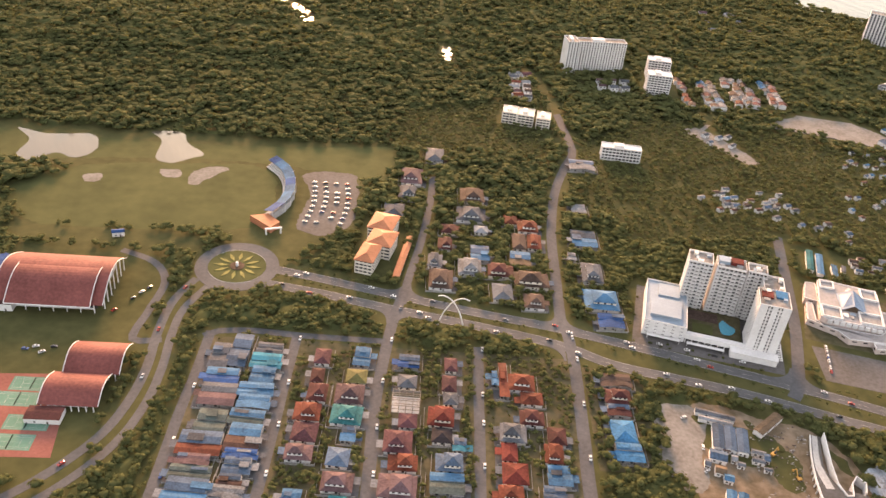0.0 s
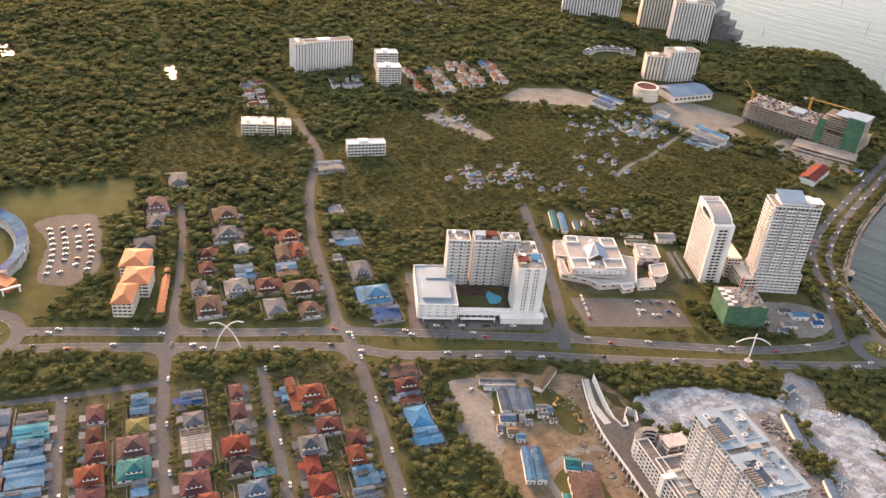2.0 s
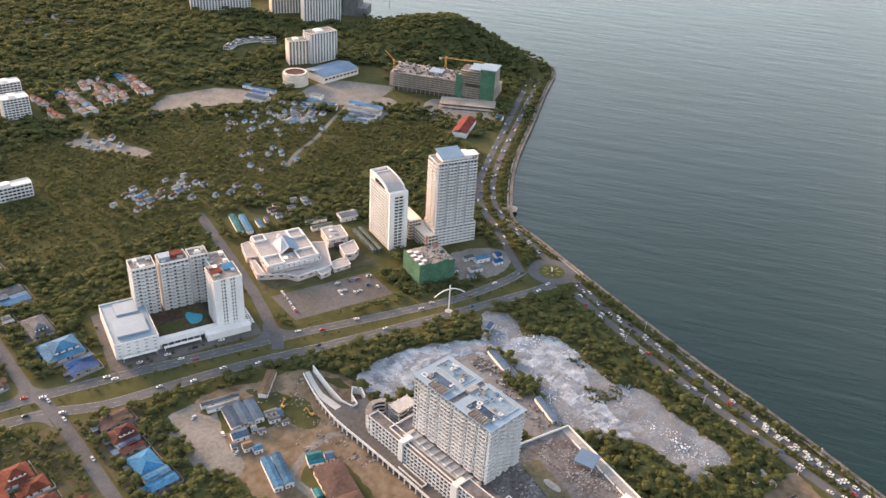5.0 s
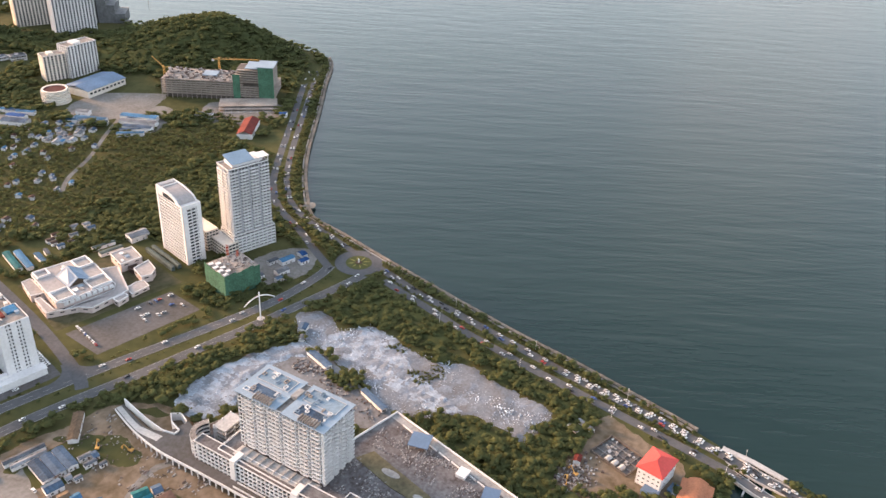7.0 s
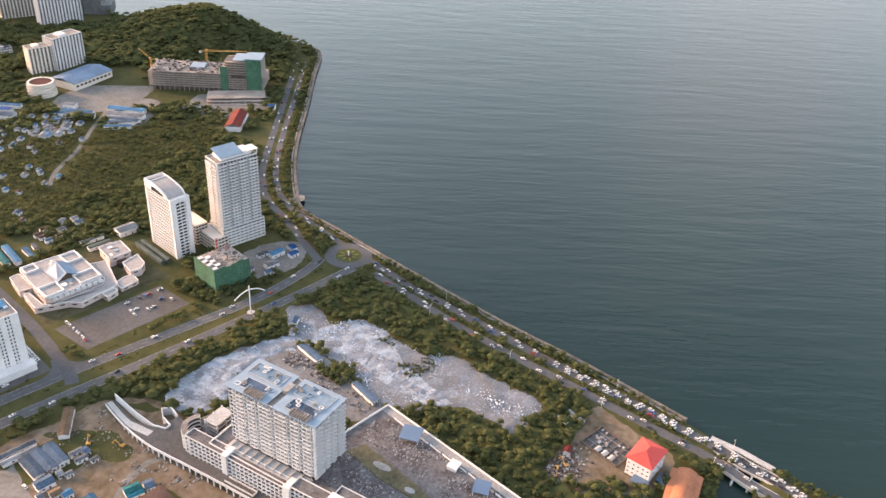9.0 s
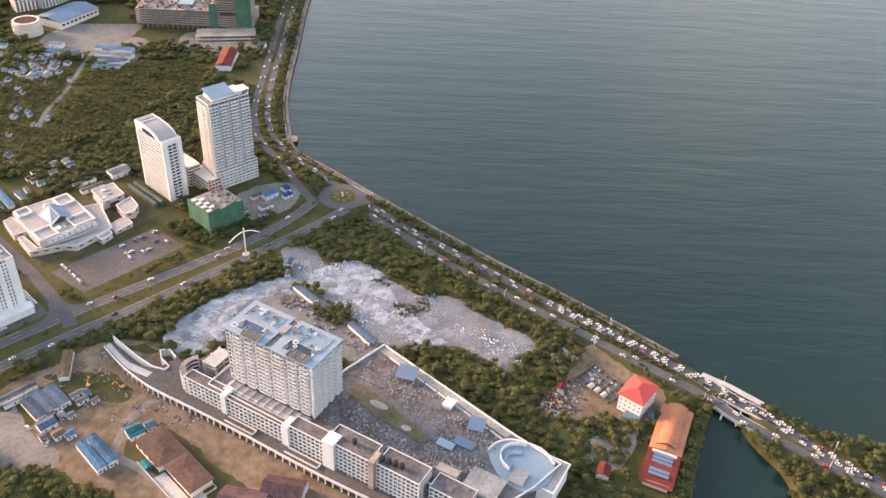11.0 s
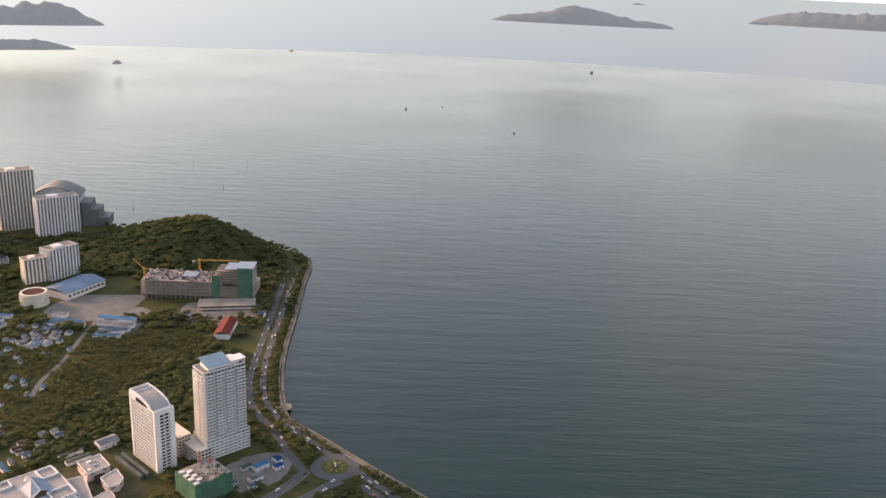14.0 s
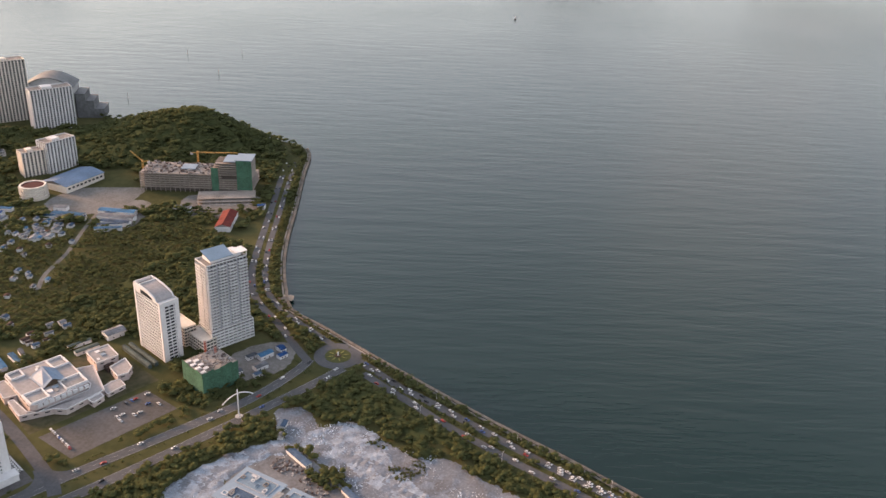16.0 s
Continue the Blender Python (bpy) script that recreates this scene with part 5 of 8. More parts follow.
shed(432, 566, 18, 12, 5, "wh", -13)


def sports_hall(x, y, w, d, h, rise, turn, step):
    """A hall under a barrel roof whose ridge runs along its length, its long low side towards the road."""
    root = thing("sports_hall", x, y, Z, turn, "large sports hall under a terracotta-red barrel roof", "sports hall")
    eave = h * 0.6
    g = Geo()
    g.box(5, 4, 0, w - 8, d - 4, eave + 0.6)
    part("wall", g, WHITE, root)
    g = Geo()
    g.vault(0, 0, w, d, eave, rise, 0.4, "x", 20)
    part("roof", g, TERRACOTTA, root)

    def rim(x0, y0, y1, z0, up):
        g = Geo()
        prof = [(y0 + (y1 - y0) * k / 20, z0 + up * math.sin(math.pi * k / 20)) for k in range(21)]
        for (ya, za), (yb, zb) in zip(prof, prof[1:]):
            g.strut((x0, ya, za), (x0, yb, zb), 0.32)
        part("roof_edge", g, WHITE, root)

    rim(0, 0, d, eave + 0.1, rise)
    rim(w, 0, d, eave + 0.1, rise)
    if step:
        g = Geo()
        g.vault(w * 0.14, -4, w * 0.9, d * 0.86, eave + 0.6, rise * 0.98, 0.4, "x", 20)
        part("upper_roof", g, TERRACOTTA, root)
        rim(w * 0.14, -4, d * 0.86, eave + 0.7, rise * 0.98)
        rim(w * 0.9, -4, d * 0.86, eave + 0.7, rise * 0.98)
        g = Geo()
        g.strut((w * 0.14, -4, eave + 0.6), (w * 0.9, -4, eave + 0.6), 0.35)
        part("eaves_gutter", g, WHITE, root)
    for k in range(8):
        g = Geo()
        xx = w * (0.06 + 0.86 * k / 7)
        g.box(xx - 0.3, -0.2, 0, xx + 0.3, 0.4, eave - 0.2)
        part("column", g, WHITE, root)
    for k in range(6):
        put("window", pane_mesh(w * 0.08, 2.2), root, w * (0.1 + 0.8 * k / 5), 2.93, h * 0.2)
    for k in range(7 if step else 0):
        g = Geo()
        yy = d * (0.1 + 0.8 * k / 6)
        g.box(w - 1.2, yy - 0.3, 0, w - 0.5, yy + 0.3, eave + rise * math.sin(math.pi * yy / d) - 0.4)
        part("column", g, WHITE, root)


TERRACOTTA = surface("terracotta_sheet", (0.165, 0.055, 0.05), 0.8, 0.22, big=0.05, small=0.5, spec=0.15)
sports_hall(-298, 478, 78, 62, 12, 12, 3, True)
sports_hall(-223, 413, 36, 32, 9, 6, 3, False)
sports_hall(-228, 384, 37, 31, 8, 5, 3, False)
shed(-221, 378, 22, 12, 4, "mr", 3, "x", "", 0.05, "low open shelter with a maroon sheet roof")
shed(-308, 520, 14, 22, 8, "bl", 3, "y")
shed(-289, 480, 14, 10, 6, "mr", 3)
patch("tennis_apron", [(-266, 343), (-206, 347), (-212, 382), (-218, 388), (-222, 417), (-270, 413)], CLAY, "red clay-coloured surround of tennis courts", "sports ground", 0.05, False)


def tennis(x, y, turn):
    root = thing("tennis_court", x, y, Z, turn, "green hard tennis court with white lines", "tennis court", "row of tennis courts")
    g = Geo()
    g.box(-13.5, -6.5, -0.1, 13.5, 6.5, 0.09)
    part("surface", g, COURT, root)
    g = Geo()
    for a, b in (((-11.9, -5.5), (11.9, -5.5)), ((-11.9, 5.5), (11.9, 5.5)), ((-11.9, -5.5), (-11.9, 5.5)), ((11.9, -5.5), (11.9, 5.5)), ((-6.4, -4.1), (-6.4, 4.1)), ((6.4, -4.1), (6.4, 4.1)), ((-11.9, -4.1), (11.9, -4.1)), ((-11.9, 4.1), (11.9, 4.1)), ((-6.4, 0), (6.4, 0))):
        g.bar((*a, 0.08), (*b, 0.08), 0.14, 0.016)
    part("line", g, LINE, root)
    g = Geo()
    g.box(-0.04, -5.6, 0.1, 0.04, 5.6, 1.0)
    part("net", g, RUBBER, root)


for x, y in ((-240, 406), (-244, 392), (-230, 373), (-234, 357)):
    tennis(x, y, 3)


def stadium():
    root = thing("stadium_stand", 0, 0, Z, 0, "curved grandstand with pale blue-grey canopy roof", "grandstand", about=(-118, 660))
    line = spline([(-137, 719), (-122, 702), (-113, 680), (-110, 655), (-114, 632), (-122, 616)], 9)
    inner = offset(line, -9)
    for i in range(len(line) - 1):
        g = Geo()
        a, b, c, d = line[i], line[i + 1], inner[i + 1], inner[i]
        z0, z1 = 9.5, 7.5
        g.add([(*a, z0), (*b, z0), (*c, z1), (*d, z1), (*a, z0 - 0.3), (*b, z0 - 0.3), (*c, z1 - 0.3), (*d, z1 - 0.3)], [(3, 2, 1, 0), (4, 5, 6, 7), (0, 1, 5, 4), (1, 2, 6, 5), (2, 3, 7, 6), (3, 0, 4, 7)])
        part("canopy_panel", g, ROOF["lb"] if i % 4 else ROOF["bl"], root)
    g = Geo()
    for k in range(5):
        ribbon(g, offset(line, -1.5 - 2.2 * k), 2.2, 0, 5.5 - k * 1.05)
    part("terrace", g, CONCRETE, root)
    for i in range(0, len(line), 1):
        g = Geo()
        g.box(line[i][0] - 0.3, line[i][1] - 0.3, 0, line[i][0] + 0.3, line[i][1] + 0.3, 9.3)
        part("column", g, WHITE, root)
    g = Geo()
    g.prism([(-140, 612), (-126, 618), (-114, 606), (-120, 596)], 0, 6)
    part("end_block", g, ROOFORANGE, root)
    gate = thing("gateway", -119, 598, Z, 20, "white concrete gateway arch", "gate")
    g = Geo()
    for x in (-6, 6):
        g.box(x - 0.6, -0.6, 0, x + 0.6, 0.6, 5)
    g.box(-7, -0.8, 5, 7, 0.8, 6)
    part("frame", g, WHITE, gate)


stadium()
patch("stadium_carpark", [(-106, 703), (-62, 706), (-54, 660), (-56, 622), (-78, 600), (-101, 610), (-100, 640), (-98, 670)], CARPARK, "worn grey car park full of cars", "car park", 0.05)
patch("playing_field", [(-355, 640), (-300, 690), (-200, 708), (-146, 708), (-128, 668), (-130, 615), (-167, 597), (-250, 590), (-320, 592)], MEADOW, "worn green playing field with bare patches", "playing field", 0.04)
patch("meadow", [(-420, 745), (-260, 770), (-120, 760), (-20, 765), (-30, 700), (-105, 712), (-200, 716), (-320, 700), (-420, 680)], MEADOW, "open green meadow beside ponds", "meadow", 0.03)
for pts in ([(-392, 750), (-360, 742), (-320, 748), (-306, 720), (-318, 700), (-340, 706), (-358, 684), (-372, 700), (-372, 728)], [(-266, 764), (-238, 766), (-226, 745), (-206, 726), (-216, 716), (-232, 704), (-248, 712), (-252, 745)]):
    patch("pond", pts, PONDWATER, "muddy pond reflecting the bright sky", "pond", 0.1, amp=0.8)
for pts in ([(-238, 690), (-222, 694), (-216, 682), (-230, 678)], [(-208, 692), (-190, 704), (-176, 700), (-190, 684), (-200, 668), (-208, 672)], [(-300, 670), (-288, 676), (-284, 664), (-296, 660)]):
    patch("bare_patch", pts, GRAVEL, "bare sandy patch on the field", "bare soil", 0.07)
shed(-241, 580, 10, 6, 4, "bl", 20)
for pts in ([(-238, 1185), (-215, 1192), (-192, 1172), (-214, 1164)], [(-190, 1150), (-165, 1130), (-145, 1078), (-172, 1090)], [(18, 1060), (28, 1040), (27, 1000), (17, 1010)]):
    g = Geo()
    lift = max(float(hill(np.array(a), np.array(b))) for a, b in pts) + 0.3
    g.prism(spline(pts, 5, True), Z - 2, Z + lift)
    solid("pond", g, PONDWATER, "small forest pond glinting in low sun", "pond", kind="structure")


def orange_building():
    root = thing("school_building", -30, 585, Z, -12, "four-storey white block under orange tiled roofs", "building")
    for x0, y0, x1, y1, fl in ((-9, -38, 5, -12, 4), (-8, -12, 12, 12, 4), (-14, 12, 6, 38, 4)):
        wing = part("wing", Geo(), CREAM, root)
        b = Block(wing)
        top = b.box(x0, y0, x1, y1, 0, fl, 3.1, 4, 7, band=1.4, pier=0.7, cap=False)
        b.done(CREAM)
        g = Geo()
        g.hip(x0 - 1, y0 - 1, x1 + 1, y1 + 1, top, 3.6)
        part("roof", g, ROOFORANGE, wing, "orange tiled hip roof")
    walk_ = thing("covered_walkway", -10, 573, Z, -8, "long low walkway under an orange roof", "walkway")
    g = Geo()
    g.gable(-3, -30, 3, 32, 3, 1.2)
    part("roof", g, ROOFORANGE, walk_)
    for k in range(9):
        for x in (-2.5, 2.5):
            g = Geo()
            g.box(x - 0.15, -29 + k * 7.4, 0, x + 0.15, -28.7 + k * 7.4, 3.1)
            part("post", g, WHITE, walk_)


orange_building()


def monument(x, y, turn):
    """A tall white monument: a leaning mast with two drooping arms."""
    root = thing("road_monument", x, y, Z, turn, "tall white mast with two long drooping arms", "monument")
    g = Geo()
    g.strut((0, 0, 0), (0, 0, 25), 0.55, n=8)
    part("mast", g, WHITE, root)
    for s in (-1, 1):
        g = Geo()
        pts = [Vector((s * 13 * k / 8, 0, 21.5 - 5.5 * (k / 8) ** 2)) for k in range(9)]
        for a, b in zip(pts, pts[1:]):
            g.strut(a, b, 0.45, n=6)
        part("arm", g, WHITE, root)
    g = Geo()
    g.drum(0, 0, 3, -0.2, 0.6, 16)
    part("base", g, CONCRETE, root)


def crossing_monument(x, y, turn):
    """Two curved white legs that cross high up and droop over at their tips."""
    root = thing("road_monument", x, y, Z, turn, "tall white monument of two crossing curved legs", "monument")
    arc = spline([(-10, 0), (-6.5, 11.5), (-3, 18.5), (0, 23), (4, 26), (8, 27), (11.5, 26)], 2)
    for s in (-1, 1):
        g = Geo()
        for (xa, za), (xb, zb) in zip(arc, arc[1:]):
            g.strut((s * xa, s * 0.45, za), (s * xb, s * 0.45, zb), 0.42, n=6)
        part("leg", g, WHITE, root)
        g = Geo()
        g.drum(s * -10, s * 0.45, 1.2, -0.2, 0.6, 12)
        part("base", g, CONCRETE, root)


crossing_monument(29, 491, -10)
monument(401, 393, -20)


# ---- far buildings ----
def slab_block(name, x, y, turn, w, d, floors, fh, nx, ny, mat, label, category="apartment block", band=1.2, base=0.0, roof=None, limit=8, group=""):
    root = thing(name, x, y, Z + base, turn, label, category, group)
    b = Block(root, floors > 10)
    top = b.box(0, 0, w, d, 0, floors, fh, nx, ny, band=band * (0.35 if floors > 10 else 0.85), pier=1.9 if floors > 10 else 0.7, dep=1.0)
    b.done(mat, limit=limit)
    g = Geo()
    g.box(w * 0.3, d * 0.25, top, w * 0.55, d * 0.8, top + 3)
    part("lift_housing", g, mat, root)
    if roof:
        g = Geo()
        g.hip(-0.6, -0.6, w + 0.6, d + 0.6, top + 0.4, 3.0)
        part("roof", g, roof, root)
    return root


slab_block("apartment_slab", 182, 1012, 8, 62, 15, 13, 2.9, 18, 4, WHITE, "long white apartment slab on a wooded rise", limit=18)
slab_block("apartment_slab", 168, 1000, 8, 14, 24, 13, 3.1, 4, 7, WHITE, "white apartment end block on a wooded rise", limit=10)
slab_block("apartment_tower", 270, 1005, -5, 28, 16, 8, 3.0, 7, 4, WHITE, "white apartment tower above terraced houses")
slab_block("apartment_tower", 259, 950, -5, 28, 18, 9, 2.9, 7, 4, WHITE, "white apartment tower above terraced houses")
for x, y, w in ((84, 846, 16), (100, 842, 18), (120, 836, 15)):
    slab_block("walk_up_flats", x, y, -8, w, 20, 4, 3.0, 4, 5, CREAM, "pale four-storey walk-up flats in trees", group="hillside flats")
slab_block("walk_up_flats", 182, 776, -4, 40, 12, 4, 3.3, 11, 3, WHITE, "white four-storey flats with open balconies")
slab_block("apartment_tower", 630, 954, -18, 28, 18, 11, 3.0, 6, 5, CREAM, "cream apartment tower by the hill")
slab_block("apartment_tower", 660, 944, -3, 42, 22, 14, 3.0, 9, 5, WHITE, "white apartment tower by the hill")
for k, (x, y, tt) in enumerate(((580, 1022, 35), (598, 1036, 10), (618, 1040, -10), (638, 1034, -22))):
    slab_block("crescent_flats", x, y, tt, 20, 11, 4, 3.0, 6, 3, WHITE, "low white flats in a crescent", group="crescent of flats", roof=ROOF["gy"])


EXPOROOF = surface("blue_hall_roof", (0.12, 0.18, 0.27), 0.6, 0.2, big=0.06, small=0.5)


def round_building():
    root = thing("round_building", 599, 895, Z, 0, "round cream tiered building with open decks", "building")
    root.scale = (0.84, 0.84, 0.8)
    for k in range(5):
        g = Geo()
        r = 20.5 - k * 0.5
        g.drum(0, 0, r, k * 3.8, k * 3.8 + 1.4, 28)
        g.drum(0, 0, r - 2.5, k * 3.8 + 1.4, k * 3.8 + 3.8, 28)
        part("tier", g, CREAM, root)
    for k in range(20):
        g = Geo()
        a = k * 0.31416
        g.drum(19.2 * math.cos(a), 19.2 * math.sin(a), 0.5, 0, 19, 6)
        part("column", g, CREAM, root)
    g = Geo()
    ringed = [(r * math.cos(k * 0.2618), r * math.sin(k * 0.2618), z) for r, z in ((15.6, 19), (18.2, 19), (18.2, 20.4), (15.6, 20.4)) for k in range(24)]
    g.add(ringed, [(i * 24 + k, i * 24 + (k + 1) % 24, (i + 1) % 4 * 24 + (k + 1) % 24, (i + 1) % 4 * 24 + k) for i in range(4) for k in range(24)])
    part("roof_ring", g, CREAM, root)
    g = Geo()
    g.drum(0, 0, 15.5, 19, 19.4, 24)
    part("roof", g, ROOF["mr"], root)
    hall = thing("exhibition_hall", 630, 876, Z, 5, "large hall with pale blue pitched metal roof", "hall")
    g = Geo()
    g.box(0, 0, 0, 62, 40, 9)
    part("wall", g, CREAM, hall)
    g = Geo()
    g.gable(-1, -1, 63, 41, 9, 4, 0.3, "x")
    part("roof", g, EXPOROOF, hall)
    for k in range(9):
        put("window", pane_mesh(4, 2.5), hall, 5 + k * 6.5, -0.04, 4)


round_building()


def frame_site():
    """The long unfinished concrete frame with its cranes."""
    root = thing("building_under_construction", 694, 818, Z, -59.5, "long bare concrete frame with open floors", "construction site")
    L, D = 142, 44
    for i in range(7):
        g = Geo()
        g.box(0, 0, 5.5 + i * 2.9, L if i < 5 else L * 0.72, D, 6.1 + i * 2.9)
        g.box(0, -0.1, 6.1 + i * 2.9, L if i < 5 else L * 0.72, 0.2, 6.9 + i * 2.9)
        part("floor_slab", g, SLABEDGE, root)
    for k in range(24):
        g = Geo()
        x = 0.6 + k * (L - 1.2) / 23
        g.box(x - 0.35, 0.0, 0, x + 0.35, 0.7, 22.5 if k < 17 else 18.0)
        part("column", g, SLABEDGE, root)
    # interior shade of the open floors, given as one dark solid
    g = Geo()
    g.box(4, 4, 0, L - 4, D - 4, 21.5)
    part("inner_fill", g, DARKWALL_SHADE, root)
    for x0, x1, h in ((90, 99, 34), (122, 141, 44)):
        g = Geo()
        g.box(x0, -0.9, 0, x1, -0.4, h)
        part("netting", g, GREENNET, root, "green safety netting")
    g = Geo()
    g.box(122.2, -0.3, 20, 141, 26, 43)
    part("tower_core", g, BARE, root)
    for i in range(6):
        g = Geo()
        g.box(88 + i * 1.5, -0.3, 24 + i * 3.0, 123, 26, 24.9 + i * 3.0)
        part("floor_slab", g, SLABEDGE, root)
    # a second dark solid for the shade inside the upper floors
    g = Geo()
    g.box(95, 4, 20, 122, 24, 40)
    part("inner_fill", g, DARKWALL_SHADE, root)
    for x0, x1, z in ((106, 123, 42), (120, 142, 44)):
        g = Geo()
        g.box(x0, -0.6, z, x1, 27, z + 0.8)
        part("roof", g, BLUEROOF, root)
    g = Geo()
    g.box(48, 16, 24.7, 66, 34, 26)
    part("roof_sheet", g, BLUEROOF, root)
    r = random.Random(6)
    g = Geo()
    for k in range(260):
        x, y = r.uniform(2, 96), r.uniform(2, D - 2)
        g.box(x, y, 23.4, x + r.uniform(0.4, 4), y + r.uniform(0.4, 3), 23.6 + r.uniform(0.3, 2.4))
    tagged(part("formwork", g, RUBBLE_MIX, root, "formwork and props on the top floor"), kind="stuff")
    deck = thing("site_car_deck", 697, 718, Z, -50, "long low grey car deck under construction", "car park")
    for i in range(3):
        g = Geo()
        g.box(-6, 3 + i * 5, i * 2.4, 64, 40, i * 2.4 + 0.5)
        part("floor_slab", g, BARE, deck)
    for k in range(10):
        g = Geo()
        g.box(-5.5 + k * 7.6, 2.8, 0, -4.9 + k * 7.6, 3.4, 3.2)
        part("column", g, CONCRETE, deck)


frame_site()


def tower_crane(x, y, h, jib, turn, raised):
    root = thing("tower_crane", x, y, Z, turn, "yellow lattice tower crane over a building site", "crane", "site cranes")
    g = Geo()
    for a, b in ((-0.9, -0.9), (0.9, -0.9), (0.9, 0.9), (-0.9, 0.9)):
        g.strut((a, b, 0), (a, b, h), 0.25)
    for i in range(int(h / 3)):
        g.strut((-0.9, -0.9, i * 3), (0.9, -0.9, i * 3 + 3), 0.14)
        g.strut((0.9, 0.9, i * 3), (-0.9, 0.9, i * 3 + 3), 0.14)
    part("mast", g, YELLOW, root)
    g = Geo()
    up = math.sin(radians(raised))
    fw = math.cos(radians(raised))
    for o in (-0.7, 0.7):
        g.strut((-8, o, h), (0, o, h), 0.3)
        g.strut((0, o, h), (jib * fw, o * 0.4, h + jib * up), 0.3)
    g.strut((0, 0, h + 1.8), (jib * fw, 0, h + jib * up + 0.5), 0.25)
    part("jib", g, YELLOW, root)
    g = Geo()
    g.box(-9, -1.4, h - 2.5, -6, 1.4, h)
    part("counterweight", g, CONCRETE, root)
    g = Geo()
    g.box(-1, -1.2, h, 1.6, 1.2, h + 2.4)
    part("cab", g, YELLOW, root)


tower_crane(722, 842, 26, 20, 145, 50)
tower_crane(768, 790, 36, 52, -58, 1)
shed(676, 658, 48, 18, 6, "rd", 31, "x", "", 0.2, "large shed with bright red metal roof")
for x, y, w, d, key in ((625, 781, 44, 11, "lb"), (613, 769, 44, 11, "wh"), (602, 758, 34, 9, "gb"), (584, 815, 38, 9, "lb"), (592, 838, 16, 9, "wh"), (524, 866, 30, 14, "gb"), (534, 878, 22, 10, "bl"), (676, 728, 22, 9, "wh"), (735, 656, 9, 9, "bl")):
    shed(x, y, w, d, 5, key, -66, "x", "far metal-roofed warehouses", 0.12, "metal-roofed warehouse beside a dusty track")

for args in (("apartment_tower", 744, 1171, -22, 52, 24, 29, 3.2, 11, 6, CREAM, "very tall cream condominium tower by the sea"), ("apartment_tower", 749, 1089, -22, 58, 24, 21, 3.2, 13, 6, WHITE, "tall white condominium tower with ribbed balconies"), ("apartment_tower", 685, 1222, -22, 30, 20, 28, 3.2, 6, 5, CREAM, "very tall cream condominium tower by the sea"), ("apartment_slab", 618, 1199, -24, 90, 18, 17, 3.1, 20, 4, WHITE, "wide white condominium slab near the shore")):
    slab_block(*args, limit=40)


def arena():
    root = thing("convention_hall", 796, 1171, Z, -50, "grey hall with a wide curved metal roof", "hall")
    g = Geo()
    g.box(0, 0, 0, 70, 46, 50)
    for y in (0.2, 45.8):
        prof = [(70 * k / 16, y, 50 + 14.5 * math.sin(math.pi * k / 16)) for k in range(17)]
        g.add(prof, [tuple(range(17))])
    part("wall", g, CONCRETE, root)
    g = Geo()
    g.vault(-2, -2, 72, 48, 50, 15, 0.6, "y", 16)
    part("roof", g, ARENAROOF, root)
    for x0, x1, h in ((72, 86, 38), (86, 98, 27), (98, 112, 14)):
        g = Geo()
        g.box(x0, 3, 0, x1, 42, h)
        g.box(x0 - 0.4, 2.5, h, x1 + 0.4, 42.5, h + 0.8)
        part("side_wing", g, ARENAROOF, root)


ARENAROOF = surface("dark_grey_roof", (0.14, 0.145, 0.15), 0.7, 0.25, big=0.05, small=0.3)
arena()
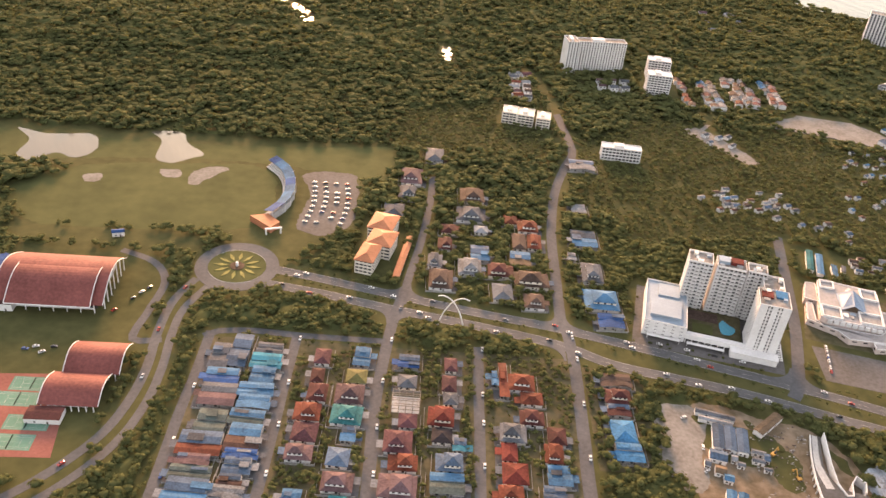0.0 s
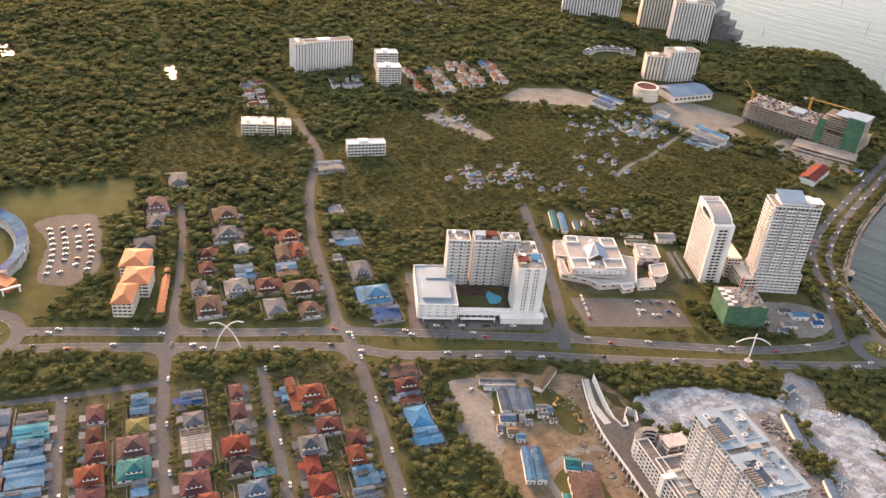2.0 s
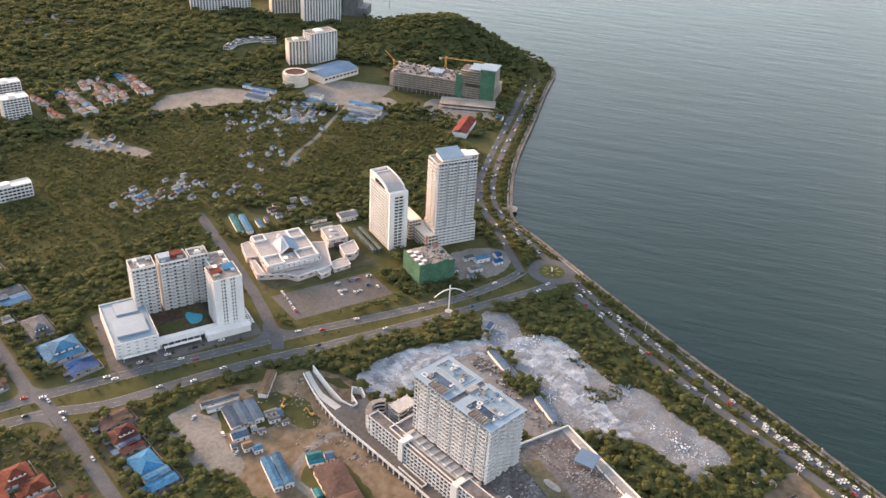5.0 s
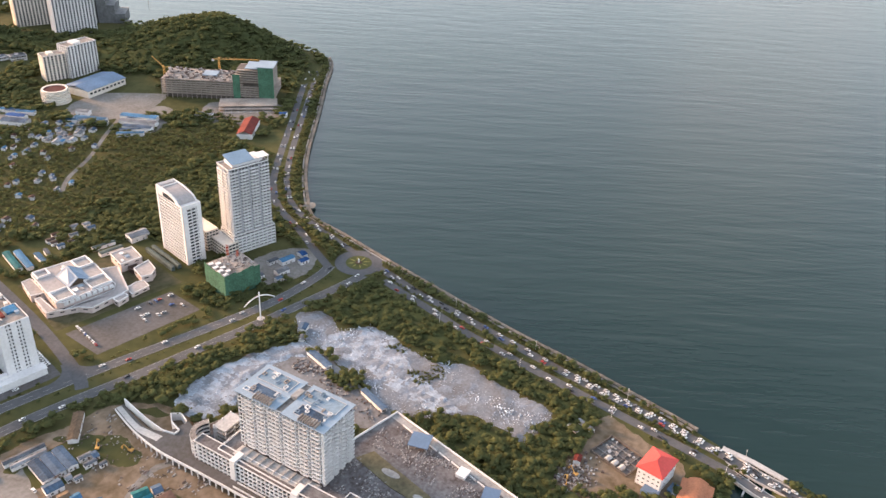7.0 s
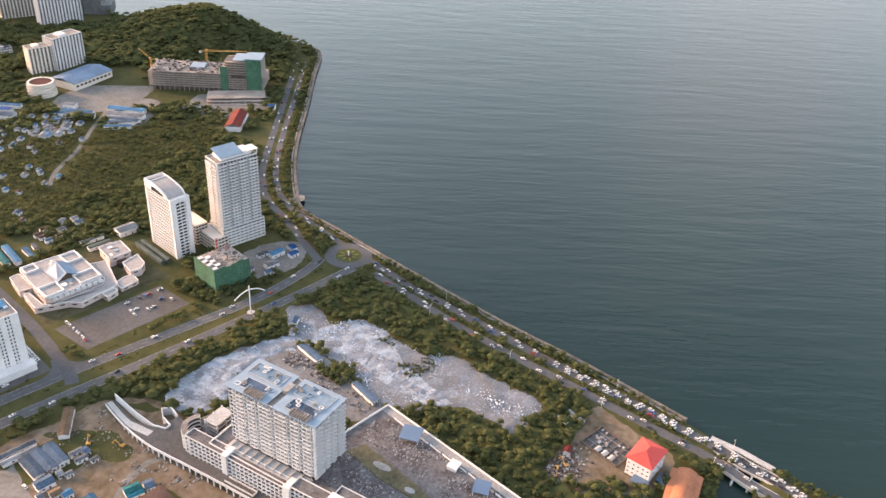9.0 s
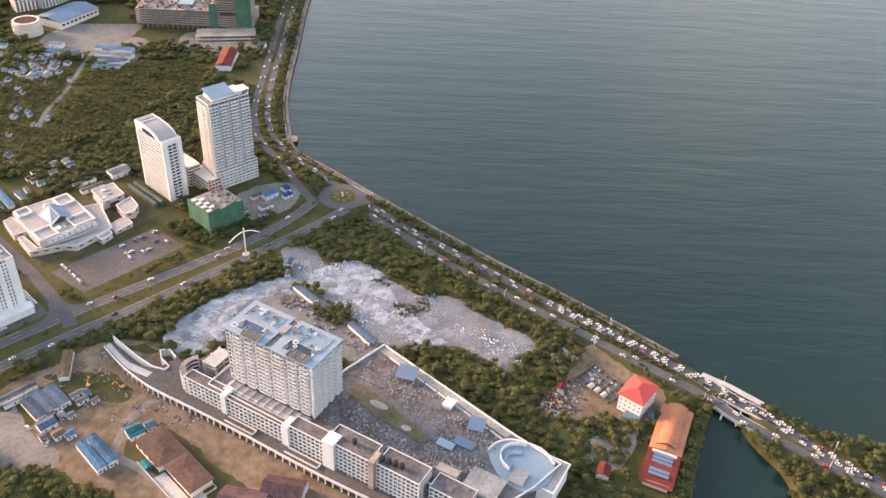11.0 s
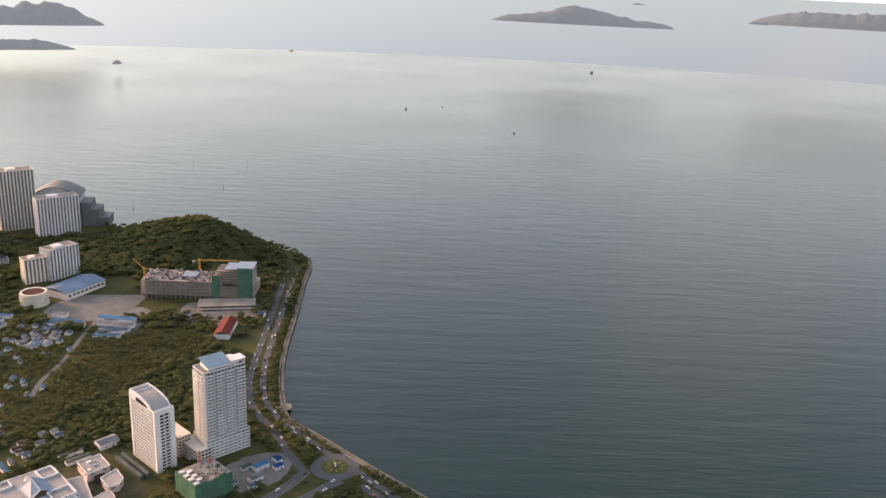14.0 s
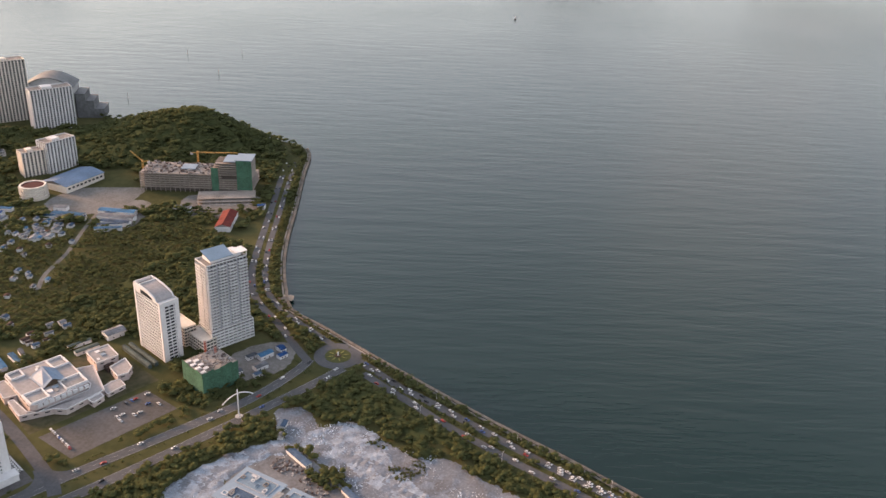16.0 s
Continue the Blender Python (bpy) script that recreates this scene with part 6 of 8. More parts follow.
# ---- houses ----
def house(kind, key, x, y, w, d, street=1, group="", base=0.0):
    """A house: walls, main roof, often an upper storey, a car porch towards its street, windows and a door."""
    r = random.Random(int(x * 31 + y * 17))
    w, d = max(w, 5), max(d, 6)
    colour = ROOF_COLOURS[key][0]
    if kind == "f":
        root = thing("unfinished_house", x, y, Z + base, 0, "roofless unfinished house with tan concrete frame", "house", group)
        for i in range(5):
            for j in range(4):
                g = Geo()
                px, py = -w / 2 + i * w / 4, -d / 2 + j * d / 3
                g.box(px - 0.2, py - 0.2, 0, px + 0.2, py + 0.2, 6.2 + 0.6 * ((i + j) % 2))
                part("column", g, BARE, root)
        for z in (3.0, 6.0):
            g = Geo()
            for i in range(5):
                px = -w / 2 + i * w / 4
                g.box(px - 0.15, -d / 2 - 0.2, z, px + 0.15, d / 2 + 0.2, z + 0.4)
            for j in range(4):
                py = -d / 2 + j * d / 3
                g.box(-w / 2, py - 0.15, z + 0.01, w / 2, py + 0.15, z + 0.41)
            part("beam_grid", g, BARE, root)
        g = Geo()
        g.box(-w / 2, -d / 2, -0.2, w / 2, d / 2, 0.25)
        part("floor_slab", g, CONCRETE, root)
        return
    two = kind == "h" and w * d > 190 and r.random() < 0.75
    storey = "two-storey" if two else "single-storey"
    style = "hipped" if kind == "h" else "low-pitched"
    root = thing("house", x, y, Z + base, r.uniform(-2, 2), "%s house with %s %s roof beside a street" % (storey, colour, style), "house", group)
    wall = CREAM if r.random() < 0.4 else WHITE
    if kind == "g":
        wall = ROOFTOP
    o = 0.7
    h1 = 3.1
    g = Geo()
    g.box(-w / 2 + o, -d / 2 + o, -0.3, w / 2 - o, d / 2 - o, h1 + 0.1)
    body = part("wall", g, wall, root)
    top = h1
    if kind == "h":
        g = Geo()
        g.hip(-w / 2, -d / 2, w / 2, d / 2, h1, min(w, d) * (0.11 if two else 0.17))
        part("roof", g, ROOF[key], root)
        if two:
            uw, ud, ox = w * r.uniform(0.5, 0.68), d * r.uniform(0.6, 0.78), w * r.uniform(-0.12, 0.12)
            g = Geo()
            g.box(ox - uw / 2 + 0.5, -ud / 2 + 0.5, h1 - 0.2, ox + uw / 2 - 0.5, ud / 2 - 0.5, 6.3)
            up = part("upper_wall", g, wall, root)
            g = Geo()
            g.hip(ox - uw / 2, -ud / 2, ox + uw / 2, ud / 2, 6.2, min(uw, ud) * 0.2)
            part("upper_roof", g, ROOF[key], root)
            for k in range(3):
                put("window", pane_mesh(1.5, 1.3), up, ox - uw * 0.28 + k * uw * 0.28, -ud / 2 + 0.47, h1 + 1.6)
            for k in range(2):
                put("window", pane_mesh(1.5, 1.3), up, ox - uw / 2 + 0.47, -ud * 0.2 + k * ud * 0.4, h1 + 1.6, 90)
    else:
        cut = r.uniform(0.42, 0.6)
        along = "x" if r.random() < 0.6 else "y"
        g = Geo()
        g.gable(-w / 2, -d / 2, w / 2, -d / 2 + d * cut, h1, (d * cut if along == "x" else w) * 0.055, 0.14, along)
        part("roof", g, ROOF[key], root)
        g = Geo()
        other = r.choice((key, key, key, "gb", "gy", "lb"))
        lift = r.uniform(0.15, 0.9)
        if lift > 0.8:
            g2 = Geo()
            g2.box(-w / 2 + o, -d / 2 + d * cut + 0.4, h1, w / 2 - o, d / 2 - 0.5, h1 + lift)
            part("upper_wall", g2, wall, root)
        g.gable(-w / 2 + r.uniform(0, 1.2), -d / 2 + d * cut + 0.1, w / 2 - r.uniform(0, 1.5), d / 2, h1 + lift, (d * (1 - cut)) * 0.06, 0.14, "x")
        part("rear_roof", g, ROOF[other], root)
        if r.random() < 0.8:
            g = Geo()
            px, py, pw, pd = r.uniform(-w / 2, w * 0.1), r.uniform(-d / 2, d * 0.2), r.uniform(w * 0.25, w * 0.5), r.uniform(d * 0.15, d * 0.35)
            g.box(px, py, h1 + lift + d * 0.05, px + pw, py + pd, h1 + lift + d * 0.05 + 0.15)
            g.box(px + 0.3, py + 0.3, h1, px + pw - 0.3, py + pd - 0.3, h1 + lift + d * 0.05)
            part("roof_extension", g, ROOF[r.choice(("gy", "wh", "gb", key, key))], root)
    # garden wall with a gateway towards the street, and a drive
    a, b = w / 2 + 2.2, d / 2 + 1.0
    g = Geo()
    g.box(x - a, y - b, Z - 0.3, x + a, y - b + 0.2, Z + 1.5)
    g.box(x - street * a - 0.1, y - b + 0.2, Z - 0.3, x - street * a + 0.1, y + b, Z + 1.5)
    solid("garden_wall", g, ROOFTOP, "low pale garden wall round a house plot", "wall", group)
    g = Geo()
    g.box(x + min(0, street * (a + 1.5)), y - b + 0.3, Z - 0.2, x + max(0, street * (a + 1.5)), y + b * 0.4, Z + 0.062)
    solid("driveway", g, LANE, "grey paved drive beside a house", "driveway", group, "structure")
    # car porch
    sx = street * (w / 2 + 1.6)
    pd = min(6.0, d * 0.5)
    py = r.uniform(-0.2, 0.2) * d
    g = Geo()
    g.box(sx - 2.4, py - pd / 2, 2.55, sx + 2.4, py + pd / 2, 2.75)
    porch = part("porch_roof", g, r.choice((ROOF[key], ROOF["gy"], ROOF["wh"], ROOF["gb"])), root)
    for k in range(2):
        put("window", pane_mesh(1.6, 1.3), body, -w * 0.28 + k * w * 0.3, -d / 2 + o - 0.04, 1.1)
    if kind == "h":
        for k in range(2):
            put("window", pane_mesh(1.5, 1.3), body, -w / 2 + o - 0.04, -d * 0.22 + k * d * 0.44, 1.1, 90)
    put("door", pane_mesh(1.0, 2.1, DARKDOOR, "door"), body, w * 0.12, -d / 2 + o - 0.05, 0)


TERRACES = [
    ("gb", "g", -116, 448, 13, 29), ("gy", "g", -128, 441, 12, 23), ("bl", "g", -122, 422, 21, 13), ("pk", "g", -121, 405, 22, 18),
    ("gg", "g", -120, 380, 18, 19), ("or", "g", -122, 363, 25, 17), ("pk", "g", -123, 350, 19, 8), ("gg", "g", -122, 340, 23, 10),
    ("lb", "g", -121, 327, 24, 16), ("gy", "g", -96, 452, 17, 9), ("cy", "g", -96, 439, 20, 13), ("lb", "g", -96, 425, 15, 14),
    ("lb", "g", -98, 411, 22, 11), ("lb", "g", -97, 400, 20, 11), ("gg", "g", -99, 386, 21, 11), ("ru", "g", -97, 369, 20, 21),
    ("bl", "g", -96, 356, 20, 7), ("gb", "g", -96, 347, 16, 11), ("ru", "g", -98, 336, 14, 8), ("wh", "g", -98, 326, 19, 11),
]
SECOND_ROWS = [
    ("mv", "h", -59, 447, 11, 16), ("mr", "h", -60, 428, 9, 14), ("mr", "h", -58, 412, 13, 17), ("or", "h", -62, 394, 17, 16),
    ("mv", "h", -61, 377, 16, 17), ("pk", "h", -62, 360, 17, 13), ("bl", "g", -61, 326, 12, 13), ("lb", "g", -32, 449, 12, 19),
    ("ol", "h", -34, 429, 14, 14), ("pk", "h", -37, 412, 19, 19), ("te", "h", -37, 393, 20, 17), ("lb", "g", -34, 377, 10, 13),
    ("gb", "h", -38, 358, 14, 15), ("pk", "h", -36, 339, 19, 15), ("te", "g", -34, 324, 13, 10),
]
THIRD_ROWS = [
    ("bl", "g", -0, 447, 15, 13), ("gy", "h", -0, 427, 13, 13), ("ta", "f", -0, 408, 18, 15), ("mv", "h", 2, 391, 12, 13),
    ("mv", "h", -3, 373, 18, 19), ("or", "h", 1, 356, 18, 13), ("pk", "h", -1, 338, 23, 18), ("mv", "h", 29, 446, 9, 14),
    ("mv", "h", 28, 427, 10, 16), ("gy", "h", 29, 413, 10, 12), ("rd", "h", 23, 396, 17, 17), ("dk", "h", 24, 380, 13, 13),
    ("cy", "g", 35, 373, 9, 11), ("gb", "h", 29, 358, 17, 14), ("gg", "g", 28, 342, 21, 16),
]
FOURTH_ROWS = [
    ("lb", "g", 59, 435, 5, 14), ("or", "g", 65, 434, 7, 34), ("or", "h", 77, 432, 18, 16), ("or", "h", 83, 417, 15, 12),
    ("mr", "h", 82, 399, 16, 13), ("gy", "h", 69, 385, 17, 16), ("rd", "h", 66, 369, 10, 15), ("rd", "h", 69, 352, 16, 17),
    ("or", "h", 66, 336, 15, 14), ("mr", "h", 97, 384, 12, 15), ("or", "h", 94, 369, 12, 16), ("lb", "g", 96, 352, 15, 16),
    ("gb", "g", 92, 338, 14, 11), ("br", "g", 143, 439, 22, 13), ("mr", "h", 142, 423, 18, 14), ("mr", "g", 141, 410, 16, 11),
    ("sb", "h", 141, 391, 16, 20), ("sb", "g", 142, 373, 18, 15),
]
VILLAS = [
    ("gy", "h", 14, 754, 18, 28), ("pk", "h", -7, 708, 20, 30), ("gy", "h", -10, 677, 16, 23), ("gy", "h", -21, 645, 18, 23),
    ("br", "h", 49, 679, 22, 25), ("gy", "h", 47, 646, 26, 24), ("or", "h", 82, 641, 12, 15), ("or", "h", 96, 631, 18, 17),
    ("br", "h", 87, 607, 12, 25), ("or", "h", 100, 608, 12, 23), ("mr", "h", 24, 596, 12, 17), ("lb", "g", 53, 586, 16, 22),
    ("wh", "h", 44, 565, 19, 22), ("gy", "h", 16, 571, 12, 18), ("mr", "h", 69, 562, 21, 17), ("ta", "g", 86, 581, 18, 20),
    ("br", "h", 93, 552, 28, 20), ("gy", "h", 69, 534, 16, 22), ("br", "h", 93, 524, 16, 18), ("br", "h", 21, 546, 19, 26),
]
EAST_HOUSES = [
    ("lb", "g", 144, 618, 22, 26), ("wh", "g", 130, 589, 8, 10), ("gy", "h", 144, 567, 17, 28), ("lb", "h", 146, 531, 27, 26),
    ("bl", "g", 150, 505, 20, 17), ("wh", "g", 160, 754, 26, 21), ("wh", "g", 146, 668, 14, 15), ("mr", "h", 27, 620, 13, 15),
    ("wh", "h", 55, 622, 12, 12),
]
FOOT = []  # footprints kept clear of trees
for rows_, group in ((TERRACES, "terrace rows"), (SECOND_ROWS, "second house rows"), (THIRD_ROWS, "third house rows"), (FOURTH_ROWS, "eastern house rows"), (VILLAS, "villas among trees"), (EAST_HOUSES, "houses by the hill road")):
    for key, kind, x, y, w, d in rows_:
        side = {"terrace rows": -1 if x < -110 else 1, "second house rows": -1 if x < -47 else 1, "third house rows": -1 if x < 14 else 1, "eastern house rows": -1 if x < 84 or x > 120 else 1}.get(group, 1 if x < 110 else -1)
        if group == "terrace rows":  # their roofs all but touch
            w, d = w * 1.08, d * 1.16
        house(kind, key, x, y, w, d, side, group)
        FOOT.append((x, y, w / 2 + 2, d / 2 + 2))

patch("estate_ground", [(-138, 150), (112, 150), (113, 462), (-10, 464), (-76, 466), (-138, 464)], YARD, "mixed garden soil, grass and concrete between houses", "garden ground", 0.03, False)
patch("estate_ground", [(122, 360), (165, 360), (165, 450), (122, 455)], YARD, "mixed garden soil, grass and concrete between houses", "garden ground", 0.03, False)
# more roofs at the near edge of the estate and terraces up the hill
NR = random.Random(77)
for x, group in ((-122, "terrace rows"), (-97, "terrace rows"), (-61, "second house rows"), (-36, "second house rows"), (-1, "third house rows"), (28, "third house rows"), (68, "eastern house rows"), (95, "eastern house rows")):
    for y in (308, 291, 274):
        house(NR.choice("hg"), NR.choice(("mv", "gy", "or", "gb", "pk", "lb", "ru", "gg")), x + NR.uniform(-2, 2), y, NR.uniform(13, 18), 13, -1 if NR.random() < 0.5 else 1, group)
        FOOT.append((x, y, 11, 9))


def terrace_house(x, y, w, d, turn, key, group, floors=2):
    root = thing("terrace_house", x, y, Z, turn, "pale %s house with %s roof in a hillside row" % ("two-storey" if floors == 2 else "small", ROOF_COLOURS[key][0]), "house", group)
    g = Geo()
    h = 3 * floors
    g.box(-w / 2 + 0.4, -d / 2 + 0.4, -0.3, w / 2 - 0.4, d / 2 - 0.4, h)
    part("wall", g, WHITE, root)
    g = Geo()
    g.gable(-w / 2, -d / 2, w / 2, d / 2, h, d * 0.17, 0.15, "x")
    part("roof", g, ROOF[key], root)
    if floors == 2:
        for k in (-1, 1):
            put("window", pane_mesh(1.5, 1.4), root, k * w * 0.22, -d / 2 + 0.37, h - 2.2)
    put("door", pane_mesh(1.0, 2.1, DARKDOOR, "door"), root, 0, -d / 2 + 0.36, 0)


def estate(x0, y0, x1, y1, cols, rows_n, turn, keys, group, seed, size=(11, 9), jitter=2.0, drop=0.12, floors=2):
    r = random.Random(seed)
    for i in range(cols):
        for j in range(rows_n):
            if r.random() < drop:
                continue
            u = x0 + (x1 - x0) * (i + 0.5) / cols + r.uniform(-jitter, jitter)
            v = y0 + (y1 - y0) * (j + 0.5) / rows_n + r.uniform(-jitter, jitter)
            terrace_house(u, v, size[0] * r.uniform(0.8, 1.2), size[1] * r.uniform(0.8, 1.2), turn + r.uniform(-8, 8), r.choice(keys), group, floors)
            FOOT.append((u, v, size[0] / 2 + 2, size[1] / 2 + 2))


WARM = ("or", "pk", "mv", "wh", "gy", "br")
estate(298, 915, 316, 1000, 1, 7, 80, WARM, "hillside terrace rows", 1)
estate(328, 918, 350, 1000, 2, 6, 85, WARM + ("lb",), "hillside terrace rows", 2)
estate(362, 930, 396, 1012, 3, 6, 85, WARM, "hillside terrace rows", 3)
estate(408, 938, 428, 1012, 2, 6, 85, WARM + ("lb",), "hillside terrace rows", 4)
estate(98, 905, 124, 985, 2, 6, 10, WARM, "roadside terrace rows", 5)
estate(200, 950, 245, 985, 3, 2, 10, ("wh", "pk", "gy"), "houses below the slab", 6, drop=0.3)
estate(-300, 1030, -180, 1050, 3, 1, 0, ("wh", "gb", "pk"), "clearing houses", 12)
estate(380, 1180, 470, 1300, 2, 3, 0, ("wh", "pk"), "ridge houses", 13, (16, 12), 8, 0.2)
TIN = ("wh", "gb", "lb", "gy", "br", "ru", "gy")
estate(268, 680, 356, 722, 8, 4, 20, TIN, "settlement among scrub", 7, (7, 6), 6.0, 0.35, 1)
estate(352, 648, 400, 690, 4, 3, 20, TIN, "settlement among scrub", 8, (7, 6), 6.0, 0.45, 1)
for x, y, w in ((536, 804, 8), (550, 793, 9), (566, 790, 7), (533, 782, 8), (545, 778, 6), (519, 790, 9), (498, 799, 6), (543, 842, 6), (555, 833, 6), (560, 800, 6), (527, 796, 6)):
    terrace_house(x, y, w * 1.2, w, 25, "wh" if w > 7 else "gb", "tin-roofed settlement", 1)
    FOOT.append((x, y, w, w))
estate(446, 742, 560, 850, 8, 6, 30, TIN, "tin-roofed settlement", 9, (5.5, 5), 7.0, 0.66, 1)
estate(415, 690, 470, 745, 4, 4, 30, TIN, "tin-roofed settlement", 10, (6, 5), 6.0, 0.5, 1)
estate(508, 782, 562, 824, 6, 4, 25, ("wh", "gb", "wh", "lb", "gy"), "tin-roofed settlement", 21, (6, 5), 4.0, 0.3, 1)
estate(452, 770, 500, 845, 4, 5, 30, TIN, "tin-roofed settlement", 22, (6, 5), 6.0, 0.5, 1)
estate(282, 692, 350, 728, 6, 3, 15, ("wh", "wh", "gb", "gy", "ru"), "settlement among scrub", 23, (7, 5), 5.0, 0.3, 1)
for k in range(5):
    shed(586 + k * 9.5, 752 + k * 6.5, 30, 6.6, 4, ("lb", "gb", "wh", "lb", "gb")[k], -49, "x", "pale blue site cabins", 0.1, "long pale blue metal-roofed cabin beside a dirt track")
for k in range(3):
    shed(571 + k * 7, 826 - k * 12, 20, 8, 4, ("lb", "wh", "gb")[k], -52, "x", "pale blue site cabins", 0.1, "pale blue metal-roofed cabin beside a dirt track")
for k in range(3):
    shed(539 + k * 5, 905 - k * 11, 22, 8, 4, ("lb", "gb", "lb")[k], -60, "x", "blue sheds by the cleared earth", 0.1, "low blue-roofed shed beside cleared earth")
estate(375, 596, 425, 625, 5, 3, -13, TIN, "sheds behind the mall", 11, (7, 5), 3.0, 0.3, 1)
patch("building_plot", [(288, 858), (300, 868), (312, 862), (350, 800), (342, 790), (328, 800)], GRAVEL, "levelled grey building plot in scrub", "building plot", 0.05)
road("plot_track", [(305, 862), (318, 880), (322, 900)], 5, GRAVEL, "short pale track to a building plot", 0.06)
estate(300, 800, 340, 855, 3, 3, 40, ("wh", "gy", "gb"), "plot buildings", 14, (8, 6), 3, 0.4, 1)
patch("quarry_ground", [(392, 888), (420, 915), (444, 932), (492, 929), (528, 900), (536, 866), (520, 862), (483, 872), (436, 880)], GRAVEL, "bare pinkish-grey cleared earth", "bare soil", 0.8, thick=1.0)
patch("far_yard", [(625, 836), (640, 862), (690, 876), (735, 878), (722, 850), (697, 822), (664, 803), (650, 815)], GRAVEL, "dusty grey works yard", "yard", 0.05)
patch("far_yard", [(668, 690), (692, 748), (725, 750), (762, 690), (745, 660), (700, 672)], GRAVEL, "dusty grey works yard", "yard", 0.055)
patch("dusty_ground", [(588, 862), (640, 884), (700, 884), (742, 862), (694, 812), (652, 798), (612, 800)], GRAVEL, "dusty grey ground between a hall and a building site", "yard", 0.15, thick=0.5)
patch("dusty_ground", [(596, 742), (640, 750), (672, 778), (660, 806), (628, 800), (600, 776)], GRAVEL, "dusty ground among far warehouses", "yard", 0.056)
patch("dusty_ground", [(560, 824), (600, 806), (640, 822), (650, 866), (600, 872), (572, 858)], GRAVEL, "dusty ground before a far hall", "yard", 0.053)
patch("dusty_ground", [(640, 820), (690, 830), (720, 862), (690, 874), (650, 862)], GRAVEL, "dusty ground before a far hall", "yard", 0.058)
road("hill_track", [(310, 905), (380, 890), (440, 905), (520, 890), (560, 872), (600, 868)], 4, DIRT, "narrow earth track across the slope", 0.05)

# ---- building site south of the avenue ----
patch("site_ground", [(192, 420), (240, 414), (272, 402), (290, 372), (300, 340), (260, 300), (258, 240), (262, 180), (266, 120), (250, 60), (205, 120), (185, 220), (180, 330)], DIRT, "bare brown building-site earth", "bare soil", 0.03)
patch("gravel_yard", [(172, 420), (194, 420), (198, 404), (190, 377), (189, 353), (180, 347), (165, 357), (163, 390)], GRAVEL, "pale grey gravel yard with parked cars", "yard", 0.06)
for pts in ([(232, 380), (250, 384), (248, 356), (236, 352)], [(226, 410), (240, 398), (246, 386), (232, 388)], [(190, 412), (202, 410), (196, 404)], [(272, 392), (282, 380), (284, 366), (276, 376)]):
    patch("weed_patch", pts, GRASS, "weeds on building-site earth", "grass", 0.067)
road("site_track", [(203, 330), (205, 305), (202, 276), (199, 250), (194, 200), (188, 140)], 5, GRAVEL, "pale gravel track through grass", 0.07)
road("site_cross_track", [(205, 326), (225, 336), (245, 338), (256, 330)], 5, GRAVEL, "pale muddy track across the site", 0.075)
patch("rough_grass", [(206, 318), (238, 326), (246, 300), (236, 250), (212, 232), (204, 270)], GRASS, "rough grass beside a track", "grass", 0.05)
patch("bare_strip", [(232, 336), (250, 330), (250, 270), (250, 200), (246, 150), (226, 190), (228, 262), (236, 300)], DIRT, "bare orange-brown earth below the raised road", "bare soil", 0.058)


def brown_hall():
    root = thing("market_hall", 210.5, 261, Z, -14.4, "long low hall with rust-brown metal roof and grey walls", "hall")
    g = Geo()
    g.box(-6.0, 0.8, -0.2, 8.0, 55, 5)
    g.box(-9.4, 29, -0.2, -6.0, 55, 5)
    part("wall", g, CREAM, root)
    for x0, y0, x1, y1 in ((-7, 0, 9, 28), (-10, 28.2, 9, 56)):
        g = Geo()
        g.hip(x0, y0, x1, y1, 5.0, 0.9, 0.25)
        part("roof", g, BROWNROOF, root, "rust-brown ribbed metal roof")
        g = Geo()
        g.bar(((x0 + x1) / 2, y0 + 8, 6.1), ((x0 + x1) / 2, y1 - 8, 6.1), 0.5, 0.2)
        part("ridge_cap", g, BROWNROOF, root)
    g = Geo()
    g.box(-15, 2, -0.2, -7.2, 27.5, 0.15)
    for x0, y0, x1, y1 in ((-15.3, -3, -15, 44), (-15, -3, 8, -2.7), (7.7, -2.7, 8, 10)):
        g.box(x0, y0, -0.2, x1, y1, 1.6)
    part("yard_wall", g, CONCRETE, root, "pale concrete yard and low wall")
    g = Geo()
    g.gable(-15.5, 34, -10.6, 41, 3.0, 0.8, 0.15, "y")
    g.box(-15.1, 34.4, -0.2, -11, 40.6, 3.0)
    part("green_annexe", g, ROOF["te"], root, "small teal-roofed annexe")
    for k in range(9):
        put("window", pane_mesh(3.0, 1.5), root, -6.05 if k < 5 else -9.45, 3 + k * 6, 2.0, 90)


BROWNROOF = surface("rust_brown_roof", (0.09, 0.056, 0.047), 0.75, 0.25, big=0.06, small=0.5, spec=0.15)
brown_hall()
patch("shed_lawn", [(196, 405), (236, 398), (232, 372), (206, 372), (194, 385)], GRASS, "patch of weeds among sheds", "grass", 0.055)
for x, y in ((203, 391.5), (210.5, 390), (218, 388.5)):
    shed(x, y, 7.4, 22, 3.6, "gb", -12, "y", "pale blue-grey worker sheds", 0.12, "long worker shed with blue-grey metal roof")
shed(199, 375, 11, 9, 3.4, "gb", -14)
shed(197.5, 363, 7, 7, 3.2, "ta", -14)
shed(201, 357, 6, 6, 3.2, "lb", -14)
for x, y, w, d, key in ((209, 374, 4, 6, "wh"), (212, 369, 5, 4, "gy"), (226, 380, 9, 4, "wh"), (224, 373, 8, 4, "gy"), (230, 376, 4, 7, "gb"), (191, 369, 4, 6, "gy"), (206, 381, 5, 3, "or"), (228, 366, 5, 3, "gy")):
    shed(x, y, w, d, 2.8, key, -14, "x", "huts on the building site")
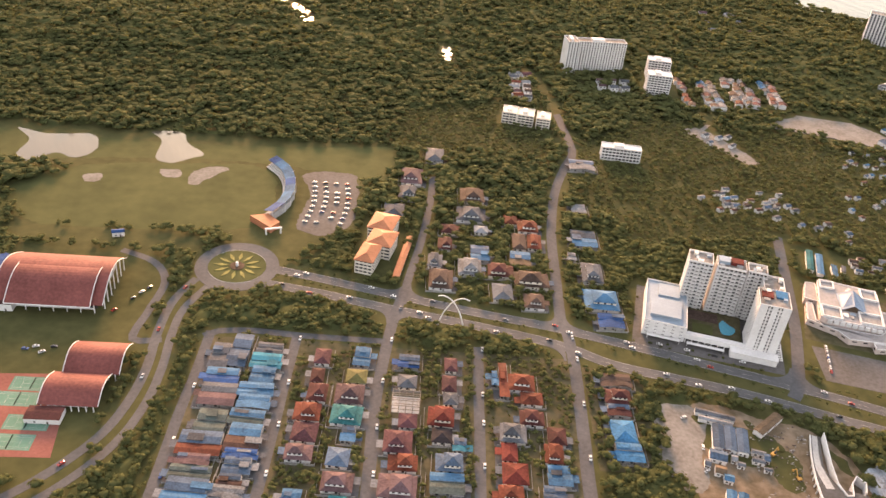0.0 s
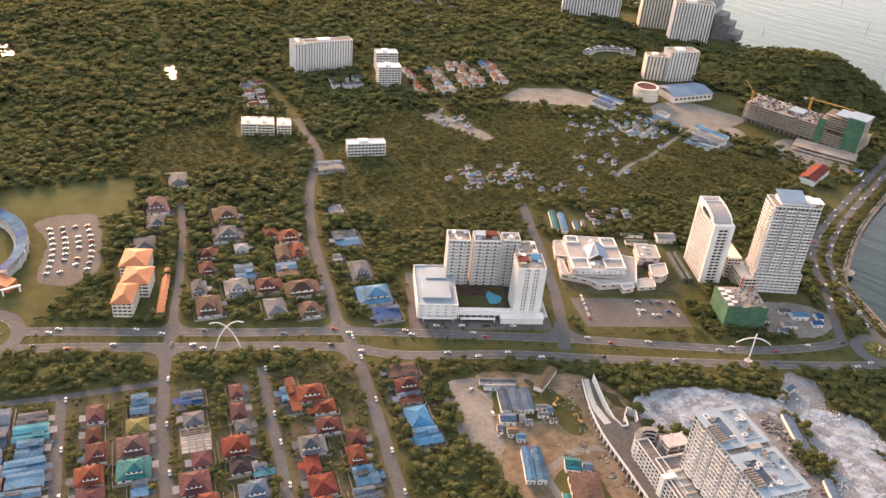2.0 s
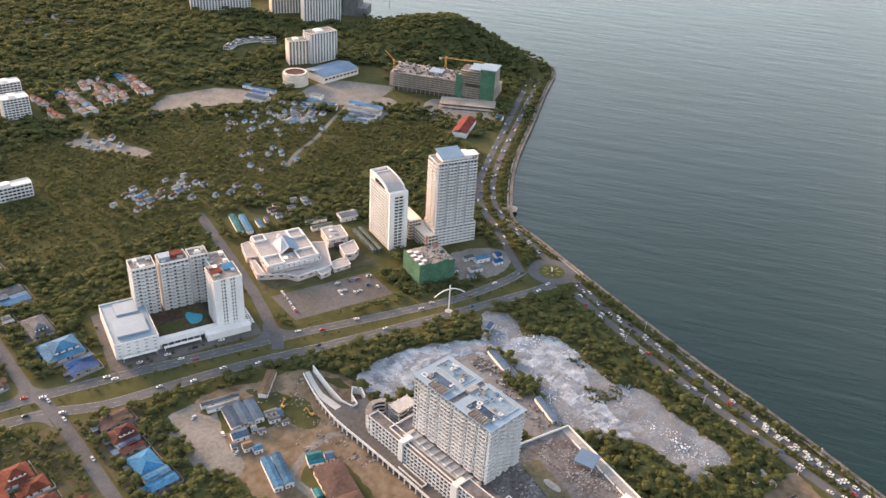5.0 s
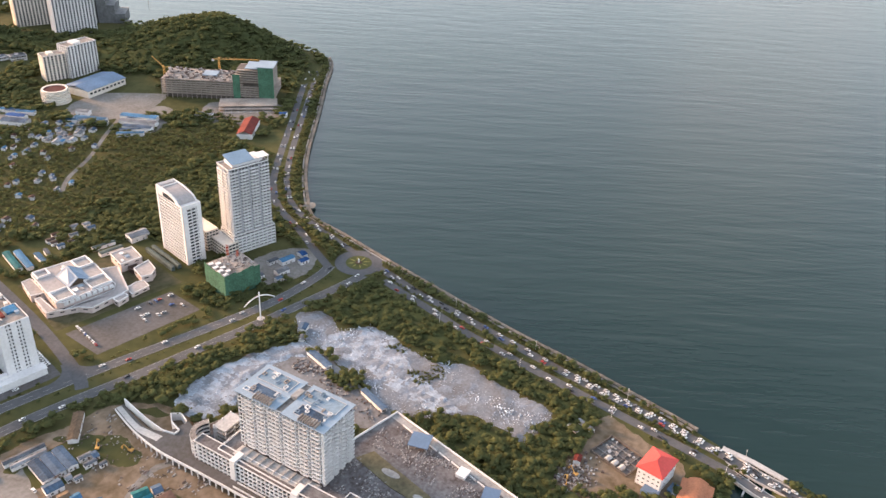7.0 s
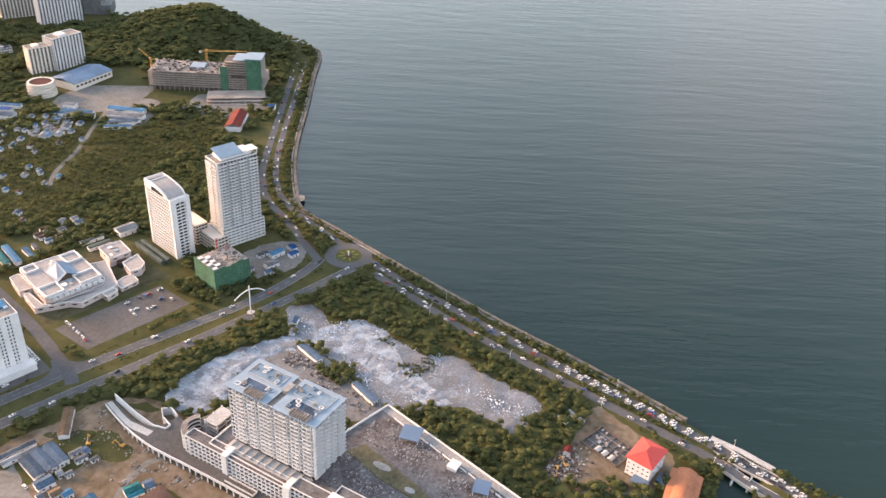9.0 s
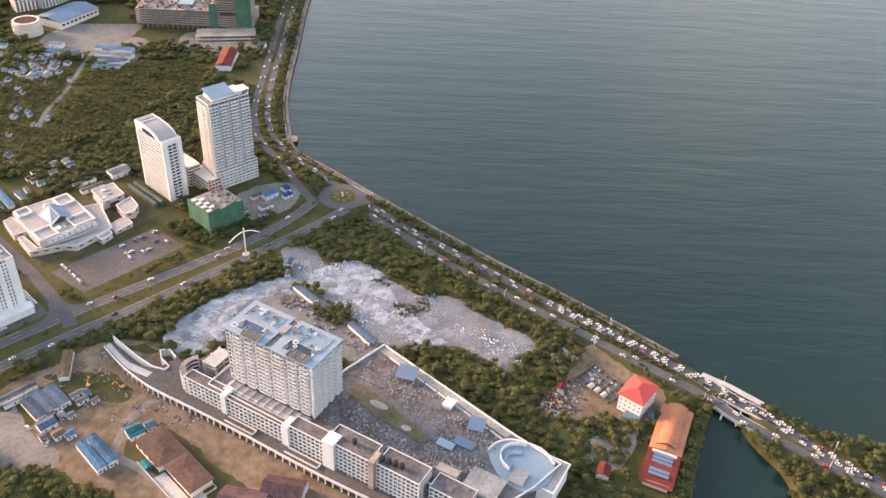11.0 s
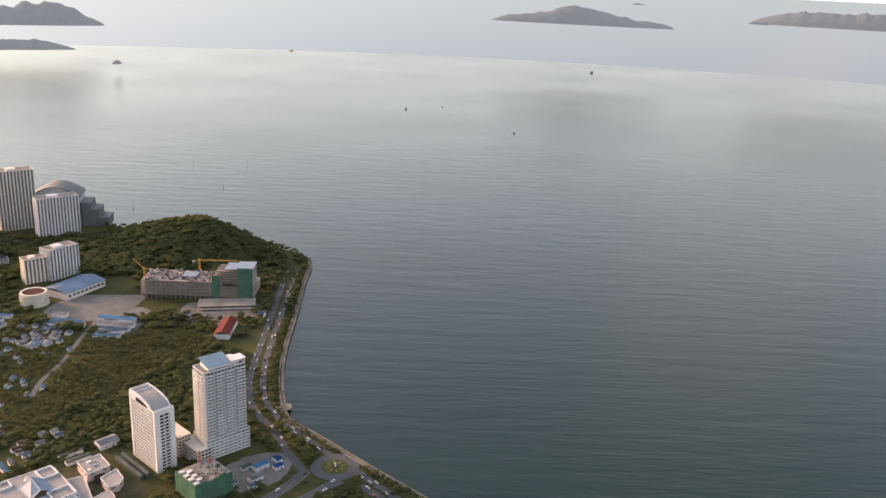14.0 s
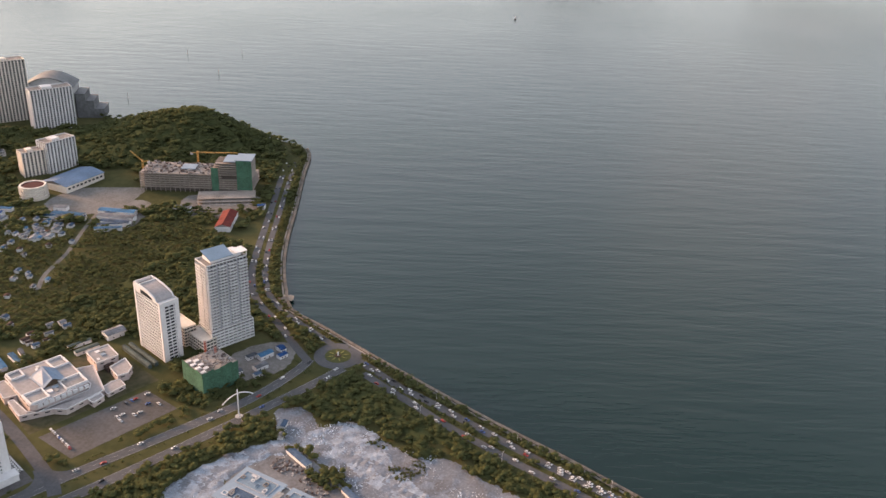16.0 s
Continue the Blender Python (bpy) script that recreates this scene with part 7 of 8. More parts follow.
for x, y in ((195.8, 333), (202.4, 331.2)):
    shed(x, y, 6.2, 28, 4.0, "lb", -15, "y", "twin pale sheds", 0.14, "long shed with bright pale blue metal roof")
shed(223, 327, 10, 7, 4.0, "te", -22)
shed(221.5, 322.5, 10, 4, 3.4, "cy", -22)
shed(231, 322, 6, 8, 3.0, "gb", -22)
shed(213, 234, 22, 26, 6, "pk", 20, "y", "red-roofed halls", 0.25, "large hall with faded mauve-pink metal roof")
shed(234, 221, 16, 24, 6, "pk", 20, "y", "red-roofed halls", 0.25, "large hall with faded mauve-pink metal roof")
road("service_lane", [(212, 270), (206, 255), (200, 240)], 6, CONCRETE, "short concrete service lane", 0.09)


def digger(x, y, turn, mat, label):
    root = thing("excavator", x, y, Z, turn, label, "excavator", "site machines")
    for s in (-1.1, 1.1):
        g = Geo()
        g.box(-1.9, s - 0.3, 0, 1.9, s + 0.3, 0.8)
        part("track", g, RUBBER, root)
    g = Geo()
    g.box(-1.7, -1.3, 0.9, 1.3, 1.3, 1.9)
    part("body", g, mat, root)
    g = Geo()
    g.box(0.2, -1.2, 1.9, 1.6, 0.0, 3.0)
    part("cab", g, CARGLASS, root)
    g = Geo()
    g.strut((1.2, 0.5, 1.8), (4.4, 0.5, 4.6), 0.3)
    g.strut((4.4, 0.5, 4.6), (6.4, 0.5, 1.6), 0.25)
    g.box(5.9, 0.0, 0.6, 6.9, 1.0, 1.7)
    part("boom", g, mat, root)


digger(236, 381, 40, YELLOW, "orange excavator on bare building-site earth")
digger(246, 362, 100, YELLOW, "orange excavator on bare building-site earth")
digger(386, 118, 60, YELLOW, "orange excavator beside scrap heaps")
digger(380, 122, 200, YELLOW, "orange excavator beside scrap heaps")
shed(240, 406, 27, 7, 3.5, "ta", 43, "x", "", 0.1, "long shed with pale tan metal roof")
shed(206, 412, 26, 5, 3, "gy", -14)
shed(205, 406, 22, 4, 3, "wh", -14)
r = random.Random(21)
g = Geo()
for k in range(1500):
    x, y = r.uniform(222, 262), r.uniform(300, 408)
    if noise.noise(Vector((x * 0.12, y * 0.12, 4.0))) < r.uniform(-0.05, 0.4):
        continue
    w, d, h = r.uniform(0.3, 1.0) * r.choice((1, 1, 3)), r.uniform(0.3, 0.9), r.uniform(0.1, 0.6)
    g.box(x, y, Z - 0.1, x + w, y + d, Z + h)
solid("site_materials", g, RUBBLE_MIX, "stacks of timber, pipes and blocks on the site", "building materials", kind="stuff")

# ---- rubble field ----
GREYYARD = surface("grey_yard", (0.18, 0.185, 0.195), 0.95, big=0.06, small=0.5, tint=(0.1, 0.098, 0.1), spec=0.08)
RUBBLE_WEST = rough(spline([(304, 379), (330, 378), (356, 372), (392, 352), (398, 343), (391, 330), (372, 342), (347, 350), (324, 340), (310, 335), (294, 345), (287, 364)], 2.5, True), 3.5, 1.0)
RUBBLE_EAST = rough(spline([(420, 373), (434, 365), (435, 349), (424, 332), (441, 320), (441, 295), (435, 271), (433, 255), (442, 228), (438, 198), (434, 164), (423, 150), (397, 157), (397, 178), (395, 203), (380, 222), (368, 243), (376, 266), (388, 295), (390, 316), (397, 343)], 2.5, True), 3.5, 2.0)
WORKS_YARD = rough(spline([(352, 352), (372, 343), (391, 334), (387, 303), (375, 272), (368, 246), (346, 252), (330, 300), (320, 340)], 2.5, True), 2.0, 3.0)
patch("works_yard", WORKS_YARD, GREYYARD, "dark grey trodden yard among rubble", "yard", 0.045, False)
PALERUBBLE = surface("pale_rubble", (0.32, 0.375, 0.44), 0.95, big=0.16, small=1.1, tint=(0.15, 0.165, 0.19), bump=0.9, spec=0.05)
PACKED = surface("packed_grey_earth", (0.175, 0.192, 0.22), 0.95, big=0.05, small=0.6, tint=(0.105, 0.104, 0.108), bump=0.6, spec=0.05)
HEAPS = [(396, 330), (412, 336), (443, 318), (442, 288), (428, 272), (416, 262), (404, 232), (396, 206), (384, 220), (388, 262), (398, 290)]


def rubble_ground(name, outline, label, seed, step=1.3):
    """Crushed rubble lying in low heaps and hollows, paler where the broken concrete was tipped."""
    xs, ys = [q[0] for q in outline], [q[1] for q in outline]
    X, Y = np.meshgrid(np.arange(min(xs) - step, max(xs) + step, step), np.arange(min(ys) - step, max(ys) + step, step))
    px, py = X.ravel(), Y.ravel()
    depth = np.where(inside(px, py, outline), 1, -1) * line_distance(px, py, outline + outline[:1])
    heap = inside(px, py, HEAPS) if name == "rubble_field" and seed == 2 else px < 400
    h = np.zeros(len(px))
    for i in np.nonzero(depth > -step)[0]:
        q = Vector((px[i], py[i], seed))
        coarse = noise.noise(q * 0.07)
        fine = abs(noise.noise(q * 0.24)) + 0.6 * abs(noise.noise(q * 0.6))
        h[i] = (0.9 * max(0, coarse + 0.15) + fine * (1.0 if heap[i] else 0.35)) * min(1, max(0, depth[i] / 4))
    pz = Z + np.where(depth > 0, 0.05 + h, -0.3)
    rows, cols = X.shape
    k = (np.arange(rows - 1)[:, None] * cols + np.arange(cols - 1)[None, :]).ravel()
    quads = np.stack([k, k + 1, k + cols + 1, k + cols], 1)
    quads = quads[(depth[quads].max(1) > 0)]
    used, back = np.unique(quads, return_inverse=True)
    g = Geo()
    g.v = [(px[i], py[i], pz[i]) for i in used]
    g.f = [tuple(q) for q in back.reshape(-1, 4).tolist()]
    g.v = [(*survey(a, b)[:2], c) for a, b, c in g.v]
    pick = []
    for q in quads:
        i = q[0]
        tone = noise.noise(Vector((px[i] * 0.09, py[i] * 0.09, seed + 4.0))) + 0.5 * noise.noise(Vector((px[i] * 0.4, py[i] * 0.4, seed)))
        pick.append(1 if heap[i] and tone > -0.08 else 2 if not heap[i] and tone > -0.1 else 0)
    g.m = pick
    me = g.mesh(name, RUBBLE, PALERUBBLE, PACKED)
    me.polygons.foreach_set("use_smooth", [True] * len(me.polygons))
    return tagged(new(name, me), label, "rubble", kind="structure")


rubble_ground("rubble_field", RUBBLE_WEST, "field of crushed blue-grey rubble", 1)
rubble_ground("rubble_field", RUBBLE_EAST, "wide field of crushed white-grey rubble", 2)


def stones(name, seed, n, test, size, height, mat, label):
    """Broken slabs and heaps: squashed, uneven lumps."""
    r = random.Random(seed)
    g = Geo()
    count = 0
    while count < n:
        x, y, w = test(r)
        if x is None:
            continue
        s = size * r.uniform(0.3, 1.0) * w
        a = r.uniform(0, 3.14)
        m = 6
        base = [(x + s * r.uniform(0.6, 1.1) * math.cos(a + 6.2832 * k / m), y + s * r.uniform(0.5, 1.0) * math.sin(a + 6.2832 * k / m)) for k in range(m)]
        z = Z + height * w * r.uniform(0.2, 1.0)
        tip = (x + r.uniform(-0.2, 0.2) * s, y + r.uniform(-0.2, 0.2) * s, z)
        ringz = Z + (z - Z) * r.uniform(0.4, 0.85)
        mid = [(x + (bx - x) * 0.65, y + (by - y) * 0.65, ringz * r.uniform(0.97, 1.03)) for bx, by in base]
        g.add([(bx, by, Z - 0.1) for bx, by in base] + mid + [tip], [(k, (k + 1) % m, m + (k + 1) % m, m + k) for k in range(m)] + [(m + k, m + (k + 1) % m, 2 * m) for k in range(m)])
        count += 1
    ob = solid(name, g, mat, label, "rubble", kind="stuff")
    return ob



EAST_PLAIN, WEST_PLAIN = RUBBLE_EAST[::6], RUBBLE_WEST[::6]


def within(x, y, poly):
    hit = False
    for i in range(len(poly)):
        (xa, ya), (xb, yb) = poly[i - 1], poly[i]
        if (ya > y) != (yb > y) and x < (xb - xa) * (y - ya) / (yb - ya) + xa:
            hit = not hit
    return hit


def in_rubble(r):
    x, y = r.uniform(288, 455), r.uniform(155, 380)
    p = x + r.uniform(-3, 3), y + r.uniform(-3, 3)
    if not (within(*p, EAST_PLAIN) or within(*p, WEST_PLAIN)):
        return None, None, None
    k = noise.noise(Vector((x * 0.035, y * 0.035, 3.0)))
    if k < -0.12 and r.random() < 0.85:
        return None, None, None
    return x, y, (0.4 + max(0, k) * 1.7) * (0.8 if y > 335 or y < 230 else 1.0)


stones("rubble_heaps", 5, 3400, in_rubble, 1.1, 1.5, ROCK, "heaps of broken white concrete and stone")
shed(385, 322, 6, 25, 3.2, "gb", -17, "y", "rubble-yard sheds", 0.06, "long grey-roofed shed beside rubble")
shed(370.5, 263, 5, 26, 3.2, "gb", -20, "y", "rubble-yard sheds", 0.06, "long grey-roofed shed beside rubble")
r = random.Random(77)
g = Geo()
for k in range(90):
    x, y = r.uniform(366, 380), r.uniform(300, 335)
    g.box(x, y, Z, x + r.uniform(0.6, 2.0), y + r.uniform(0.6, 1.4), Z + r.uniform(0.4, 1.6))
for k in range(90):
    x, y = r.uniform(352, 368), r.uniform(250, 300)
    g.box(x, y, Z, x + r.uniform(0.4, 1.6), y + r.uniform(0.4, 1.4), Z + r.uniform(0.3, 1.4))
solid("yard_materials", g, RUBBLE_MIX, "parked scrap and stacked blocks in a yard", "building materials", kind="stuff")
shed(408, 356, 9, 7, 4, "gb", 20)
shed(398, 349, 6, 5, 3, "wh", 20)
road("rubble_track", [(340, 364), (366, 353), (394, 340), (416, 344), (424, 334)], 5, GRAVEL, "grey haul track through rubble", 0.12)


# ---- by the shore ----
def mission_house():
    root = thing("corner_house", 411, 75, Z, -8, "tall white building under a bright red hipped roof", "building")
    b = Block(root)
    top = b.box(-10.5, -8, 10.5, 8, 0, 4, 3.4, 6, 5, band=2.2, pier=1.9, dep=0.3, cap=False)
    b.done(WHITE)
    g = Geo()
    g.hip(-11.6, -9.1, 11.6, 9.1, top, 4.2, 0.4)
    part("roof", g, BRIGHTRED, root, "bright red sheet-metal hip roof")
    for x, y, w, d, h, m in ((-14, -4, 6, 10, 3.2, SOLAR), (-2, -14, 8, 5, 3.2, ROOF["gb"])):
        g = Geo()
        g.box(x - w / 2, y - d / 2, 0, x + w / 2, y + d / 2, h)
        g.box(x - w / 2 - 0.3, y - d / 2 - 0.3, h, x + w / 2 + 0.3, y + d / 2 + 0.3, h + 0.2)
        part("lean_to", g, m, root)


BRIGHTRED = surface("bright_red_roof", (0.5, 0.06, 0.05), 0.6, 0.12)
mission_house()


def long_hall():
    root = thing("boat_hall", 386, 46, Z, 6, "long hall with orange and red ridged roofs", "hall")
    g = Geo()
    g.box(-34, -7.5, 0, 32, 7.5, 5)
    part("wall", g, CREAM, root)
    g = Geo()
    g.gable(-8, -10, 33, 10, 4.6, 2.2, 0.2, "x")
    part("roof", g, ROOFORANGE, root)
    g = Geo()
    g.vault(-4, -6, 33.5, 6, 6.2, 2.2, 0.3, "x", 10)
    part("clerestory_roof", g, ROOFORANGE, root)
    g = Geo()
    g.gable(-36, -10, -8.2, 10, 4.4, 2.6, 0.2, "y")
    part("end_roof", g, ROOF["rd"], root)
    for k in range(6):
        g = Geo()
        g.box(-30 + k * 3.2, -6, 6.6, -27.4 + k * 3.2, 6, 6.8)
        part("roof_panel", g, SOLAR, root, "dark blue roof panel")
    for k in range(8):
        put("window", pane_mesh(3, 1.6), root, -30 + k * 8, -7.54, 1.8)


long_hall()
patch("shore_yard", [(372, 128), (410, 128), (450, 122), (442, 95), (432, 62), (398, 64), (376, 92), (366, 110)], DIRT, "dusty yard with scrap beside the coast road", "yard", 0.05)
patch("shore_yard", [(352, 66), (392, 66), (395, 88), (372, 100), (350, 90)], PAVING, "paved yard under trees", "yard", 0.045)


def tank_pit():
    root = thing("tank_compound", 417.3, 101, Z, -17, "sunken walled compound with low cells and pale tanks", "compound")
    W, D = 11.0, 14.5
    g = Geo()
    for a, b in (((-W, -D), (W, -D)), ((W, -D), (W, D)), ((W, D), (-W, D)), ((-W, D), (-W, -D))):
        g.bar((*a, 0), (*b, 0), 0.7, 1.8)
    part("wall", g, DARKWALL_SHADE, root)
    g = Geo()
    g.box(-W + 0.4, -D + 0.4, -0.2, W - 0.4, D - 0.4, 0.1)
    part("floor", g, CARPARK, root)
    for k in range(3):
        g = Geo()
        g.bar((-W + 0.5 + 5.5 * (k + 1), -D + 0.5, 0.1), (-W + 0.5 + 5.5 * (k + 1), D - 0.5, 0.1), 0.35, 0.8)
        part("cell_wall", g, GREYYARD, root)
    for k in range(4):
        g = Geo()
        g.bar((-W + 0.5, -D + 5.6 * (k + 1), 0.1), (W - 0.5, -D + 5.6 * (k + 1), 0.1), 0.35, 0.7)
        part("cell_wall", g, GREYYARD, root)
    for k in range(3):
        g = Geo()
        g.vault(-9.6, -9.5 + k * 5.4, -5.0, -6.0 + k * 5.4, 1.1, 0.9, 0.9, "x", 6)
        g.box(-9.4, -9.3 + k * 5.4, 0.1, -5.2, -6.2 + k * 5.4, 1.1)
        part("tank", g, CONCRETE, root, "pale rounded concrete tank")
    r = random.Random(31)
    for k in range(14):
        g = Geo()
        x, y = r.uniform(-3, 9), r.uniform(-12, 12)
        g.box(x, y, 0.1, x + r.uniform(0.8, 2.4), y + r.uniform(0.8, 2.4), r.uniform(0.5, 1.3))
        part("pump_box", g, r.choice((ROOFTOP, BARE, STEEL, GREYSTRIP)), root)


tank_pit()
shed(384, 44, 3, 3, 3, "rd", 0)
shed(346, 72, 9, 8, 3.5, "rd", 10, "x", "", 0.25, "small kiosk with a red hipped roof")
shed(398, 122, 7, 5, 3, "rd", 10)
shed(404, 60, 7, 5, 3, "wh", 20)
shed(430, 130, 4, 14, 3, "wh", -20, "y")
shed(422, 136, 3.5, 9, 3, "wh", -20, "y")
r = random.Random(9)
g = Geo()
for k in range(260):
    x, y = r.gauss(382, 10), r.gauss(118, 7)
    g.box(x, y, Z - 0.1, x + r.uniform(0.4, 2), y + r.uniform(0.4, 2), Z + r.uniform(0.3, 1.8))
solid("scrap_heap", g, RUBBLE_MIX, "heaps of scrap metal and timber", "scrap heap", kind="stuff")


def bridge():
    root = thing("road_bridge", 0, 0, Z, 0, "low concrete road bridge over a tidal channel", "bridge", about=(450, 0))
    for line, w, sgn in ((COAST_A, 7.5, 1), (COAST_B, 8.0, -1)):
        seg = [q for q in line if -4 < q[1] < 42]
        g = Geo()
        ribbon(g, seg, w + 1.2, -1.4, 0.05)
        part("deck", g, CONCRETE, root)
        g = Geo()
        ribbon(g, offset(seg, sgn * (w / 2 + 0.4)), 0.4, -0.2, 1.1)
        part("parapet", g, CONCRETE, root)
    for y in (14, 24):
        g = Geo()
        g.box(431, y - 0.6, -6, 457, y + 0.6, -1.3)
        part("pier", g, CONCRETE, root)
    jetty = thing("seaside_deck", 0, 0, 0, 0, "narrow concrete deck over the water beside the road", "jetty", about=(461, 25))
    g = Geo()
    ribbon(g, [(465, 46), (463.5, 26), (458.5, 3)], 4.5, 2.0, 2.6)
    part("deck", g, CONCRETE, jetty)
    for k in range(8):
        g = Geo()
        t = k / 7
        g.box(464.6 - 6 * t, 44 - 40 * t, -4, 465.4 - 6 * t, 44.8 - 40 * t, 2.0)
        part("pile", g, CONCRETE, jetty)


bridge()

# seawall and promenade
g = Geo()
wall_line = [q for q in SHORE if -20 < q[1] < 760 and q[0] > 440 and not (q[1] < 62)]
ribbon(g, offset(wall_line, 1.5), 3.0, -2.0, Z + 0.5)
solid("seawall", g, SEAWALL, "rough stone seawall along the bay", "seawall", kind="structure")
g = Geo()
ribbon(g, offset(wall_line, 4.6), 1.7, Z - 0.4, Z + 0.16)
ROADS.append((offset(wall_line, 4), 3))
solid("promenade", g, PAVING, "pale paved footpath on the seawall", "footpath", kind="structure")
patch("lookout", [(566, 481), (575, 478), (580, 486), (573, 493), (565, 490)], PAVING, "small round lookout on the shore", "lookout", 0.2)


def light_pole(x, y, turn):
    root = thing("street_lamp", x, y, Z, turn, "tall grey street lamp beside the road", "street lamp", "coast road lamps")
    g = Geo()
    g.strut((0, 0, 0), (0, 0, 9), 0.12)
    part("pole", g, STEEL, root)
    g = Geo()
    g.strut((0, 0, 9), (1.8, 0, 9.4), 0.08)
    g.box(1.5, -0.15, 9.3, 2.3, 0.15, 9.5)
    part("arm", g, STEEL, root)
for line, side in ((COAST_A, 1), (COAST_B, -1)):
    pts = offset(line, side * 6.6)
    for k in range(3, len(pts) - 1, 12):
        a = math.degrees(math.atan2(pts[k + 1][1] - pts[k][1], pts[k + 1][0] - pts[k][0])) - 90 * side
        light_pole(pts[k][0], pts[k][1], a)


# ---- cars ----
def car_proto(key):
    root = thing("car", 0, -400, Z, 0, "%s saloon car on the road" % key, "car")
    g = Geo()
    prof = [(-2.2, 0.35), (2.2, 0.35), (2.25, 0.75), (1.2, 0.95), (-1.9, 1.0), (-2.2, 0.85)]
    g.add([(x, -0.88, z) for x, z in prof] + [(x, 0.88, z) for x, z in prof], [(0, 1, 2, 3, 4, 5), (11, 10, 9, 8, 7, 6)] + [((k + 1) % 6, k, 6 + k, 6 + (k + 1) % 6) for k in range(6)])
    g.box(-1.2, -0.66, 1.42, 0.35, 0.66, 1.47)
    part("body", g, CARPAINT[key], root)
    g = Geo()
    g.add([(-1.75, -0.8, 0.97), (1.05, -0.8, 0.95), (1.05, 0.8, 0.95), (-1.75, 0.8, 0.97), (-1.2, -0.66, 1.42), (0.35, -0.66, 1.42), (0.35, 0.66, 1.42), (-1.2, 0.66, 1.42)],
          [(0, 1, 5, 4), (1, 2, 6, 5), (2, 3, 7, 6), (3, 0, 4, 7)])
    part("glazing", g, CARGLASS, root)
    g = Geo()
    g.box(-2.1, -0.8, 0.2, 2.1, 0.8, 0.38)
    n = 8
    for cx in (-1.4, 1.4):
        for cy in (-0.82, 0.82):
            g.add([(cx + 0.33 * math.cos(6.2832 * k / n), cy + o, 0.33 + 0.33 * math.sin(6.2832 * k / n)) for o in (-0.1, 0.1) for k in range(n)], [tuple(range(n)), tuple(range(n, 2 * n))[::-1]] + [((k + 1) % n, k, n + k, n + (k + 1) % n) for k in range(n)])
    part("chassis", g, RUBBER, root)
    return root


CARS = {key: car_proto(key) for key in CARPAINT}
FRESH = dict.fromkeys(CARS, True)
CR = random.Random(5)
CAR_MIX = ["white"] * 7 + ["silver"] * 5 + ["grey", "black", "black", "red", "blue"]


def car_at(x, y, turn, lift=0.13, group=""):
    key = CR.choice(CAR_MIX)
    sx, sy, s, da = survey(x, y)
    m = pose(sx, sy, Z + lift, 0, 0, turn + da)
    if FRESH[key]:
        FRESH[key] = False
        CARS[key].matrix_basis = m
        ob = CARS[key]
    else:
        ob = copy_thing(CARS[key], m)
    ob["group"] = group
    return ob


def traffic(line, lanes, gap, lift, group, lo=0.0, hi=1.0, back=False):
    """Cars along the lanes of a road, at uneven distances."""
    for lane in lanes:
        pts = offset(line, lane)
        length = [0.0]
        for a, b in zip(pts, pts[1:]):
            length.append(length[-1] + math.dist(a, b))
        s = lo * length[-1] + CR.uniform(0, gap)
        while s < hi * length[-1]:
            k = max(i for i in range(len(pts) - 1) if length[i] <= s)
            f = (s - length[k]) / max(length[k + 1] - length[k], 1e-6)
            x, y = (pts[k][i] + (pts[k + 1][i] - pts[k][i]) * f for i in (0, 1))
            car_at(x, y, math.degrees(math.atan2(pts[k + 1][1] - pts[k][1], pts[k + 1][0] - pts[k][0])) + (180 if back else 0), lift, group)
            s += gap * CR.uniform(0.75, 1.7)


traffic(COAST_B, (-2.6, 0.0, 2.6), 7.6, 0.125, "queue on the coast road", 0.1, 0.6, True)
traffic(COAST_B, (-1.8, 1.8), 12, 0.125, "queue on the coast road", 0.6, 1.0, True)
traffic(COAST_A, (-2.0, 1.8), 19, 0.105, "cars on the coast road", 0.05, 1.0)
traffic(COAST_N, (-2.2, 2.0), 30, 0.145, "cars round the bay", 0.05, 0.85)
traffic(COAST_N2, (-1.4, 1.6), 22, 0.115, "cars along the promenade", 0.0, 0.95, True)
traffic(MAIN_N, (-2.2, 2.2), 60, 0.105, "cars on the avenue")
traffic(MAIN_S, (-2.2, 2.2), 60, 0.125, "cars on the avenue", back=True)
traffic(ROAD_W, (0,), 60, 0.095, "cars by the halls")
for line, lift in ((ST1, 0.075), (ST2, 0.08), (ROAD_A, 0.145), (ST4, 0.075), (ST5, 0.14)):
    traffic(line, (2.6,), 30, lift, "cars parked in the streets", 0.0, 0.55)
# car parks
for col in range(4):
    for k in range(9):
        if CR.random() < 0.85:
            bow = 6 * math.sin(k / 8 * math.pi)
            car_at(-96 + col * 10 + bow * 0.6, 620 + k * 8.5, CR.choice((0, 180)) + 8, 0.06, "cars at the stadium")
for k in range(12):
    car_at(*turned(307, 468, -1, k * 2.6, -13), 75, 0.06, "cars at the mall")
for k in range(14):
    car_at(*turned(345, 462, CR.uniform(0, 36), CR.choice((2, 8, 20)), -13), CR.choice((-13, 77)), 0.06, "cars at the mall")
for k in range(9):
    car_at(*turned(172, 497, 101, 2 + k * 2.7, -13), -13, 0.05, "cars at the hotel")
    if k % 2:
        car_at(*turned(172, 497, 4 + k * 10, -10, -13), -13, 0.05, "cars at the hotel")
for x, y, a in ((-205, 500, 60), (-201, 508, 60), (-197, 514, 62), (-214, 485, 60), (-258, 438, 0), (-252, 441, 20), (-246, 436, 40), (-240, 442, 10), (185, 410, 30), (192, 384, 80), (190, 364, 40)):
    car_at(x, y, a, 0.08, "parked cars")


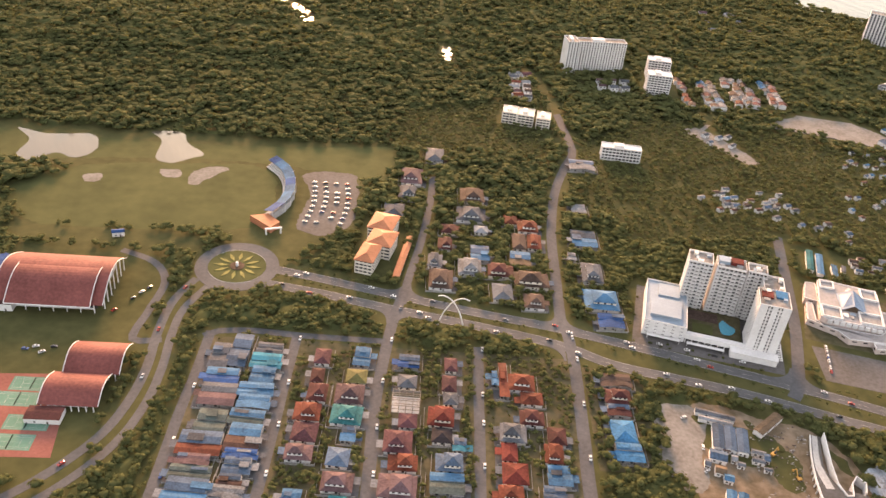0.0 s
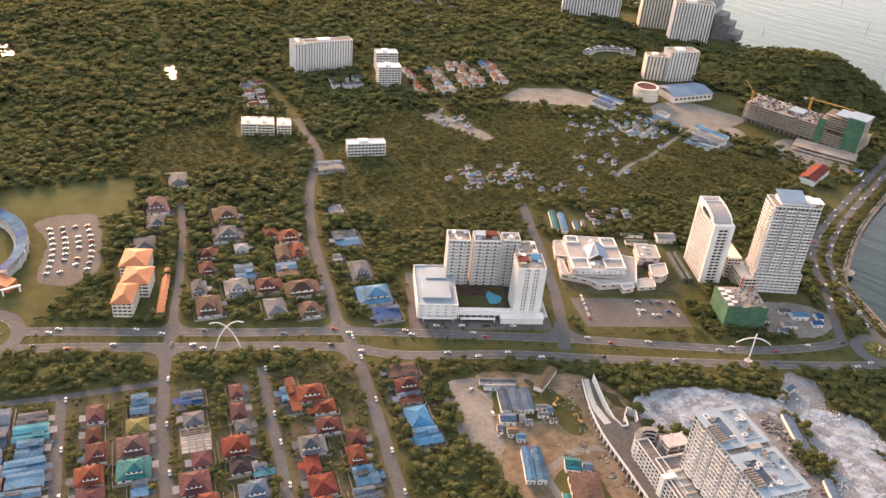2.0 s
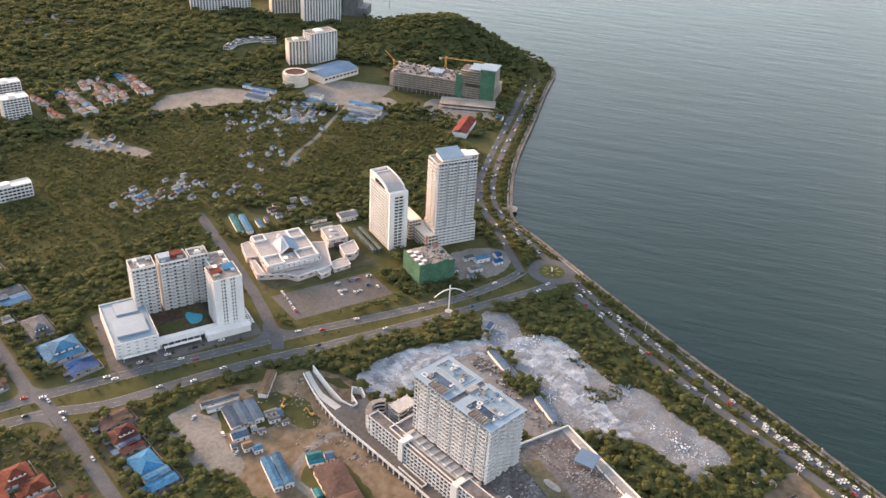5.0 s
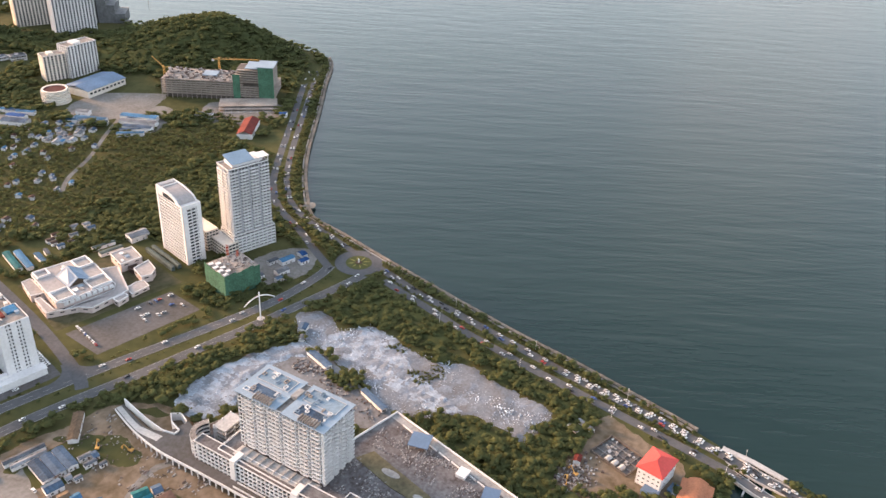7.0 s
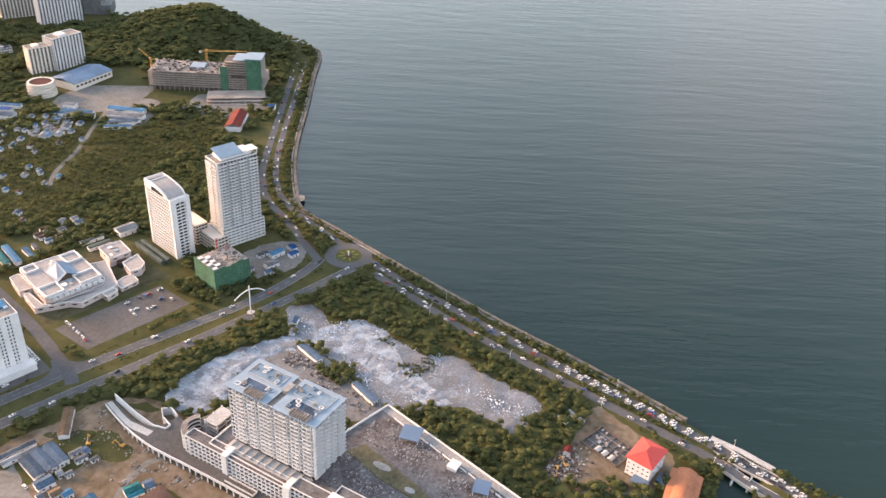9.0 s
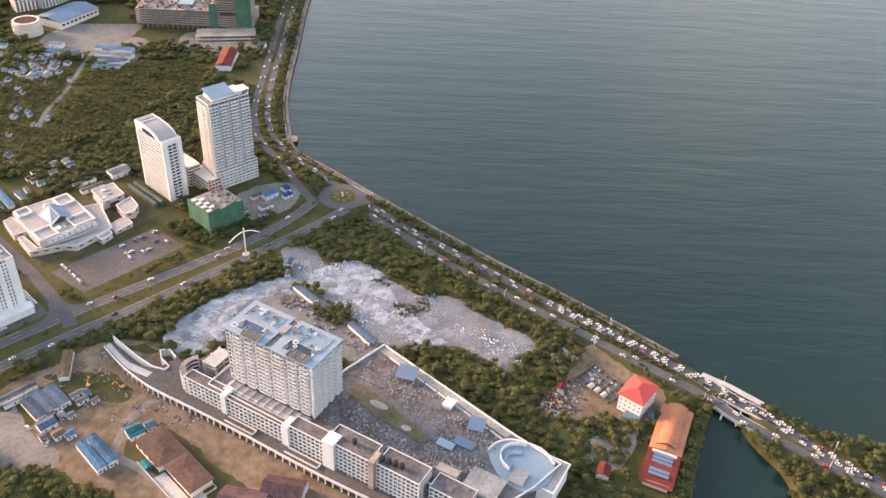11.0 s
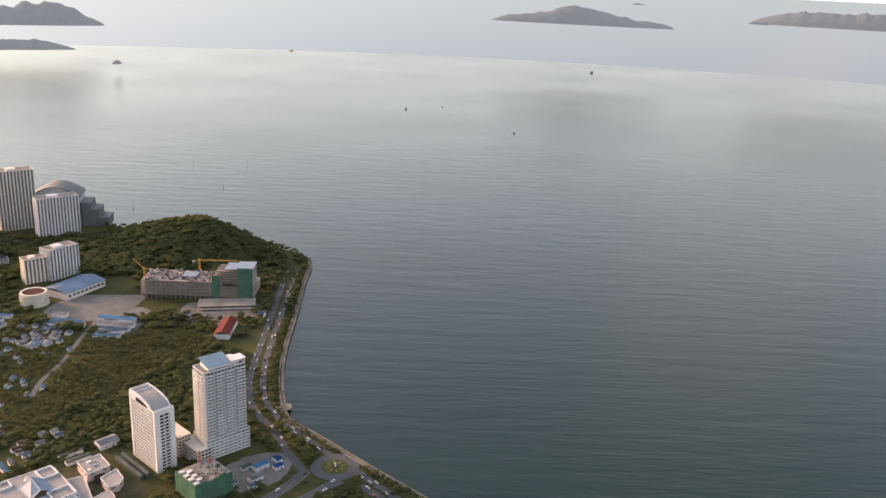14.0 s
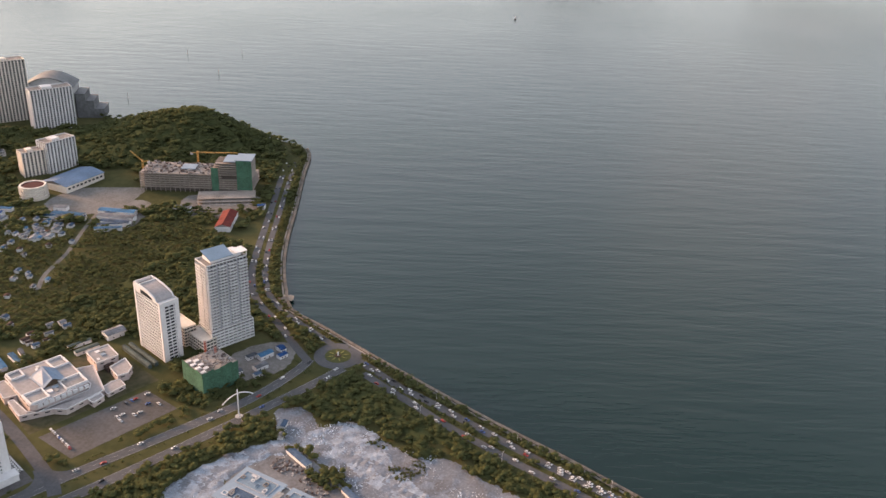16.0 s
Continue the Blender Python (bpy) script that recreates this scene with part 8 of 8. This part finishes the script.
# ---- trees ----
def ico():
    t = (1 + 5 ** 0.5) / 2
    v = np.array([(-1, t, 0), (1, t, 0), (-1, -t, 0), (1, -t, 0), (0, -1, t), (0, 1, t), (0, -1, -t), (0, 1, -t), (t, 0, -1), (t, 0, 1), (-t, 0, -1), (-t, 0, 1)]) / math.hypot(1, t)
    f = np.array([(0, 11, 5), (0, 5, 1), (0, 1, 7), (0, 7, 10), (0, 10, 11), (1, 5, 9), (5, 11, 4), (11, 10, 2), (10, 7, 6), (7, 1, 8), (3, 9, 4), (3, 4, 2), (3, 2, 6), (3, 6, 8), (3, 8, 9), (4, 9, 5), (2, 4, 11), (6, 2, 10), (8, 6, 7), (9, 8, 1)])
    return v, f


ICO_V, ICO_F = ico()


def crown_arrays(rng, r, h, lumps, leaves, spray=0.18):
    """Vertices and triangles of one crown: uneven lumps and loose leaf sprays round them."""
    vs, fs, n = [], [], 0
    centres = []
    for k in range(lumps):
        a, q, z = rng.uniform(0, 6.28), r * math.sqrt(rng.uniform(0, 0.55)), rng.uniform(-0.35, 0.45) * h
        c = np.array([q * math.cos(a), q * math.sin(a), z])
        s = r * rng.uniform(0.44, 0.66)
        v = ICO_V * (1 + rng.uniform(-0.32, 0.22, (12, 1))) * np.array([s, s, s * 0.6])
        vs.append(v + c)
        fs.append(ICO_F + n)
        n += 12
        centres.append((c, s))
    if leaves:
        pick = rng.integers(0, lumps, leaves)
        d = rng.normal(size=(leaves, 3))
        d[:, 2] = np.abs(d[:, 2]) * 0.9 - 0.1
        d /= np.linalg.norm(d, axis=1)[:, None]
        cc = np.array([centres[i][0] for i in pick])
        ss = np.array([centres[i][1] for i in pick])[:, None]
        p = cc + d * ss * rng.uniform(0.9, 1.25, (leaves, 1)) * np.array([1, 1, 0.8])
        lean = d + rng.normal(size=(leaves, 3)) * 0.45 + np.array([0, 0, 0.5])
        e1 = np.cross(lean, rng.normal(size=(leaves, 3)))
        e2 = np.cross(lean, e1)
        size = r * spray * rng.uniform(0.5, 1.0, (leaves, 1))
        e1 *= size / np.linalg.norm(e1, axis=1)[:, None]
        e2 *= size / np.linalg.norm(e2, axis=1)[:, None]
        tri = np.stack([p - e1, p + e1, p + e2 * 1.4], 1).reshape(-1, 3)
        vs.append(tri)
        fs.append(np.arange(n, n + 3 * leaves).reshape(-1, 3))
    return np.concatenate(vs), np.concatenate(fs)


def array_mesh(name, v, f, mat):
    me = bpy.data.meshes.new(name)
    me.vertices.add(len(v))
    me.vertices.foreach_set("co", np.asarray(v, np.float32).ravel())
    me.loops.add(len(f) * 3)
    me.loops.foreach_set("vertex_index", np.asarray(f, np.int32).ravel())
    me.polygons.add(len(f))
    me.polygons.foreach_set("loop_start", np.arange(0, len(f) * 3, 3, dtype=np.int32))
    me.materials.append(mat)
    me.polygons.foreach_set("use_smooth", np.ones(len(f), bool))
    me.update(calc_edges=True)
    me.validate()
    return me


def tree_proto(seed, r, h, kind):
    rng = np.random.default_rng(seed)
    label = {"round": "broad dark green roadside tree", "tall": "slender green tree with uneven crown", "bush": "low spreading green shrub"}[kind]
    root = thing("tree" if kind != "bush" else "shrub", 0, -420 - seed * 9, Z, 0, label, "tree" if kind != "bush" else "shrub")
    trunk = h * 0.45
    g = Geo()
    n = 6
    for k in range(3):
        z0, z1, r0, r1 = trunk * k / 3, trunk * (k + 1) / 3, r * 0.08 * (1 - 0.2 * k), r * 0.08 * (1 - 0.2 * (k + 1))
        g.add([(r0 * math.cos(i * 1.047), r0 * math.sin(i * 1.047), z0 - 0.2) for i in range(n)] + [(r1 * math.cos(i * 1.047), r1 * math.sin(i * 1.047), z1) for i in range(n)], [(i, (i + 1) % n, n + (i + 1) % n, n + i) for i in range(n)])
    for k in range(4):
        a = k * 1.57 + seed
        g.strut((0, 0, trunk * 0.75), (r * 0.5 * math.cos(a), r * 0.5 * math.sin(a), h * 0.66), r * 0.03)
    part("trunk", g, BARK, root)
    v, f = crown_arrays(rng, r, h * 0.5, 12, 340, 0.15)
    v[:, 2] += h * 0.68
    part("crown", array_mesh("crown", v, f, LEAF), LEAF, root)
    return root


PROTOS = [tree_proto(1, 4.2, 8.5, "round"), tree_proto(2, 5.0, 9.5, "round"), tree_proto(3, 3.4, 8.0, "tall"), tree_proto(4, 3.0, 9.5, "tall"), tree_proto(5, 2.2, 3.2, "bush"), tree_proto(6, 4.6, 8.0, "round")]
TR = random.Random(15)
FIRST = [True] * len(PROTOS)


def tree_at(x, y, k, s=1.0, group=""):
    sx, sy = survey(x, y)[:2]
    m = pose(sx, sy, Z, 0, 0, TR.uniform(0, 360)) @ Matrix.Diagonal((s, s, s * TR.uniform(0.85, 1.15), 1))
    if FIRST[k]:
        FIRST[k] = False
        PROTOS[k].matrix_basis = m
        ob = PROTOS[k]
    else:
        ob = copy_thing(PROTOS[k], m)
    ob["group"] = group
    return ob


def clear(x, y, margin=1.5):
    """True for points off the roads and house plots."""
    ok = np.ones(len(x), bool)
    for line, half in ROADS:
        lx, ly = [q[0] for q in line], [q[1] for q in line]
        near = (x > min(lx) - 15) & (x < max(lx) + 15) & (y > min(ly) - 15) & (y < max(ly) + 15)
        if near.any():
            d = np.full(len(x), 1e9)
            d[near] = line_distance(x[near], y[near], line)
            ok &= d > half + margin
    for fx_, fy_, hw, hd in FOOT:
        ok &= (np.abs(x - fx_) > hw) | (np.abs(y - fy_) > hd)
    return ok


def rect(x, y, u, v, w, d, deg):
    return [turned(x, y, a, b, deg) for a, b in ((u, v), (u + w, v), (u + w, v + d), (u, v + d))]


# ground without woods
OPEN = [
    [(-150, 150), (128, 150), (128, 466), (-150, 466)], [(-312, 330), (-190, 330), (-184, 460), (-200, 560), (-312, 560)],
    [(-355, 640), (-300, 690), (-146, 712), (-100, 722), (-50, 712), (-52, 620), (-78, 592), (-100, 560), (-170, 595), (-320, 590)],
    [(-420, 760), (-20, 770), (-30, 700), (-420, 680)], [(-48, 545), (-8, 545), (-8, 620), (-48, 640)],
    rect(172, 497, -10, -25, 118, 95, -13), rect(352, 534, -48, -52, 125, 100, -13), [(292, 500), (392, 480), (388, 434), (296, 452)],
    rect(425, 496, -18, -4, 60, 52, -13), rect(410, 439, -4, -4, 42, 42, -14), [(434, 428), (470, 404), (503, 416), (506, 445), (502, 470), (470, 480), (440, 470)], rect(462, 470, -8, -8, 52, 44, -18),
    [(172, 428), (250, 420), (292, 384), (280, 340), (360, 232), (332, 86), (280, 90), (240, 100), (200, 140), (178, 330), (168, 380)], RUBBLE_EAST, WEST_PLAIN, WORKS_YARD[::5],
    [(372, 128), (452, 124), (436, 60), (396, 62), (390, 90), (374, 100)], [(345, 36), (345, 56), (425, 60), (425, 34)], rect(694, 818, -6, -56, 156, 104, -59.5),
    [(570, 820), (580, 870), (620, 925), (700, 925), (740, 880), (697, 815), (640, 790), (628, 745), (595, 740), (585, 800)], [(620, 935), (705, 930), (705, 975), (622, 980)], [(575, 1010), (660, 1005), (665, 1050), (580, 1045)],
    [(690, 1260), (730, 1140), (760, 1096), (850, 1066), (905, 1150), (850, 1250)], [(645, 660), (648, 628), (710, 660), (696, 690)],
    [(160, 995), (250, 1020), (250, 1040), (165, 1030)], [(255, 945), (300, 940), (305, 1030), (262, 1030)], [(386, 886), (440, 940), (500, 936), (545, 900), (556, 868), (520, 850), (436, 872)], [(284, 860), (318, 875), (352, 800), (338, 788)],
    [(180, 770), (225, 768), (225, 795), (180, 795)], [(78, 840), (140, 830), (140, 868), (80, 874)], [(624, 1210), (715, 1160), (730, 1180), (640, 1235)], [(325, 595), (375, 590), (380, 630), (335, 645)],
    [(-240, 1190), (-190, 1175), (-140, 1075), (-200, 1140)], [(14, 1062), (30, 1062), (30, 996), (14, 996)], [(-330, 565), (-170, 565), (-170, 590), (-330, 590)]]
for cx, cy, rr in ((-139, 549, 26), (514, 381, 14)):
    OPEN.append([(cx + rr * math.cos(k * 0.2618), cy + rr * math.sin(k * 0.2618)) for k in range(24)])
OPEN.append(offset(MAIN_N, 12) + offset(MAIN_S, -5)[::-1])  # verges and median of the avenue
# scrub: open grass with bushes and few trees
SCRUB = [[(190, 620), (330, 650), (470, 640), (640, 640), (660, 690), (600, 760), (440, 860), (260, 890), (160, 800), (150, 700)], [(-40, 770), (130, 770), (100, 900), (-20, 860)]]


def scatter(x0, y0, x1, y1, step, seed):
    rng = np.random.default_rng(seed)
    X, Y = np.meshgrid(np.arange(x0, x1, step), np.arange(y0, y1, step))
    x = X.ravel() + rng.uniform(-0.48, 0.48, X.size) * step
    y = Y.ravel() + rng.uniform(-0.48, 0.48, X.size) * step
    keep = inside(x, y, LAND)
    x, y = x[keep], y[keep]
    keep = line_distance(x, y, SHORE) > (9 if y1 > 100 else 3.5)
    x, y = x[keep], y[keep]
    wob = np.array([noise.noise(Vector((a * 0.05, b * 0.05, 7.0))) for a, b in zip(x, y)]) * 9
    for poly in OPEN:
        k = ~inside(x + (wob if poly is RUBBLE_EAST else 0), y - (wob if poly is RUBBLE_EAST else 0), poly)
        x, y, wob = x[k], y[k], wob[k]
    k = clear(x, y, 2.5)
    return x[k], y[k], rng


def undergrowth(x, y, rise, size, rng, cell=5.0):
    """Low leafy growth that closes the gaps between the crowns: an uneven sheet that comes down to the ground at its edge."""
    x0, y0 = x.min() - 3 * cell, y.min() - 3 * cell
    nx, ny = int((x.max() - x0) / cell) + 4, int((y.max() - y0) / cell) + 4
    full = np.zeros((nx, ny), bool)
    level = np.zeros((nx, ny))
    i, j = ((x - x0) / cell).astype(int), ((y - y0) / cell).astype(int)
    full[i, j] = True
    level[i, j] = rise
    for _ in range(2):
        level = np.where(level > 0, level, np.maximum.reduce([np.roll(level, 1, 0), np.roll(level, -1, 0), np.roll(level, 1, 1), np.roll(level, -1, 1)]))
    near = full | np.roll(full, 1, 0) & np.roll(full, -1, 0) | np.roll(full, 1, 1) & np.roll(full, -1, 1)
    corner = near & np.roll(near, 1, 0) & np.roll(near, 1, 1) & np.roll(np.roll(near, 1, 0), 1, 1)
    gx, gy = np.meshgrid(np.arange(nx), np.arange(ny), indexing="ij")
    z = Z + level - 1.5 + np.where(corner, 1.5 + size * rng.uniform(0.2, 0.62, (nx, ny)), 0.0)
    v = np.stack([x0 + (gx + rng.uniform(-0.3, 0.3, (nx, ny))) * cell, y0 + (gy + rng.uniform(-0.3, 0.3, (nx, ny))) * cell, z], 2).reshape(-1, 3)
    ci, cj = np.nonzero(near[:-1, :-1])
    k = ci * ny + cj
    f = np.concatenate([np.stack([k, k + ny, k + ny + 1], 1), np.stack([k, k + ny + 1, k + 1], 1)])
    used, back = np.unique(f, return_inverse=True)
    return v[used], back.reshape(-1, 3)


def forest(name, x, y, rng, size, label, lumps=4, leaves=14, spray=0.18, floor=True):
    vs, fs, n = [], [], 0
    lib = [crown_arrays(rng, 1.0, 0.9, lumps, leaves, spray) for _ in range(32)]
    rise = hill(x, y) * np.clip(line_distance(x, y, SHORE) / 60, 0, 1)
    spots = np.array([survey(a, b)[:2] for a, b in zip(x, y)])
    patchy = np.array([noise.noise(Vector((a * 0.018, b * 0.018, 11.0))) for a, b in zip(x, y)])
    for i in range(len(x)):
        v, f = lib[rng.integers(0, 32)]
        s = size * rng.uniform(0.45, 1.15) * (1 + 0.35 * patchy[i])
        a = rng.uniform(0, 6.28)
        c, sn = math.cos(a), math.sin(a)
        w = np.empty_like(v)
        w[:, 0], w[:, 1], w[:, 2] = (v[:, 0] * c - v[:, 1] * sn) * s + spots[i, 0], (v[:, 0] * sn + v[:, 1] * c) * s + spots[i, 1], v[:, 2] * s * rng.uniform(0.5, 0.8) + Z + rise[i] + s * rng.uniform(0.5, 0.8)
        vs.append(w)
        fs.append(f + n)
        n += len(v)
    if floor:
        v, f = undergrowth(spots[:, 0], spots[:, 1], rise, size, rng, max(5.0, size * 0.9))
        vs.append(v)
        fs.append(f + n)
    if vs:
        ob = new(name, array_mesh(name, np.concatenate(vs), np.concatenate(fs), FOREST))
        tagged(ob, label, "woodland", kind="stuff")


def in_scrub(x, y):
    s = np.zeros(len(x), bool)
    for poly in SCRUB:
        s |= inside(x, y, poly)
    return s


x, y, rng = scatter(-420, 90, 640, 640, 5.6, 31)
k = ~in_scrub(x, y) & ~((x < -312) & (y < 330))
forest("near_woods", x[k], y[k], rng, 5.0, "dense dark green roadside woods and thickets", 3, 46, 0.2)
x, y, rng = scatter(-600, 640, 1010, 960, 7.6, 32)
s = in_scrub(x, y)
forest("middle_woods", x[~s], y[~s], rng, 7.0, "dense green-brown woods behind the town", 3, 22, 0.24)
x, y, rng = scatter(-60, 620, 680, 905, 4.5, 37)
s = in_scrub(x, y)
tuft = np.array([noise.noise(Vector((a * 0.02, b * 0.02, 1.0))) for a, b in zip(x[s], y[s])])
k = tuft > -0.6 + rng.uniform(-0.2, 0.2, len(tuft))
forest("scrub_bushes", x[s][k], y[s][k], rng, 4.2, "low dense bushes in rough scrub", 1, 16, 0.3, False)
x, y, rng = scatter(-760, 960, 980, 1480, 8.0, 33)
forest("far_woods", x, y, rng, 8.4, "far wooded slopes in evening light", 2, 14, 0.3)
x, y, rng = scatter(770, 790, 965, 1020, 6.2, 39)
k = hill(x, y) > 6
forest("hill_woods", x[k], y[k], rng, 6.6, "dense green trees on a low headland hill", 2, 20, 0.28, False)
rng = np.random.default_rng(61)
x, y = rng.uniform(366, 393, 150), rng.uniform(274, 310, 150)
k = inside(x, y, [(375, 308), (390, 296), (382, 275), (376, 274), (369, 287)]) & clear(x, y, 1.0)
wx, wy = rng.uniform(398, 440, 520), rng.uniform(232, 294, 520)
kw = inside(wx, wy, [(412, 262), (426, 253), (432, 244), (420, 236), (408, 240), (400, 246)]) | inside(wx, wy, [(427, 292), (438, 285), (436, 274), (425, 279)])
forest("rubble_weeds", wx[kw], wy[kw], rng, 1.7, "low olive weeds growing in the rubble", 2, 20, 0.3, False)
forest("yard_bushes", x[k], y[k], rng, 3.2, "clump of green bushes in the rubble yard", 3, 30, 0.24, False)
x, y, rng = scatter(250, -120, 480, 95, 7.0, 34)
forest("channel_woods", x, y, rng, 5.2, "dense trees along the tidal channel", 3, 40, 0.2)

rng = np.random.default_rng(71)
bank = [q for q in SHORE if 340 < q[0] < 466 and -60 < q[1] < 40]
bank = np.array([(q[0] + rng.uniform(-1.5, 1.5), q[1] + rng.uniform(-1.5, 1.5)) for d in (2.5, 6.5, 10.5) for q in spline(offset(bank, d), 4.2)])
k = clear(bank[:, 0], bank[:, 1], 1.5) & inside(bank[:, 0], bank[:, 1], LAND)
forest("bank_bushes", bank[k, 0], bank[k, 1], rng, 3.6, "dense green bushes on the channel banks", 3, 34, 0.22, False)

gx_, gy_ = np.meshgrid(np.arange(-147, 126, 4.6), np.arange(285, 468, 4.6))
rng = np.random.default_rng(41)
x, y = gx_.ravel() + rng.uniform(-2, 2, gx_.size), gy_.ravel() + rng.uniform(-2, 2, gx_.size)
k = clear(x, y, 1.2) & (np.array([noise.noise(Vector((a * 0.04, b * 0.04, 6.0))) for a, b in zip(x, y)]) > -0.1 - 0.6 * ((x > 40) & (y > 410)))
forest("garden_thickets", x[k], y[k], rng, 3.5, "dense green shrubs and small trees between houses", 2, 26, 0.24, False)

# single trees: streets, gardens, medians, promenade
rng = np.random.default_rng(8)
gx_, gy_ = rng.uniform(-148, 126, 1500), rng.uniform(285, 466, 1500)
k = clear(gx_, gy_, 1.8) & (inside(gx_, gy_, OPEN[0]))
for a, b in list(zip(gx_[k], gy_[k]))[:150]:
    tree_at(a, b, TR.choice((0, 2, 4, 4, 5, 3)), TR.uniform(0.35, 0.75), "garden trees")
for line, d, gap in ((COAST_A, -5.6, 3), (COAST_N, -6, 4)):
    pts = offset(line, d)
    for q in pts[2:-2:gap]:
        tree_at(q[0] + TR.uniform(-1, 1), q[1] + TR.uniform(-1, 1), TR.choice((2, 3, 4, 4)), TR.uniform(0.45, 0.75), "median trees")
for q in offset(wall_line, 9)[::2]:
    tree_at(q[0] + TR.uniform(-1, 1), q[1] + TR.uniform(-2, 2), TR.choice((2, 3, 4, 0)), TR.uniform(0.5, 0.8), "promenade trees")
rng = np.random.default_rng(52)
strip = [(q[0] + rng.uniform(-1.6, 1.6), q[1] + rng.uniform(-1.6, 1.6)) for d in (6.5, 9.5, 12.5, 15.5, 18.5, 21.5) for q in spline(offset(wall_line, d)[::3], 3.8)]
strip = np.array(strip)
k = rng.uniform(0, 1, len(strip)) < 0.85
for line, half in ((COAST_B, 3.6), (COAST_N, 3.6), (COAST_N2, 2.8), (COAST_A, 3.6)):
    k &= line_distance(strip[:, 0], strip[:, 1], line) > half + 1.6
for cx, cy, rr in ((514, 381, 22),):
    k &= np.hypot(strip[:, 0] - cx, strip[:, 1] - cy) > rr
forest("promenade_shrubs", strip[k, 0], strip[k, 1], rng, 2.8, "row of green shrubs and small trees on the promenade", 3, 26, 0.24, False)
strip = np.array([(q[0] + rng.uniform(-0.5, 0.5), q[1] + rng.uniform(-2, 2)) for q in spline(offset(COAST_A, -5.4)[6::3], 4.0) if q[1] > 60])
shrubs = np.array([(q[0] + rng.uniform(-1.5, 1.5), q[1] + rng.uniform(-1.5, 1.5)) for d, n_ in ((-8.2, 5.0), (7.2, 6.5)) for q in spline(offset(MAIN_N, d)[2:-2:2], n_) if rng.uniform() < 0.8])
k = clear(shrubs[:, 0], shrubs[:, 1], 0.9)
forest("avenue_shrubs", shrubs[k, 0], shrubs[k, 1], rng, 2.0, "row of green-brown shrubs along the avenue", 3, 18, 0.24, False)
forest("median_shrubs", strip[:, 0], strip[:, 1], rng, 1.9, "low green shrubs on the road median", 3, 18, 0.24, False)
for u, v in ((-8, -3), (-6, 20), (-5, 44), (38, -10), (50, -11), (102, 30), (104, 45), (60, -10), (20, -9)):
    tree_at(*turned(172, 497, u, v, -13), TR.choice((4, 2)), 0.8, "hotel trees")


# ---- boats and far islands ----
def boat(x, y, turn, s, label):
    root = thing("boat", x, y, 0, turn, label, "boat", "boats in the bay")
    g = Geo()
    deck = [(-9, -2.4), (5, -2.4), (10, 0), (5, 2.4), (-9, 2.4)]
    g.prism([(px * s, py * s) for px, py in deck], -0.5, 2.0 * s)
    part("hull", g, DARKDOOR, root)
    g = Geo()
    g.box(-7 * s, -1.8 * s, 2 * s, 0, 1.8 * s, 5 * s)
    g.strut((-3 * s, 0, 5 * s), (-3 * s, 0, 9 * s), 0.2 * s)
    part("cabin", g, WHITE, root)


boat(2209, 1004, 20, 1.1, "small red-hulled cargo boat on the bay")
boat(2382, 1477, 15, 0.9, "small dark fishing boat on the bay")
boat(2521, 1418, 15, 0.7, "small speedboat with a white wake")
boat(3823, 3141, 80, 1.6, "dark sailing vessel far out")
boat(4180, 1490, 10, 2.2, "grey cargo ship far out on the bay")
for x, y in ((1309, 1349), (1384, 1265), (1215, 1174), (991, 1173)):
    root = thing("channel_marker", x, y, 0, 0, "thin dark channel marker pole in the water", "marker pole", "channel markers")
    g = Geo()
    g.strut((0, 0, -3), (0, 0, 11), 0.35)
    part("pole", g, DARKDOOR, root)


def island(x, y, base, length, height, turn, seed, name="far_island"):
    """A wooded island ridge in the distance, standing on the far waterline."""
    r = random.Random(seed)
    n, m = 48, 8
    vs, fs = [], []
    for i in range(n + 1):
        s = i / n
        prof = math.sin(math.pi * s) ** 0.7 * (0.6 + 0.45 * noise.noise(Vector((s * 3.2 + seed, 0, 0))) + 0.12 * noise.noise(Vector((s * 17, seed, 0))))
        for j in range(m + 1):
            a = math.pi * j / m
            vs.append(((s - 0.5) * length, -math.cos(a) * height * 0.7 * math.sin(math.pi * s) ** 0.5, max(0, prof) * height * math.sin(a) * (1 + 0.06 * noise.noise(Vector((s * 40, j, seed))))))
    for i in range(n):
        for j in range(m):
            k = i * (m + 1) + j
            fs.append((k, k + 1, k + m + 2, k + m + 1))
    g = Geo()
    g.add(vs, fs)
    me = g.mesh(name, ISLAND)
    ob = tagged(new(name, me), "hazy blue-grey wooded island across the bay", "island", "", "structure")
    ob.matrix_basis = pose(x, y, base + 0.0072 * math.hypot(x, y), 0, 0, turn)
    return ob


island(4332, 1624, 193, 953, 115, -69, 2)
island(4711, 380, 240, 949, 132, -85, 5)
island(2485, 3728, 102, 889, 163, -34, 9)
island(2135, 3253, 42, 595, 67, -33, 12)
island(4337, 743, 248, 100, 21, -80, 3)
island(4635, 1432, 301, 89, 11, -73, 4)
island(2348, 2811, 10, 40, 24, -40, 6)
